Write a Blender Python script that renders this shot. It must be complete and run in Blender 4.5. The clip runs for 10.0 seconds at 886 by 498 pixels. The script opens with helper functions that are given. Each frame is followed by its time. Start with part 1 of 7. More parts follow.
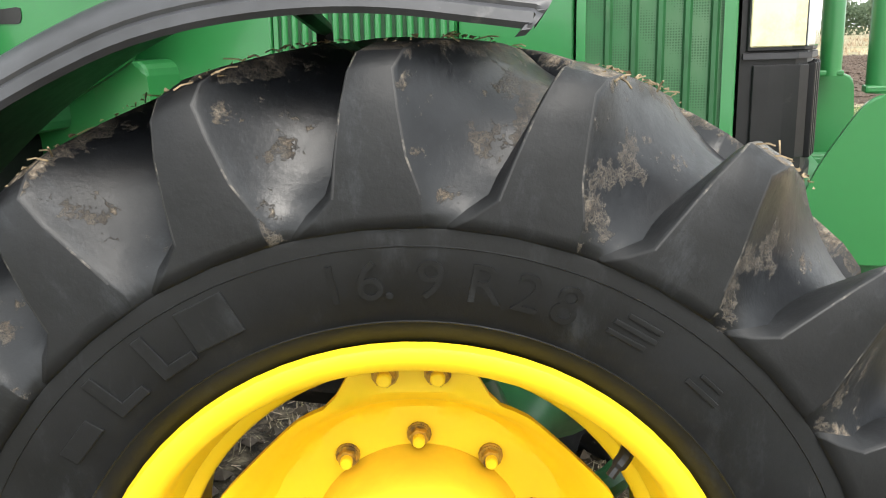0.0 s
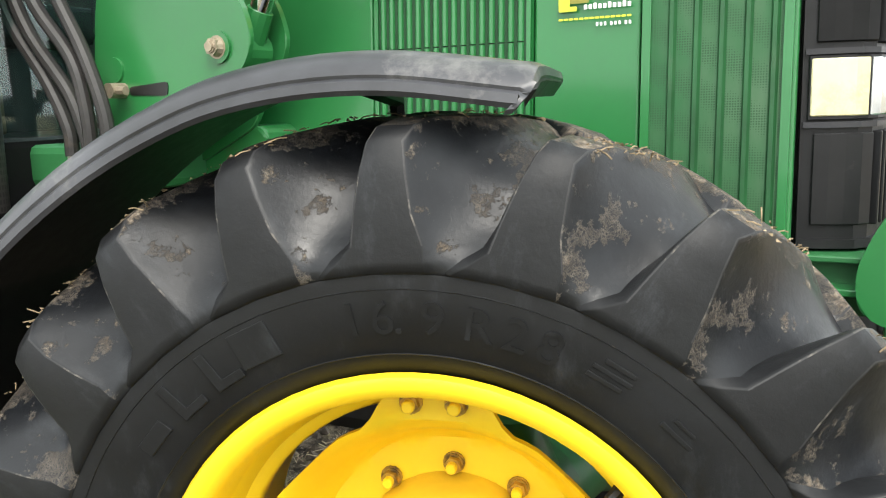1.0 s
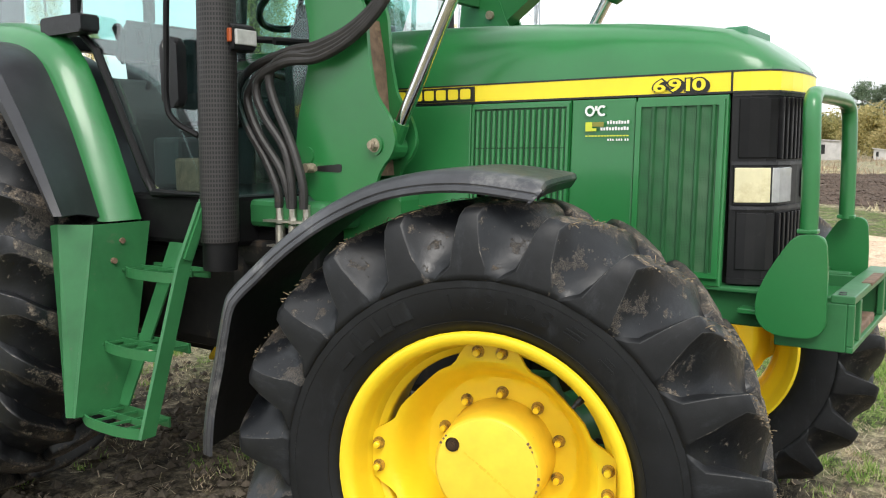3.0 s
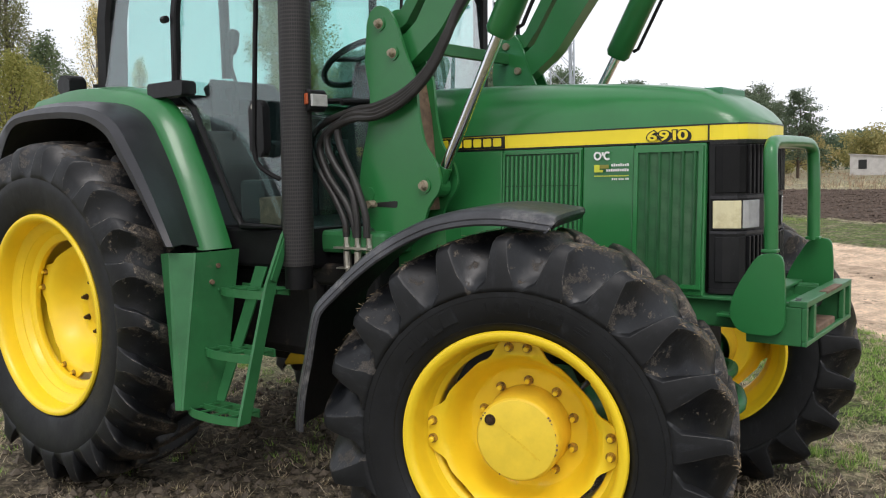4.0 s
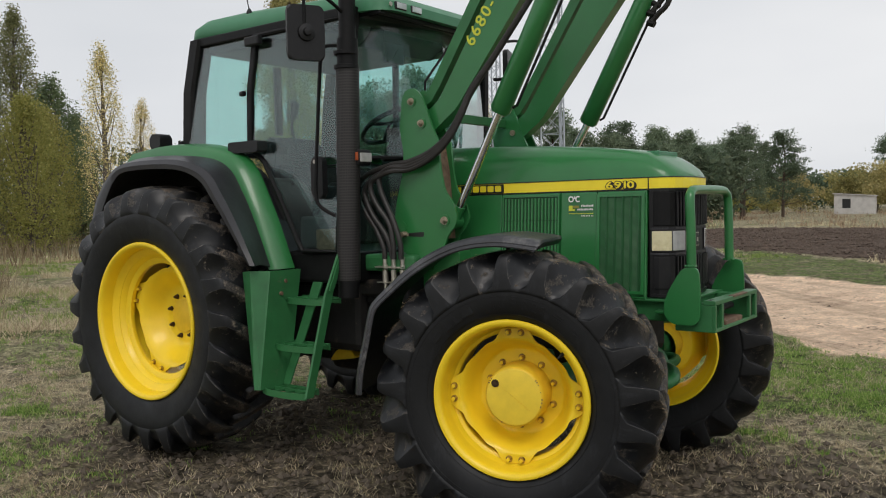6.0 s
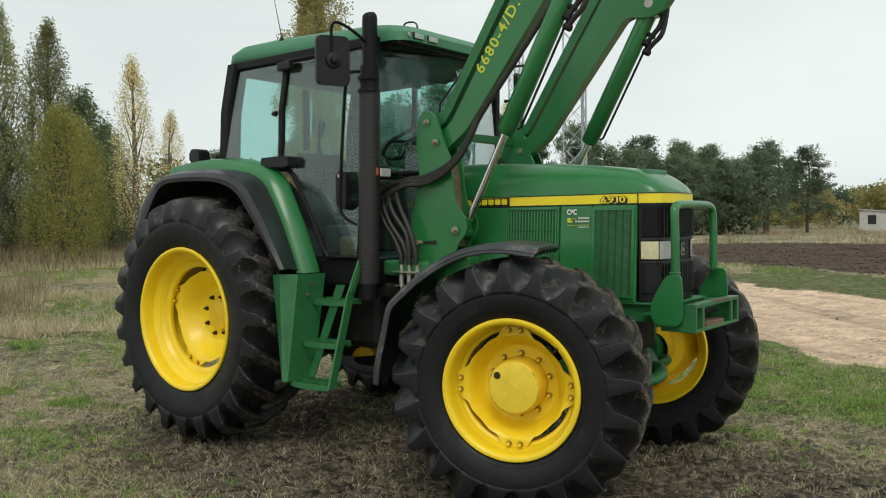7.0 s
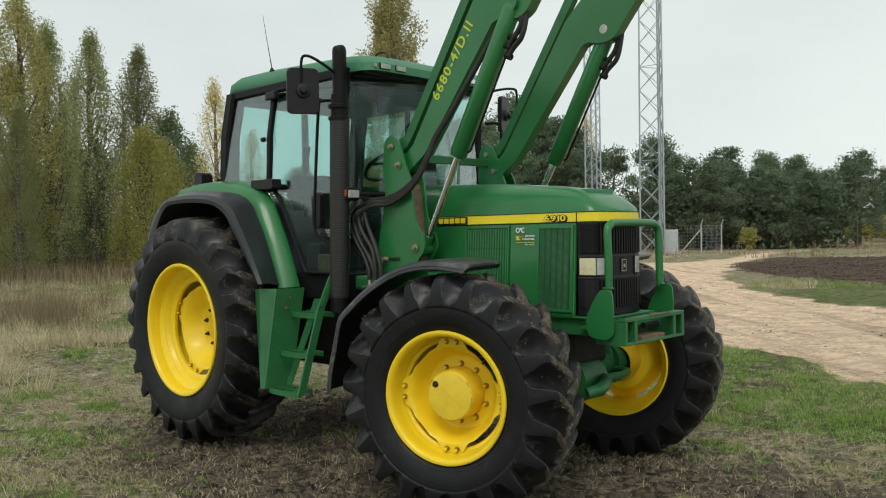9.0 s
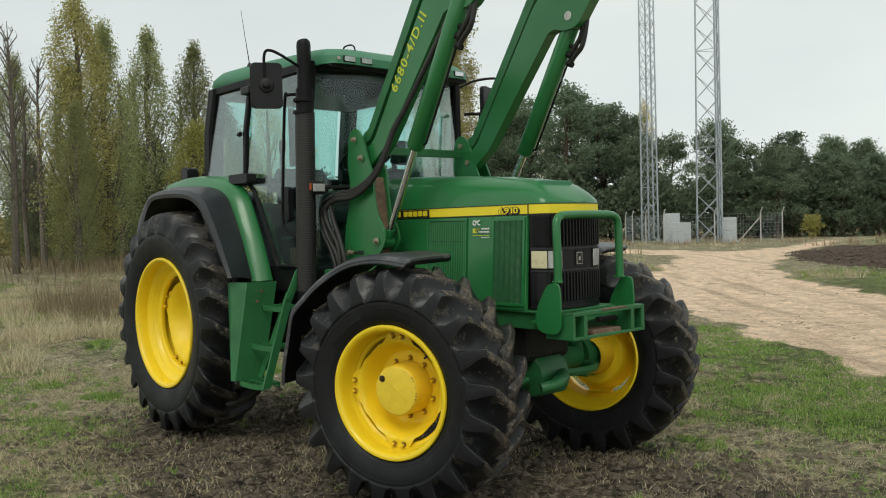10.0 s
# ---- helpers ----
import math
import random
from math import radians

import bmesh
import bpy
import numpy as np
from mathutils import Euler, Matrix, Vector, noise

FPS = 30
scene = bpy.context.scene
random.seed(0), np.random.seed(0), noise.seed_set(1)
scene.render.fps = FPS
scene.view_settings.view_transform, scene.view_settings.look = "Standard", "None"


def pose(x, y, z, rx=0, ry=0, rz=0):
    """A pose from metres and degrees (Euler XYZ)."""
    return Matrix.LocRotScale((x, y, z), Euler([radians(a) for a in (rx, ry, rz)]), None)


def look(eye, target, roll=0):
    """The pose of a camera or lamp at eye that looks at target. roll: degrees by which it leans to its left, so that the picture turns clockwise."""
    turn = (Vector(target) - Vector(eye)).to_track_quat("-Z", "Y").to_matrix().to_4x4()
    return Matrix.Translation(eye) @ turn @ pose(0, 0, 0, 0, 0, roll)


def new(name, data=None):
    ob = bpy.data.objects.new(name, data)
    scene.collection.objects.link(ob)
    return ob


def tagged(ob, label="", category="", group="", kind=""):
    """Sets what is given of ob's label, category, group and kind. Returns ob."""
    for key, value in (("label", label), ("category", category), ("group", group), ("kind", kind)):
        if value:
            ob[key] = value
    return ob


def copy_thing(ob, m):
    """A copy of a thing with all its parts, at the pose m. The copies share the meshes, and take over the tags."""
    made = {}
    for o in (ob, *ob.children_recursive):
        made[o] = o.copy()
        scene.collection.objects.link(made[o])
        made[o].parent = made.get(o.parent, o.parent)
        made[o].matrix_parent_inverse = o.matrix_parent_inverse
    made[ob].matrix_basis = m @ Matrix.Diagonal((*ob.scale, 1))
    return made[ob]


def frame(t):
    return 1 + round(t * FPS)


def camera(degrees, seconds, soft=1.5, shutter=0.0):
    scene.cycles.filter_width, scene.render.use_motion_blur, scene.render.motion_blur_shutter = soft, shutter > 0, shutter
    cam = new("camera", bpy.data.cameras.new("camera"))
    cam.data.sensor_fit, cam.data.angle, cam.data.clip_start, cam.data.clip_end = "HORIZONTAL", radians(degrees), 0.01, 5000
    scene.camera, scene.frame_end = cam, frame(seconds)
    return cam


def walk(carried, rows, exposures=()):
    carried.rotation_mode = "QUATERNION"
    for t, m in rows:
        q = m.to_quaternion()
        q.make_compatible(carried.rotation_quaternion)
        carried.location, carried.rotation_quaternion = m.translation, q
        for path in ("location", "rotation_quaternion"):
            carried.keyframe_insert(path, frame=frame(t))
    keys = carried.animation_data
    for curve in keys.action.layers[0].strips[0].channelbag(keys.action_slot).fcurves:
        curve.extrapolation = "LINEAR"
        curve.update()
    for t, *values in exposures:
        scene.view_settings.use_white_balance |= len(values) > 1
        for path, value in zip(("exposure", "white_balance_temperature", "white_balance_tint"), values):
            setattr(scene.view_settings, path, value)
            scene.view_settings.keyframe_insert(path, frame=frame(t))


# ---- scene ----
cam = camera(55.72, 10.0, 1.1)
PATH = [
    (0, (0.2774, -1.8161, 1.3223), (-0.2805, 0.0419, 0.8359), -1.77),
    (0.5, (0.3880, -1.8359, 1.3270), (-0.3350, -0.0199, 0.9033), -2.35),
    (1, (0.4935, -1.8783, 1.3387), (-0.4365, -0.1419, 0.9924), -1.88),
    (1.5, (0.6700, -2.0340, 1.3611), (-0.3783, -0.3699, 0.9976), -0.69),
    (2, (0.7986, -2.2248, 1.4036), (-0.2453, -0.5462, 1.0992), 0.13),
    (2.5, (0.9092, -2.4635, 1.4321), (-0.1647, -0.8026, 1.1350), -0.22),
    (2.7, (0.9709, -2.5539, 1.4417), (-0.1367, -0.9079, 1.1886), -0.39),
    (3.8, (1.3340, -3.1099, 1.5078), (0.1292, -1.5302, 1.2771), -0.58),
    (4, (1.4270, -3.2142, 1.5269), (0.2095, -1.6388, 1.3374), -1.44),
    (4.5, (1.6110, -3.4530, 1.5486), (0.4632, -1.8225, 1.3935), -1.89),
    (5, (1.7458, -3.7117, 1.5486), (0.6466, -2.0427, 1.4707), -1.13),
    (5.5, (1.8500, -4.0172, 1.5500), (0.7201, -2.3707, 1.4381), -1.33),
    (6, (2.0621, -4.2558, 1.5358), (0.8586, -2.6616, 1.4362), -1.32),
    (7.5, (2.6217, -4.6644, 1.5272), (1.3527, -3.1195, 1.4709), -1.00),
    (8, (2.8700, -4.6448, 1.5279), (1.5414, -3.1507, 1.4794), -1.83),
    (8.5, (3.0283, -4.5055, 1.5192), (1.6604, -3.0469, 1.4820), -1.36),
    (9, (3.2190, -4.3176, 1.5392), (1.8202, -2.8885, 1.5064), -1.00),
    (9.5, (3.4808, -4.1027, 1.5697), (2.0318, -2.7253, 1.5141), -1.27),
    (10, (3.6295, -3.8192, 1.5470), (2.1304, -2.4963, 1.4926), -1.45),
]
EXPOSURE = [(0.0, 1.84, 6650, 10), (1.0, 1.76, 6650, 9), (2.0, 1.58, 6600, 9), (2.7, 1.28, 6550, 10), (3.8, 0.60, 6450, 14), (4.5, 0.18, 6450, 18), (5.0, 0.0, 6450, 22), (5.5, -0.12, 6500, 19),
            (6.0, -0.03, 6600, 13), (7.5, 0.13, 6650, 3), (8.5, 0.08, 6650, 3), (10.0, 0.04, 6650, 3)]
walk(cam, [(t, look(eye, target, roll)) for t, eye, target, roll in PATH], EXPOSURE)

# ---- world and light: a bright overcast autumn day ----
world = bpy.data.worlds.new("overcast_sky")
scene.world = world
world.use_nodes = True
wn, wl = world.node_tree.nodes, world.node_tree.links
wn.clear()
w_out = wn.new("ShaderNodeOutputWorld")
w_bg = wn.new("ShaderNodeBackground")
w_sky = wn.new("ShaderNodeTexSky")
w_sky.sky_type = "NISHITA"
w_sky.sun_disc = False
w_sky.sun_elevation = radians(38)
w_sky.sun_rotation = radians(150)
w_hsv = wn.new("ShaderNodeHueSaturation")
w_hsv.inputs["Saturation"].default_value = 0.12
w_hsv.inputs["Value"].default_value = 0.08
w_co = wn.new("ShaderNodeTexCoord")
w_map = wn.new("ShaderNodeMapping")
w_map.inputs["Scale"].default_value = (1.2, 1.2, 4.0)
w_noise = wn.new("ShaderNodeTexNoise")
w_noise.inputs["Scale"].default_value = 1.1
w_noise.inputs["Detail"].default_value = 4.0
w_ramp = wn.new("ShaderNodeValToRGB")
w_ramp.color_ramp.elements[0].position, w_ramp.color_ramp.elements[0].color = 0.3, (0.66, 0.71, 0.75, 1)
w_ramp.color_ramp.elements[1].position, w_ramp.color_ramp.elements[1].color = 0.75, (0.88, 0.915, 0.925, 1)
w_mix = wn.new("ShaderNodeMix")
w_mix.data_type = "RGBA"
w_mix.inputs["Factor"].default_value = 0.85
wl.new(w_sky.outputs["Color"], w_hsv.inputs["Color"])
wl.new(w_co.outputs["Generated"], w_map.inputs["Vector"])
wl.new(w_map.outputs["Vector"], w_noise.inputs["Vector"])
wl.new(w_noise.outputs["Fac"], w_ramp.inputs["Fac"])
wl.new(w_hsv.outputs["Color"], w_mix.inputs["A"])
wl.new(w_ramp.outputs["Color"], w_mix.inputs["B"])
wl.new(w_mix.outputs["Result"], w_bg.inputs["Color"])
w_bg.inputs["Strength"].default_value = 1.04
wl.new(w_bg.outputs["Background"], w_out.inputs["Surface"])

sun_data = bpy.data.lights.new("sun", "SUN")
sun_data.energy, sun_data.angle, sun_data.color = 1.1, radians(25), (1.0, 0.96, 0.9)
sun = new("sun", sun_data)
sun.matrix_world = look((6, -8, 12), (0, 0, 0))


# ---- materials ----
def material(name):
    m = bpy.data.materials.new(name)
    m.use_nodes = True
    nodes, links = m.node_tree.nodes, m.node_tree.links
    return m, nodes, links, nodes["Principled BSDF"]


def add_noise(nodes, links, scale, detail=4.0, rough=0.6, coord="Object", stretch=None):
    co = nodes.new("ShaderNodeTexCoord")
    n = nodes.new("ShaderNodeTexNoise")
    n.inputs["Scale"].default_value, n.inputs["Detail"].default_value, n.inputs["Roughness"].default_value = scale, detail, rough
    if stretch:
        mp = nodes.new("ShaderNodeMapping")
        mp.inputs["Scale"].default_value = stretch
        links.new(co.outputs[coord], mp.inputs["Vector"])
        links.new(mp.outputs["Vector"], n.inputs["Vector"])
    else:
        links.new(co.outputs[coord], n.inputs["Vector"])
    return n.outputs["Fac"]


def ramp(nodes, links, fac, stops):
    r = nodes.new("ShaderNodeValToRGB")
    el = r.color_ramp.elements
    el[0].position, el[0].color = stops[0][0], (*stops[0][1], 1)
    el[1].position, el[1].color = stops[-1][0], (*stops[-1][1], 1)
    for p, c in stops[1:-1]:
        e = el.new(p)
        e.color = (*c, 1)
    links.new(fac, r.inputs["Fac"])
    return r.outputs["Color"]


def mix(nodes, links, fac, a, b):
    n = nodes.new("ShaderNodeMix")
    n.data_type = "RGBA"
    for sock, v in (("Factor", fac), ("A", a), ("B", b)):
        if isinstance(v, (tuple, list)):
            n.inputs[sock].default_value = (*v, 1)
        elif isinstance(v, (int, float)):
            n.inputs[sock].default_value = v
        else:
            links.new(v, n.inputs[sock])
    return n.outputs["Result"]


def math_node(nodes, links, op, a, b=0.0):
    n = nodes.new("ShaderNodeMath")
    n.operation = op
    for i, v in enumerate((a, b)):
        if isinstance(v, (int, float)):
            n.inputs[i].default_value = v
        else:
            links.new(v, n.inputs[i])
    return n.outputs[0]


def bump(nodes, links, bsdf, height, strength=0.3, distance=0.01):
    b = nodes.new("ShaderNodeBump")
    b.inputs["Strength"].default_value, b.inputs["Distance"].default_value = strength, distance
    links.new(height, b.inputs["Height"])
    links.new(b.outputs["Normal"], bsdf.inputs["Normal"])


def surface(name, base, rough=0.5, metal=0.0, vary=0.15, scale=9.0, grime=None, grime_at=0.62, grime_scale=5.0,
            bump_scale=0.0, bump_strength=0.2, bump_distance=0.003, coat=0.0, rough_vary=0.1, coord="Object", spec=0.5):
    """A surface with tone variation, an optional second colour in worn or dirty patches, fine relief."""
    m, nodes, links, b = material(name)
    n1 = add_noise(nodes, links, scale, 5.0, 0.6, coord)
    lo, hi = tuple(c * (1 - vary) for c in base), tuple(min(1.0, c * (1 + vary)) for c in base)
    col = ramp(nodes, links, n1, [(0.3, lo), (0.7, hi)])
    if grime:
        n2 = add_noise(nodes, links, grime_scale, 8.0, 0.68, coord)
        f = ramp(nodes, links, n2, [(grime_at, (0, 0, 0)), (grime_at + 0.12, (1, 1, 1))])
        col = mix(nodes, links, f, col, grime)
    links.new(col, b.inputs["Base Color"])
    n3 = add_noise(nodes, links, scale * 3.1, 6.0, 0.6, coord)
    r = nodes.new("ShaderNodeMapRange")
    r.inputs["To Min"].default_value, r.inputs["To Max"].default_value = max(0.02, rough - rough_vary), min(1, rough + rough_vary)
    links.new(n3, r.inputs["Value"])
    links.new(r.outputs["Result"], b.inputs["Roughness"])
    b.inputs["Metallic"].default_value = metal
    b.inputs["Specular IOR Level"].default_value = spec
    b.inputs["Coat Weight"].default_value = coat
    b.inputs["Coat Roughness"].default_value = 0.12
    if bump_scale:
        bump(nodes, links, b, add_noise(nodes, links, bump_scale, 6.0, 0.65, coord), bump_strength, bump_distance)
    return m


GREEN = surface("green_paint", (0.021, 0.162, 0.044), 0.33, vary=0.12, scale=3.0, grime=(0.05, 0.12, 0.05), grime_at=0.66,
                grime_scale=7.0, bump_scale=40, bump_strength=0.04, coat=0.25)
GREEN_DULL = surface("weathered_green_paint", (0.025, 0.142, 0.046), 0.45, vary=0.2, scale=6.0, grime=(0.09, 0.13, 0.07), grime_at=0.62,
                     grime_scale=11.0, bump_scale=60, bump_strength=0.08)
GREEN_ROOF = surface("faded_green_roof", (0.045, 0.19, 0.095), 0.5, vary=0.1, scale=3.0, bump_scale=50, bump_strength=0.05)
GREEN_SHADE = surface("shaded_green_recess", (0.006, 0.045, 0.013), 0.7, vary=0.3, scale=8.0)
GREEN_DARK = surface("dusty_green_mesh", (0.012, 0.085, 0.025), 0.55, vary=0.25, scale=8.0, grime=(0.04, 0.1, 0.045), grime_at=0.58, grime_scale=6.0)
YELLOW = surface("yellow_paint", (0.91, 0.645, 0.022), 0.38, vary=0.07, scale=4.0, grime=(0.68, 0.48, 0.03), grime_at=0.66,
                 grime_scale=6.0, bump_scale=50, bump_strength=0.04, coat=0.15)
YELLOW_WORN = surface("chipped_yellow_paint", (0.8, 0.54, 0.03), 0.5, vary=0.12, scale=9.0, grime=(0.22, 0.13, 0.03), grime_at=0.68,
                      grime_scale=16.0, bump_scale=60, bump_strength=0.1)
YELLOW_TAPE = surface("yellow_stripe", (0.9, 0.72, 0.03), 0.4, vary=0.05, scale=6.0)
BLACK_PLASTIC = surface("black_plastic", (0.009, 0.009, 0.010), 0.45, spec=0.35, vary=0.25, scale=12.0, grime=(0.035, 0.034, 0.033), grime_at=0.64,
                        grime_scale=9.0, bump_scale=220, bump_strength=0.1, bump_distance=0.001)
GREY_PLASTIC = surface("faded_black_plastic", (0.022, 0.022, 0.026), 0.42, vary=0.25, scale=5.0, grime=(0.06, 0.058, 0.056), grime_at=0.64,
                       grime_scale=6.0, bump_scale=150, bump_strength=0.12, bump_distance=0.001)
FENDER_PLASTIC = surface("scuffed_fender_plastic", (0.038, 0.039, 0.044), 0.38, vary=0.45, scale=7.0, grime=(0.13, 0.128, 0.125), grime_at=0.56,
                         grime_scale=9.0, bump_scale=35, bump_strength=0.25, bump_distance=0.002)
BLACK_PAINT = surface("black_metal", (0.006, 0.006, 0.0065), 0.5, spec=0.22, vary=0.3, scale=14.0, grime=(0.03, 0.022, 0.018), grime_at=0.66, grime_scale=12.0)
DARK = surface("oily_dark_metal", (0.008, 0.0075, 0.007), 0.6, spec=0.3, vary=0.4, scale=9.0, grime=(0.06, 0.045, 0.032), grime_at=0.58, grime_scale=9.0)
CHROME = surface("chrome_rod", (0.75, 0.76, 0.78), 0.12, metal=1.0, vary=0.05, rough_vary=0.04)
STEEL = surface("zinc_steel", (0.55, 0.52, 0.46), 0.35, metal=0.9, vary=0.2, scale=30.0, grime=(0.2, 0.12, 0.06), grime_at=0.6, grime_scale=40.0)
PIN_STEEL = surface("weathered_steel_pin", (0.36, 0.30, 0.22), 0.5, metal=0.5, vary=0.3, scale=40.0, grime=(0.16, 0.10, 0.06), grime_at=0.55, grime_scale=40.0)
RUST = surface("rusty_steel", (0.16, 0.1, 0.065), 0.75, vary=0.35, scale=30.0, grime=(0.3, 0.2, 0.12), grime_at=0.6, grime_scale=20.0)
HOSE = surface("hose_rubber", (0.026, 0.024, 0.023), 0.5, spec=0.4, vary=0.3, scale=20.0, grime=(0.05, 0.042, 0.034), grime_at=0.6, grime_scale=14.0)
SEAT = surface("seat_fabric", (0.018, 0.019, 0.022), 0.85, vary=0.2, scale=20.0, bump_scale=200, bump_strength=0.3)
GREY_TRIM = surface("grey_cab_trim", (0.04, 0.041, 0.042), 0.7, vary=0.1, scale=10.0)
LENS_GREY = surface("clear_lamp_lens", (0.42, 0.42, 0.40), 0.25, vary=0.15, scale=30.0)
AMBER = surface("amber_lens", (0.36, 0.075, 0.02), 0.3, vary=0.1)
LENS_CREAM = surface("yellowed_lamp_lens", (0.72, 0.66, 0.42), 0.25, vary=0.1, scale=12.0, grime=(0.55, 0.48, 0.28), grime_at=0.55, coat=0.5)
LENS_CLEAR = surface("clear_lamp_lens", (0.72, 0.75, 0.77), 0.12, metal=0.5, vary=0.15, scale=25.0, coat=0.8)
WHITE = surface("white_print", (0.8, 0.8, 0.78), 0.5, vary=0.04)
OLIVE_PRINT = surface("olive_print", (0.25, 0.24, 0.04), 0.5, vary=0.04)
LIME = surface("lime_print", (0.6, 0.65, 0.05), 0.5, vary=0.04)
BLACK_PRINT = surface("black_print", (0.012, 0.012, 0.012), 0.4, vary=0.1)


def rubber(name, mud_at, crown, tone=1.0, gloss=0.3):
    """Black tyre rubber, dusty and scuffed; dried mud in patches, most of it towards the crown's radius."""
    m, nodes, links, b = material(name)
    co, inf = nodes.new("ShaderNodeTexCoord"), nodes.new("ShaderNodeObjectInfo")
    shift = nodes.new("ShaderNodeVectorMath")
    shift.operation = "ADD"
    links.new(co.outputs["Object"], shift.inputs[0])
    links.new(math_node(nodes, links, "MULTIPLY", inf.outputs["Random"], 30.0), shift.inputs[1])

    def noise_at(scale, detail, rough, stretch=None):
        n = nodes.new("ShaderNodeTexNoise")
        n.inputs["Scale"].default_value, n.inputs["Detail"].default_value, n.inputs["Roughness"].default_value = scale, detail, rough
        v = shift.outputs[0]
        if stretch:
            mp = nodes.new("ShaderNodeMapping")
            mp.inputs["Scale"].default_value = stretch
            links.new(v, mp.inputs["Vector"])
            v = mp.outputs[0]
        links.new(v, n.inputs["Vector"])
        return n.outputs["Fac"]

    flat = nodes.new("ShaderNodeVectorMath")
    flat.operation = "MULTIPLY"
    flat.inputs[1].default_value = (1, 0, 1)
    links.new(co.outputs["Object"], flat.inputs[0])
    length = nodes.new("ShaderNodeVectorMath")
    length.operation = "LENGTH"
    links.new(flat.outputs[0], length.inputs[0])
    rise = nodes.new("ShaderNodeMapRange")
    rise.inputs["From Min"].default_value, rise.inputs["From Max"].default_value = crown - 0.035, crown
    rise.inputs["To Min"].default_value, rise.inputs["To Max"].default_value = 0.0, 0.16
    links.new(length.outputs["Value"], rise.inputs["Value"])
    base = ramp(nodes, links, noise_at(5.0, 9.0, 0.68), [(0.30, (0.0095 * tone, 0.0108 * tone, 0.0132 * tone)), (0.5, (0.021 * tone, 0.0236 * tone, 0.0285 * tone)), (0.72, (0.043 * tone, 0.048 * tone, 0.056 * tone))])
    patch = math_node(nodes, links, "ADD", noise_at(9.5, 10.0, 0.68), rise.outputs["Result"])
    inside = ramp(nodes, links, patch, [(mud_at, (0, 0, 0)), (mud_at + 0.012, (1, 1, 1))])
    rim = ramp(nodes, links, patch, [(mud_at - 0.006, (0, 0, 0)), (mud_at + 0.002, (0.8, 0.8, 0.8)), (mud_at + 0.010, (0.8, 0.8, 0.8)), (mud_at + 0.016, (0, 0, 0))])
    worm = ramp(nodes, links, noise_at(230.0, 4.0, 0.6), [(0.43, (0.1, 0.1, 0.1)), (0.48, (1, 1, 1)), (0.52, (1, 1, 1)), (0.57, (0.1, 0.1, 0.1))])
    grit = noise_at(140.0, 6.0, 0.75)
    caked = ramp(nodes, links, math_node(nodes, links, "ADD", noise_at(22.0, 8.0, 0.7), math_node(nodes, links, "MULTIPLY", rise.outputs["Result"], 1.0)), [(mud_at + 0.03, (0, 0, 0)), (mud_at + 0.10, (1, 1, 1))])
    caked = math_node(nodes, links, "MULTIPLY", caked, ramp(nodes, links, grit, [(0.38, (0.15, 0.15, 0.15)), (0.5, (1, 1, 1))]))
    fine = math_node(nodes, links, "MAXIMUM", math_node(nodes, links, "MULTIPLY", inside, worm), rim)
    fine = math_node(nodes, links, "MULTIPLY", fine, 0.42)
    f = math_node(nodes, links, "MAXIMUM", fine, caked)
    mudcol = ramp(nodes, links, noise_at(75.0, 6.0, 0.75), [(0.33, (0.045, 0.035, 0.026)), (0.5, (0.15, 0.12, 0.09)), (0.62, (0.26, 0.22, 0.17)), (0.75, (0.42, 0.36, 0.27))])
    streak = ramp(nodes, links, noise_at(11.0, 12.0, 0.8, (1.0, 1.0, 0.35)), [(0.54, (0, 0, 0)), (0.75, (0.32, 0.32, 0.32))])
    col = mix(nodes, links, streak, base, (0.085, 0.094, 0.108))
    scuff = ramp(nodes, links, noise_at(34.0, 10.0, 0.8, (1.0, 1.0, 0.2)), [(0.64, (0, 0, 0)), (0.74, (0.35, 0.35, 0.35))])
    col = mix(nodes, links, scuff, col, (0.2, 0.19, 0.18))
    col = mix(nodes, links, f, col, mudcol)
    links.new(col, b.inputs["Base Color"])
    links.new(mix(nodes, links, f, ramp(nodes, links, noise_at(6.0, 7.0, 0.65), [(0.32, (gloss, gloss, gloss)), (0.68, (gloss + 0.22, gloss + 0.22, gloss + 0.22))]), (0.92, 0.92, 0.92)), b.inputs["Roughness"])
    h = math_node(nodes, links, "ADD", math_node(nodes, links, "MULTIPLY", grit, 0.14), math_node(nodes, links, "MULTIPLY", f, 0.5))
    h = math_node(nodes, links, "ADD", h, math_node(nodes, links, "MULTIPLY", noise_at(24.0, 5.0, 0.6), 0.5))
    b.inputs["Specular IOR Level"].default_value = 0.4
    bump(nodes, links, b, h, 0.55, 0.004)
    return m


RUBBER = rubber("front_tyre_rubber", 0.70, 0.76, 0.21, 0.48)
# bars paler than the sidewall: polished and dusty, with sky sheen in the tone
RUBBER_LUG = rubber("front_tyre_lug_rubber", 0.575, 0.692, 0.36, 0.29)
RUBBER_REAR = rubber("rear_tyre_rubber", 0.70, 0.92, 0.27, 0.45)
RUBBER_LUG_REAR = rubber("rear_tyre_lug_rubber", 0.59, 0.866, 0.24, 0.30)
RUBBER_EDGE = surface("dusty_rubber_edge", (0.018, 0.018, 0.019), 0.55, vary=0.5, scale=30.0, grime=(0.17, 0.15, 0.125), grime_at=0.56, grime_scale=22.0, bump_scale=90, bump_strength=0.4)
NUT = surface("rusty_yellow_nut", (0.42, 0.25, 0.03), 0.5, metal=0.15, vary=0.45, scale=60.0, grime=(0.10, 0.06, 0.025), grime_at=0.5, grime_scale=45.0)
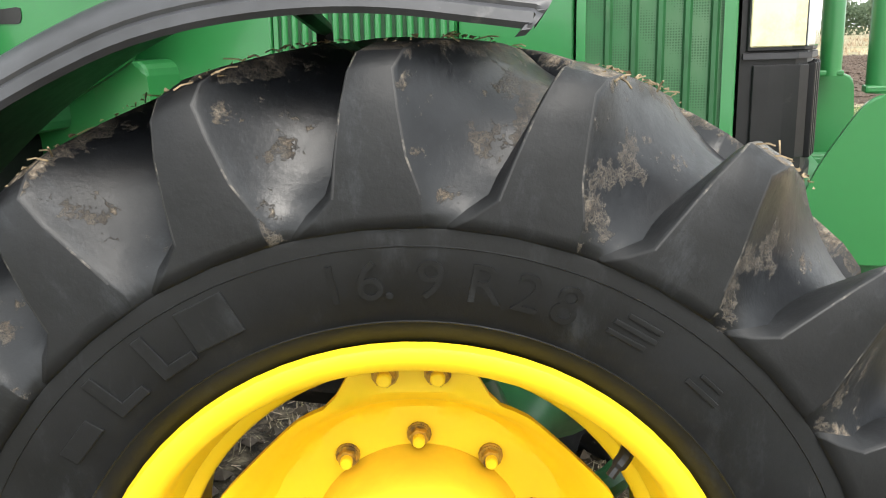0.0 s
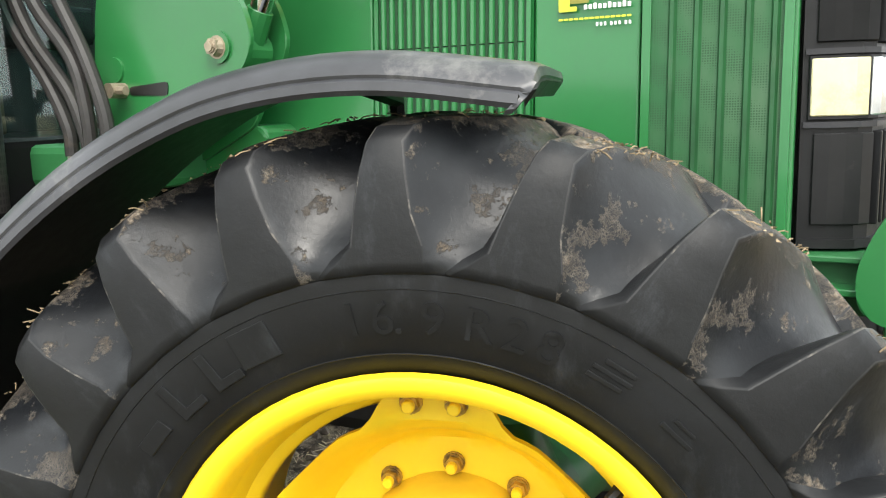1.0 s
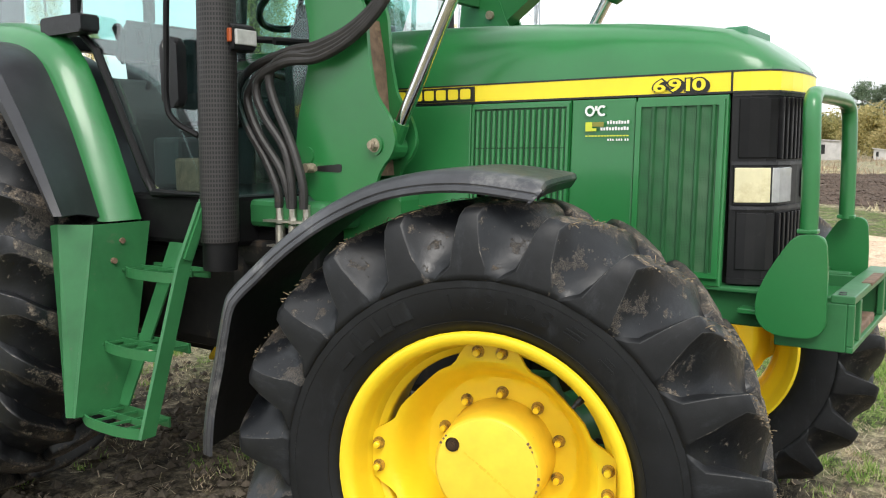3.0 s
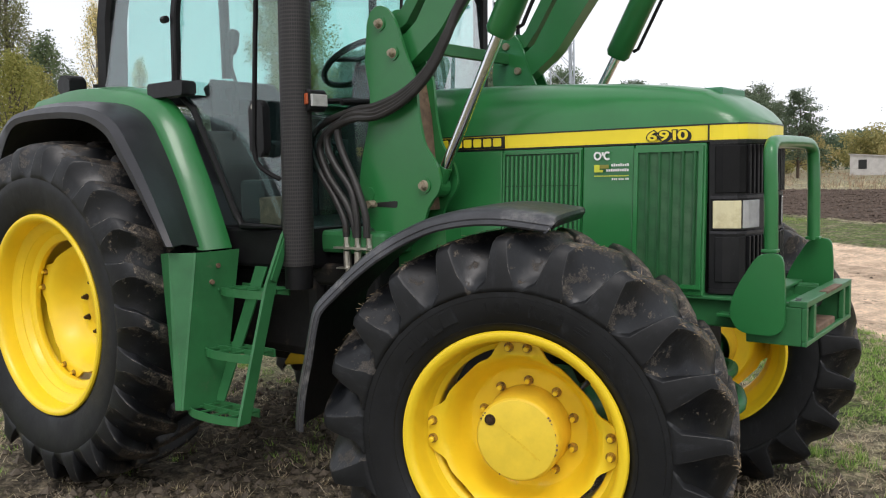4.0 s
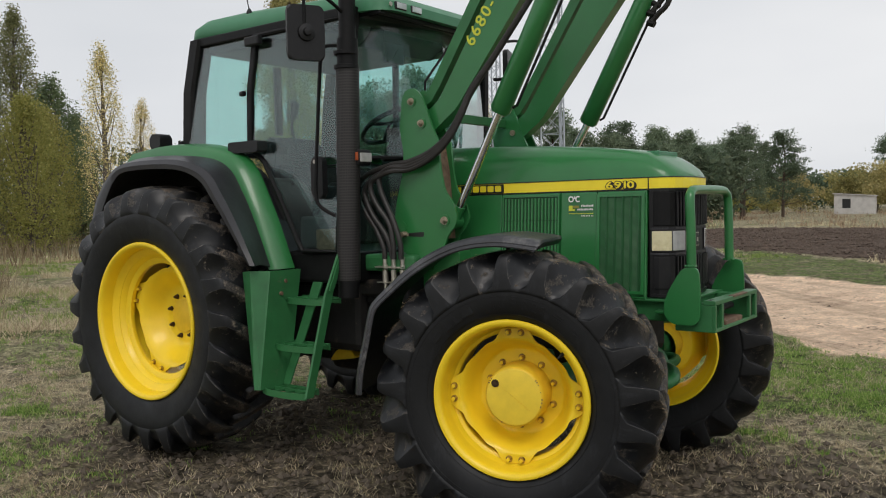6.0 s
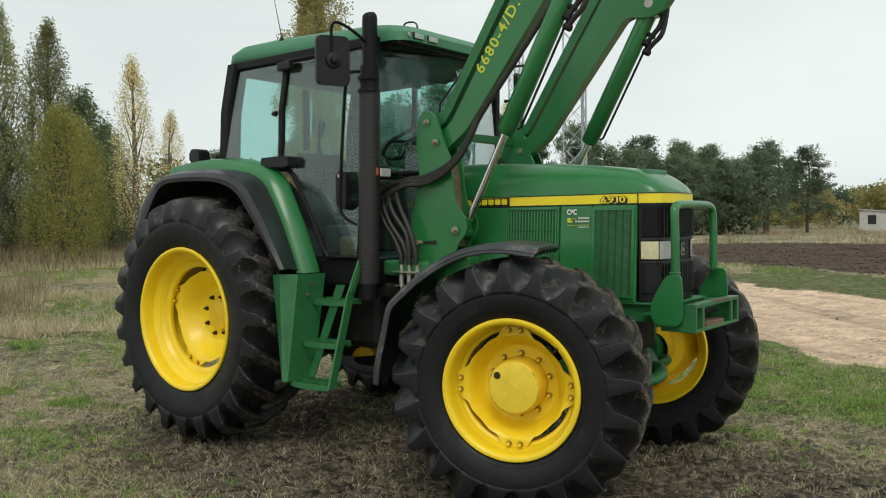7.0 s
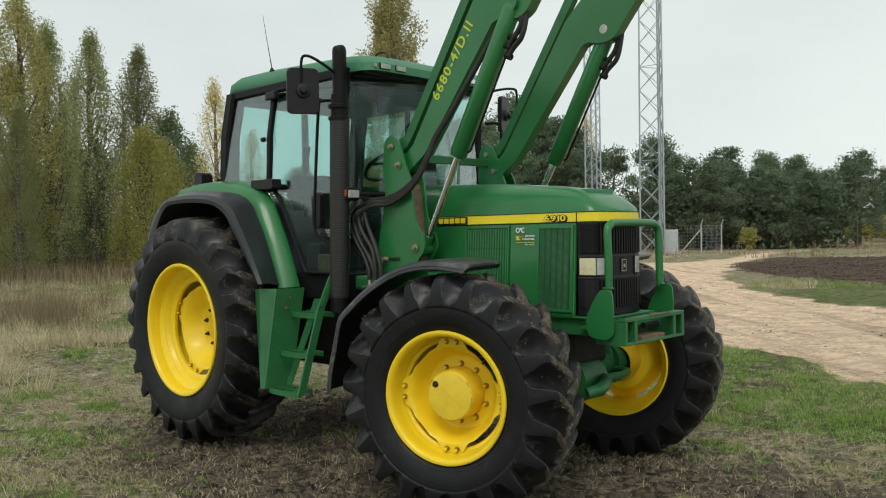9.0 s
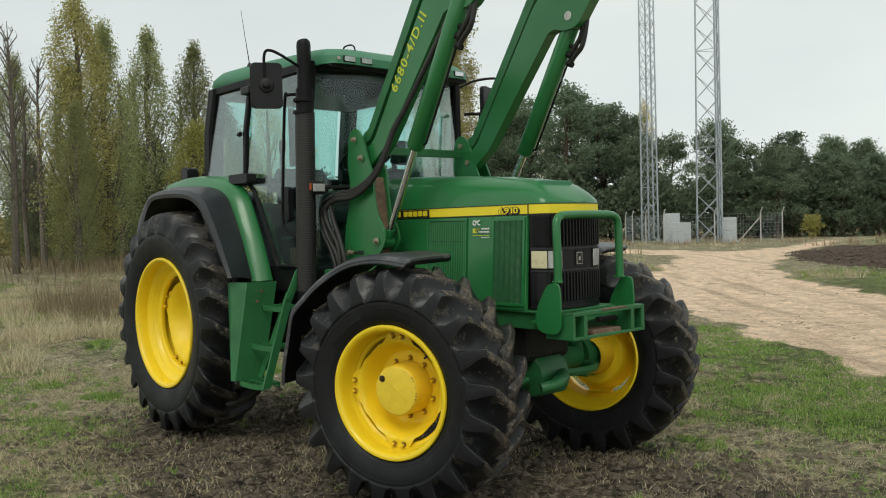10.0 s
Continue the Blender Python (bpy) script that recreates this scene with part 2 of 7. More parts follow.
RUST_NUT = surface("dark_rusty_nut", (0.06, 0.035, 0.018), 0.6, metal=0.3, vary=0.4, scale=50.0)
HUB_FACE = surface("pale_yellow_hub_paint", (0.86, 0.62, 0.05), 0.42, vary=0.08, scale=14.0, grime=(0.5, 0.36, 0.06), grime_at=0.67, grime_scale=30.0, bump_scale=60, bump_strength=0.1)
MUD_BITS = surface("dried_mud_and_straw", (0.24, 0.18, 0.11), 0.95, vary=0.7, scale=45.0)


def glass(name, tint):
    """Thin tinted glass: clear straight on, glossier towards grazing."""
    m, nodes, links, b = material(name)
    nodes.remove(b)
    tr, gl = nodes.new("ShaderNodeBsdfTransparent"), nodes.new("ShaderNodeBsdfGlossy")
    lw, mx = nodes.new("ShaderNodeLayerWeight"), nodes.new("ShaderNodeMixShader")
    tr.inputs["Color"].default_value = (*tint, 1)
    gl.inputs["Roughness"].default_value = 0.02
    lw.inputs["Blend"].default_value = 0.5
    f = math_node(nodes, links, "ADD", math_node(nodes, links, "MULTIPLY", math_node(nodes, links, "POWER", lw.outputs["Facing"], 2.4), 0.80), 0.05)
    links.new(f, mx.inputs[0])
    links.new(tr.outputs[0], mx.inputs[1])
    links.new(gl.outputs[0], mx.inputs[2])
    links.new(mx.outputs[0], nodes["Material Output"].inputs["Surface"])
    return m


GLASS = glass("tinted_cab_glass", (0.78, 0.925, 0.905))


# ---- building helpers ----
def mesh_object(name, bm, mat, smooth=False, angle=35):
    me = bpy.data.meshes.new(name)
    bmesh.ops.recalc_face_normals(bm, faces=bm.faces[:])
    if smooth:
        for f in bm.faces:
            f.smooth = True
        for e in bm.edges:
            if len(e.link_faces) == 2 and e.calc_face_angle(0) > radians(angle):
                e.smooth = False
    bm.to_mesh(me)
    bm.free()
    me.materials.append(mat)
    return new(name, me)


def part(name, bm, mat, parent, label="", smooth=False, angle=35):
    ob = mesh_object(name, bm, mat, smooth, angle)
    ob.parent = parent
    if label:
        ob["label"] = label
    return ob


def thing(name, label, category, at=(0, 0, 0), group="", kind=""):
    ob = new(name)
    ob.location = at
    ob.empty_display_size = 0.1
    return tagged(ob, label, category, group, kind)


def add_box(bm, x0, x1, y0, y1, z0, z1, bev=0.0):
    geo = bmesh.ops.create_cube(bm, size=1.0)["verts"]
    m = Matrix.Translation(((x0 + x1) / 2, (y0 + y1) / 2, (z0 + z1) / 2)) @ Matrix.Diagonal((x1 - x0, y1 - y0, z1 - z0, 1))
    bmesh.ops.transform(bm, matrix=m, verts=geo)
    if bev:
        edges = list({e for v in geo for e in v.link_edges})
        bmesh.ops.bevel(bm, geom=edges, offset=bev, segments=2, profile=0.5, affect="EDGES")
    return bm


def box(x0, x1, y0, y1, z0, z1, bev=0.0):
    return add_box(bmesh.new(), x0, x1, y0, y1, z0, z1, bev)


def prism(outline, v0, v1, axis="y", bev=0.0, bm=None):
    """A flat outline pushed through from v0 to v1 along an axis: (x, z) for y, (y, z) for x, (x, y) for z."""
    bm = bm or bmesh.new()
    put = {"y": lambda a, b, v: (a, v, b), "x": lambda a, b, v: (v, a, b), "z": lambda a, b, v: (a, b, v)}[axis]
    lo = [bm.verts.new(put(a, b, v0)) for a, b in outline]
    hi = [bm.verts.new(put(a, b, v1)) for a, b in outline]
    n = len(outline)
    faces = [bm.faces.new(lo), bm.faces.new(hi[::-1])]
    for i in range(n):
        faces.append(bm.faces.new((lo[i], hi[i], hi[(i + 1) % n], lo[(i + 1) % n])))
    if bev:
        edges = list({e for f in faces[:2] for e in f.edges})
        bmesh.ops.bevel(bm, geom=edges, offset=bev, segments=2, profile=0.5, affect="EDGES")
    return bm


def rounded(points, r=0.02, steps=4):
    """The outline with its corners rounded."""
    out, n = [], len(points)
    for i in range(n):
        p, a, b = Vector(points[i]), Vector(points[i - 1]), Vector(points[(i + 1) % n])
        d = min(r, (a - p).length * 0.45, (b - p).length * 0.45)
        p0, p1 = p + (a - p).normalized() * d, p + (b - p).normalized() * d
        for k in range(steps + 1):
            t = k / steps
            out.append(tuple((1 - t) ** 2 * p0 + 2 * t * (1 - t) * p + t * t * p1))
    return out


def spline(points, steps=6):
    """A smooth line through points (Catmull-Rom)."""
    pts = [Vector(p) for p in points]
    pts = [2 * pts[0] - pts[1]] + pts + [2 * pts[-1] - pts[-2]]
    out = []
    for i in range(1, len(pts) - 2):
        a, b, c, d = pts[i - 1:i + 3]
        for k in range(steps):
            t = k / steps
            out.append(0.5 * (2 * b + (c - a) * t + (2 * a - 5 * b + 4 * c - d) * t * t + (3 * b - a - 3 * c + d) * t ** 3))
    return out + [pts[-2]]


def add_tube(bm, points, radius, sides=10, caps=True):
    pts = [Vector(p) for p in points]
    rad = [float(v) for v in radius] if isinstance(radius, (list, tuple)) else [radius] * len(pts)
    t0 = (pts[1] - pts[0]).normalized()
    ref = t0.orthogonal().normalized()
    rings = []
    for i, p in enumerate(pts):
        t = (pts[min(i + 1, len(pts) - 1)] - pts[max(i - 1, 0)]).normalized()
        ref = (ref - t * ref.dot(t)).normalized()
        side = t.cross(ref)
        rings.append([bm.verts.new(p + rad[i] * (math.cos(a) * ref + math.sin(a) * side))
                      for a in (2 * math.pi * k / sides for k in range(sides))])
    for a, b in zip(rings, rings[1:]):
        for k in range(sides):
            bm.faces.new((a[k], a[(k + 1) % sides], b[(k + 1) % sides], b[k]))
    if caps:
        bm.faces.new(rings[0][::-1])
        bm.faces.new(rings[-1])
    return bm


def tube(points, radius, sides=10, caps=True):
    return add_tube(bmesh.new(), points, radius, sides, caps)


def add_lathe(bm, profile, segs=48, closed=True):
    """Turns a profile of (radius, y) about the y axis."""
    rings = []
    for r, y in profile:
        if r < 1e-5:
            rings.append([bm.verts.new((0, y, 0))])
        else:
            rings.append([bm.verts.new((r * math.sin(a), y, r * math.cos(a))) for a in (2 * math.pi * k / segs for k in range(segs))])
    pairs = list(zip(rings, rings[1:])) + ([(rings[-1], rings[0])] if closed else [])
    for a, b in pairs:
        for k in range(segs):
            q = [a[k % len(a)], a[(k + 1) % len(a)], b[(k + 1) % len(b)], b[k % len(b)]]
            q = [v for i, v in enumerate(q) if v not in q[:i]]
            if len(q) > 2:
                bm.faces.new(q)
    return bm


def lathe(profile, segs=48, closed=True):
    return add_lathe(bmesh.new(), profile, segs, closed)


def hexnut(bm, centre, axis, r, h):
    """A hexagon nut with a washer and a stud end, standing on a face."""
    c, t = Vector(centre), Vector(axis).normalized()
    add_tube(bm, [c, c + t * h * 0.18], r * 1.35, 12)
    add_tube(bm, [c + t * h * 0.18, c + t * h * 0.75], r, 6)
    add_tube(bm, [c + t * h * 0.75, c + t * h], r * 0.55, 8)
    return bm


def lettering(name, text, size, m, mat, parent, depth=0.002, label="", bold=0.0, spacing=1.0):
    """Raised characters in the built-in font; m places the text's lower left corner, its plane along local x and y."""
    cu = bpy.data.curves.new(name, "FONT")
    cu.body, cu.size, cu.extrude, cu.resolution_u, cu.offset, cu.space_character = text, size, depth, 4, bold, spacing
    tmp = bpy.data.objects.new(name, cu)
    scene.collection.objects.link(tmp)
    me = bpy.data.meshes.new_from_object(tmp.evaluated_get(bpy.context.evaluated_depsgraph_get()))
    bpy.data.objects.remove(tmp)
    me.name = name
    me.materials.clear()
    me.materials.append(mat)
    ob = new(name, me)
    ob.parent = parent
    ob.matrix_basis = m
    if label:
        ob["label"] = label
    return ob


SIDE_RIGHT = Matrix(((1, 0, 0), (0, 0, -1), (0, 1, 0))).to_4x4()   # text read from the tractor's right side


# ---- the ground: one sheet to the horizon ----
ROAD = [(9.0, 1.2), (5.6, 3.6), (2.3, 6.2), (0.4, 7.8), (-1.5, 9.8), (-4.7, 12.0), (-7.8, 15.6), (-10.5, 20.2), (-13.2, 25.6), (-16.3, 33.2), (-18.4, 43.0), (-20.6, 50.0), (-24.5, 60.5), (-29.0, 74.0)]
ROAD_HALF = [2.1, 2.2, 2.3, 2.4, 2.6, 2.3, 2.1, 1.9, 1.7, 1.5, 0.9, 0.7, 0.6, 0.5]
SPUR = [(-12.0, 23.5), (-16.0, 30.5), (-24.0, 34.0), (-40.0, 37.0), (-70.0, 39.0)]
SPUR_HALF = [1.6, 2.2, 2.2, 1.8, 1.6]


def road_distance(x, y):
    """How far a place lies from the track's edge, in metres; negative on the track."""
    best = 1e9
    for line, halves in ((ROAD, ROAD_HALF), (SPUR, SPUR_HALF)):
        for (ax, ay), (bx, by), h0, h1 in zip(line, line[1:], halves, halves[1:]):
            dx, dy = bx - ax, by - ay
            t = np.clip(((x - ax) * dx + (y - ay) * dy) / (dx * dx + dy * dy), 0, 1)
            best = np.minimum(best, np.hypot(x - ax - t * dx, y - ay - t * dy) - h0 - (h1 - h0) * t)
    return best


def beyond_road(x, y):
    """True to the far side of the track, where the ploughed field lies."""
    xs = np.array([-p[0] for p in ROAD])
    ys = np.array([p[1] for p in ROAD])
    line = np.interp(-np.asarray(x, float), xs, ys)
    return np.asarray(y, float) > line


def waves(x, y, scale, seed):
    """Smooth noise in the range -1 to 1 from a few turned sine waves."""
    rng = np.random.RandomState(seed)
    out = 0.0
    for k in range(7):
        a, ph, f = rng.uniform(0, 6.283), rng.uniform(0, 6.283), scale * rng.uniform(0.6, 1.8)
        out = out + np.sin((x * np.cos(a) + y * np.sin(a)) * f + ph)
    return out / 4.0


def ramp01(v, a, b):
    return np.clip((v - a) / (b - a), 0, 1)


def place_masks(x, y):
    """Shares of track, ploughed earth, trodden soil and green grass at a place."""
    rd = road_distance(x, y) + 0.35 * waves(x, y, 2.2, 3) + 0.15 * waves(x, y, 7.0, 4)
    road = 1 - ramp01(rd, -0.25, 0.25)
    far = beyond_road(x, y)
    plough = np.where(far, ramp01(rd + 0.3 * waves(x, y, 1.1, 7), 0.25, 0.8), 0.0) * ramp01(y + 0.82 * x + 0.5 * waves(x, y, 0.8, 25), 16.2, 17.4) * (1 - ramp01(y + 0.06 * x + 0.8 * waves(x, y, 0.5, 24), 42.0, 44.5))
    trod = 1 - ramp01(np.hypot((x + 0.7) / 3.0, (y + 0.35) / 2.1) + 0.20 * waves(x, y, 1.3, 5) + 0.14 * waves(x, y, 4.0, 18), 0.68, 1.25)
    strip = ramp01(x + 0.35 * y + 0.9 * waves(x, y, 0.9, 6), -1.6, 1.2) * (1 - ramp01(np.abs(rd - 1.3), 2.0, 3.0))
    strip = strip * np.where(x > -1.5, ramp01(y - 1.75 - 0.30 * x + 0.40 * waves(x, y, 1.8, 19) + 0.25 * waves(x, y, 5.0, 20), -0.35, 0.35), 1.0)
    strip = strip * (0.55 + 0.45 * ramp01(waves(x, y, 2.6, 9) + 0.5 * waves(x, y, 6.5, 10), -0.5, 0.2))
    tufts = 0.62 * ramp01(waves(x, y, 1.6, 8) + 0.6 * waves(x, y, 4.4, 21), -0.1, 0.8) * (np.hypot(x, y) < 26) * ramp01(-x - 0.25 * y, 0.8, 2.6)
    flecks = 0.75 * ramp01(waves(x, y, 3.6, 22) + 0.4 * waves(x, y, 9.0, 23), 0.45, 0.9)
    green = np.maximum(np.maximum(strip, tufts), flecks * (1 - trod))
    return road, plough, trod * (1 - road), green * (1 - road) * (1 - plough)


def ground_height(x, y):
    road, plough, trod, green = place_masks(x, y)
    near = 1 - ramp01(np.hypot(x, y), 14, 40)
    z = 0.018 * waves(x, y, 0.6, 11) + near * (0.008 * waves(x, y, 6.0, 12) + (0.010 * waves(x, y, 17.0, 13)) * (trod + 0.25))
    z = z - 0.05 * road + road * 0.02 * waves(x, y, 1.8, 14) + plough * (0.045 * waves(x, y, 5.5, 15) + 0.05)
    rd = road_distance(x, y) + 0.2 * waves(x, y, 0.9, 16)
    for mid_line in (-0.7, -1.6, -2.3, -3.2):
        z = z - 0.035 * np.exp(-((rd - mid_line) / 0.16) ** 2) * (0.5 + 0.5 * waves(x, y, 0.7, 17)) * near
    z = z + 0.13 * near * ramp01(waves(x, y, 1.0, 46) + 0.3 * waves(x, y, 3.1, 47), 0.3, 0.95) * ramp01(-x - 0.3 * y, 4.5, 7.0) * (1 - road) * (1 - plough)
    z = z + 0.05 * ramp01(-y, 1.3, 2.6) * near - 0.02
    z = z - 0.9 * ramp01(np.hypot(x + 10, y), 30, 120) * 0.4
    return z


def graded(lo, hi, fine_lo, fine_hi, step, growth=1.09):
    mid = list(np.arange(fine_lo, fine_hi + 1e-6, step))
    up, s = [mid[-1]], step
    while up[-1] < hi:
        s *= growth
        up.append(up[-1] + s)
    dn, s = [mid[0]], step
    while dn[-1] > lo:
        s *= growth
        dn.append(dn[-1] - s)
    return np.array(dn[:0:-1] + mid + up[1:])


gx = graded(-2500, 2500, -7.0, 4.5, 0.06, 1.055)
gy = graded(-1500, 2500, -4.5, 9.0, 0.06, 1.055)
GX, GY = np.meshgrid(gx, gy)
GZ = ground_height(GX, GY)
nx, ny = len(gx), len(gy)
idx = np.arange(nx * ny).reshape(ny, nx)
quads = np.stack([idx[:-1, :-1], idx[:-1, 1:], idx[1:, 1:], idx[1:, :-1]], -1).reshape(-1, 4)
ground_mesh = bpy.data.meshes.new("ground")
ground_mesh.vertices.add(nx * ny)
ground_mesh.vertices.foreach_set("co", np.stack([GX, GY, GZ], -1).ravel())
ground_mesh.loops.add(quads.size)
ground_mesh.loops.foreach_set("vertex_index", quads.ravel())
ground_mesh.polygons.add(len(quads))
ground_mesh.polygons.foreach_set("loop_start", np.arange(0, quads.size, 4))
ground_mesh.polygons.foreach_set("loop_total", np.full(len(quads), 4))
ground_mesh.polygons.foreach_set("use_smooth", np.ones(len(quads), bool))
ground_mesh.update()
cover = ground_mesh.color_attributes.new("cover", "FLOAT_COLOR", "POINT")
cover.data.foreach_set("color", np.stack([m.ravel() for m in place_masks(GX, GY)], -1).astype(np.float32).ravel())
ground = tagged(new("ground", ground_mesh), "trodden earth, sandy farm track, dry grass and ploughed field", "ground", kind="structure")

m, nodes, links, b = material("earth_and_grass")
att = nodes.new("ShaderNodeVertexColor")
att.layer_name = "cover"
sep = nodes.new("ShaderNodeSeparateColor")
links.new(att.outputs["Color"], sep.inputs["Color"])
fine = add_noise(nodes, links, 28.0, 8.0, 0.7)
mid = add_noise(nodes, links, 3.2, 8.0, 0.65)
big = add_noise(nodes, links, 0.35, 6.0, 0.6)
clod = add_noise(nodes, links, 11.0, 8.0, 0.72)
tuft = add_noise(nodes, links, 42.0, 10.0, 0.8)
patch = add_noise(nodes, links, 1.3, 8.0, 0.7)
dry = mix(nodes, links, 0.5, ramp(nodes, links, mid, [(0.3, (0.20, 0.165, 0.112)), (0.5, (0.34, 0.29, 0.195)), (0.72, (0.52, 0.455, 0.33))]),
          ramp(nodes, links, tuft, [(0.40, (0.04, 0.034, 0.024)), (0.5, (0.19, 0.165, 0.11)), (0.61, (0.52, 0.46, 0.33))]))
dry = mix(nodes, links, ramp(nodes, links, patch, [(0.47, (0, 0, 0)), (0.6, (0.6, 0.6, 0.6))]), dry, ramp(nodes, links, tuft, [(0.35, (0.055, 0.07, 0.026)), (0.65, (0.23, 0.27, 0.11))]))
grassy = ramp(nodes, links, tuft, [(0.40, (0.028, 0.042, 0.012)), (0.5, (0.09, 0.13, 0.035)), (0.62, (0.26, 0.33, 0.10))])
grassy = mix(nodes, links, ramp(nodes, links, mid, [(0.46, (0, 0, 0)), (0.6, (0.85, 0.85, 0.85))]), grassy, ramp(nodes, links, fine, [(0.38, (0.06, 0.048, 0.033)), (0.64, (0.27, 0.225, 0.15))]))
# trodden soil: dark earth, lowered further for the shade beneath the tractor
soil = mix(nodes, links, ramp(nodes, links, clod, [(0.42, (0, 0, 0)), (0.66, (1, 1, 1))]), (0.040, 0.033, 0.024), (0.25, 0.21, 0.15))
soil = mix(nodes, links, ramp(nodes, links, tuft, [(0.55, (0, 0, 0)), (0.66, (0.8, 0.8, 0.8))]), soil, (0.36, 0.31, 0.225))
sand = mix(nodes, links, ramp(nodes, links, mid, [(0.38, (0, 0, 0)), (0.62, (1, 1, 1))]), (0.86, 0.655, 0.475), (0.63, 0.455, 0.325))
sand = mix(nodes, links, ramp(nodes, links, math_node(nodes, links, "ADD", clod, math_node(nodes, links, "MULTIPLY", math_node(nodes, links, "SUBTRACT", patch, 0.5), 0.5)), [(0.58, (0, 0, 0)), (0.66, (0.85, 0.85, 0.85))]), sand, (0.15, 0.105, 0.075))
lane = nodes.new("ShaderNodeMapping")
lane.vector_type = "TEXTURE"
lane.inputs["Rotation"].default_value, lane.inputs["Scale"].default_value = (0, 0, radians(133)), (6.0, 0.5, 1.0)
lane_co, lane_noise = nodes.new("ShaderNodeTexCoord"), nodes.new("ShaderNodeTexNoise")
lane_noise.inputs["Scale"].default_value, lane_noise.inputs["Detail"].default_value = 1.0, 6.0
links.new(lane_co.outputs["Object"], lane.inputs["Vector"])
links.new(lane.outputs["Vector"], lane_noise.inputs["Vector"])
sand = mix(nodes, links, ramp(nodes, links, lane_noise.outputs["Fac"], [(0.52, (0, 0, 0)), (0.68, (0.5, 0.5, 0.5))]), sand, (0.27, 0.19, 0.13))
till = mix(nodes, links, ramp(nodes, links, clod, [(0.4, (0, 0, 0)), (0.68, (1, 1, 1))]), (0.055, 0.038, 0.03), (0.15, 0.108, 0.08))


def rough_edge(sock, amount=0.5):
    v = math_node(nodes, links, "ADD", sock, math_node(nodes, links, "MULTIPLY", math_node(nodes, links, "SUBTRACT", clod, 0.5), amount * 2))
    return ramp(nodes, links, v, [(0.38, (0, 0, 0)), (0.62, (1, 1, 1))])


col = mix(nodes, links, rough_edge(att.outputs["Alpha"], 0.9), dry, grassy)
col = mix(nodes, links, rough_edge(sep.outputs["Blue"], 0.7), col, soil)
col = mix(nodes, links, rough_edge(sep.outputs["Green"], 0.3), col, till)
col = mix(nodes, links, rough_edge(sep.outputs["Red"], 0.3), col, sand)
shade = ramp(nodes, links, add_noise(nodes, links, 17.0, 10.0, 0.76), [(0.36, (0.24, 0.23, 0.21)), (0.5, (0.85, 0.85, 0.84)), (0.64, (1.75, 1.72, 1.66))])
patchy = ramp(nodes, links, add_noise(nodes, links, 4.3, 7.0, 0.68), [(0.34, (0.62, 0.61, 0.59)), (0.5, (1.08, 1.08, 1.07)), (0.66, (1.5, 1.48, 1.44))])
dirt = nodes.new("ShaderNodeMix")
dirt.data_type, dirt.blend_type = "RGBA", "MULTIPLY"
dirt.inputs["Factor"].default_value = 1.0
links.new(col, dirt.inputs["A"])
both = nodes.new("ShaderNodeMix")
both.data_type, both.blend_type = "RGBA", "MULTIPLY"
both.inputs["Factor"].default_value = 1.0
links.new(shade, both.inputs["A"])
links.new(patchy, both.inputs["B"])
links.new(both.outputs["Result"], dirt.inputs["B"])
links.new(mix(nodes, links, math_node(nodes, links, "MULTIPLY", sep.outputs["Red"], 0.7), dirt.outputs["Result"], col), b.inputs["Base Color"])
b.inputs["Roughness"].default_value = 0.95
b.inputs["Specular IOR Level"].default_value = 0.2
bump(nodes, links, b, math_node(nodes, links, "ADD", clod, math_node(nodes, links, "MULTIPLY", tuft, 0.7)), 1.0, 0.035)
ground_mesh.materials.append(m)


# ---- the tractor ----
tractor = thing("tractor", "green farm tractor with yellow wheels parked on bare earth", "tractor")
STEER = 16.5


def lug_mesh(name, spec, mat, mirror, seed):
    """One tread bar with the worn flank that runs from it to the next bar: slanted across the tread, then flat down the shoulder."""
    rnd = random.Random(seed)
    bm = bmesh.new()
    pitch = 360.0 / spec["lugs"]
    rows = []
    for i, (yc, rc, yb, rb, trail, lead, foot) in enumerate(spec["bar"]):
        t, l = trail * spec["fan"], lead * spec["fan"]
        wear = rnd.uniform(-0.0025, 0.0015) if 1 < i < 6 else 0.0
        l += rnd.uniform(-0.35, 0.35)
        run = t - foot + pitch - l
        cols = [(t - foot, 0.0), (t - foot * 0.25, 0.80), (t, 0.985), (t + 0.22, 1.0), (t + (l - t) * 0.5, 1.0), (l - 0.22, 1.0), (l, 0.985)]
        cols += [(l + run * k, (1 - k) ** (2.6 if i < 6 else 2.2)) for k in (0.03, 0.09, 0.18, 0.31, 0.48, 0.68, 0.87)] + [(t - foot + pitch, 0.0)]
        row = []
        for u, h in cols:
            r, y, ang = rb + (rc + wear - rb) * h, yb + (yc - yb) * h, radians(u)
            row.append(bm.verts.new((r * math.sin(ang), -y if mirror else y, r * math.cos(ang))))
        rows.append(row)
    for p, q in zip(rows, rows[1:]):
        for i in range(len(p) - 1):
            f = bm.faces.new((p[i], p[i + 1], q[i + 1], q[i]))
            f.material_index = 2 if i in (2, 5) and rows.index(p) < 9 else 1 if rows.index(p) > 4 and i < 6 else 0
    for f in bm.faces:
        f.smooth = True
    bm.edges.ensure_lookup_table()
    for e in bm.edges:
        if len(e.link_faces) == 2 and e.calc_face_angle(0) > radians(30):
            e.smooth = False
    bmesh.ops.recalc_face_normals(bm, faces=bm.faces[:])
    if sum(f.normal.z for f in bm.faces) < 0:
        bmesh.ops.reverse_faces(bm, faces=bm.faces[:])
    me = bpy.data.meshes.new(name)
    bm.to_mesh(me)
    bm.free()
    for m in mat:
        me.materials.append(m)
    return me


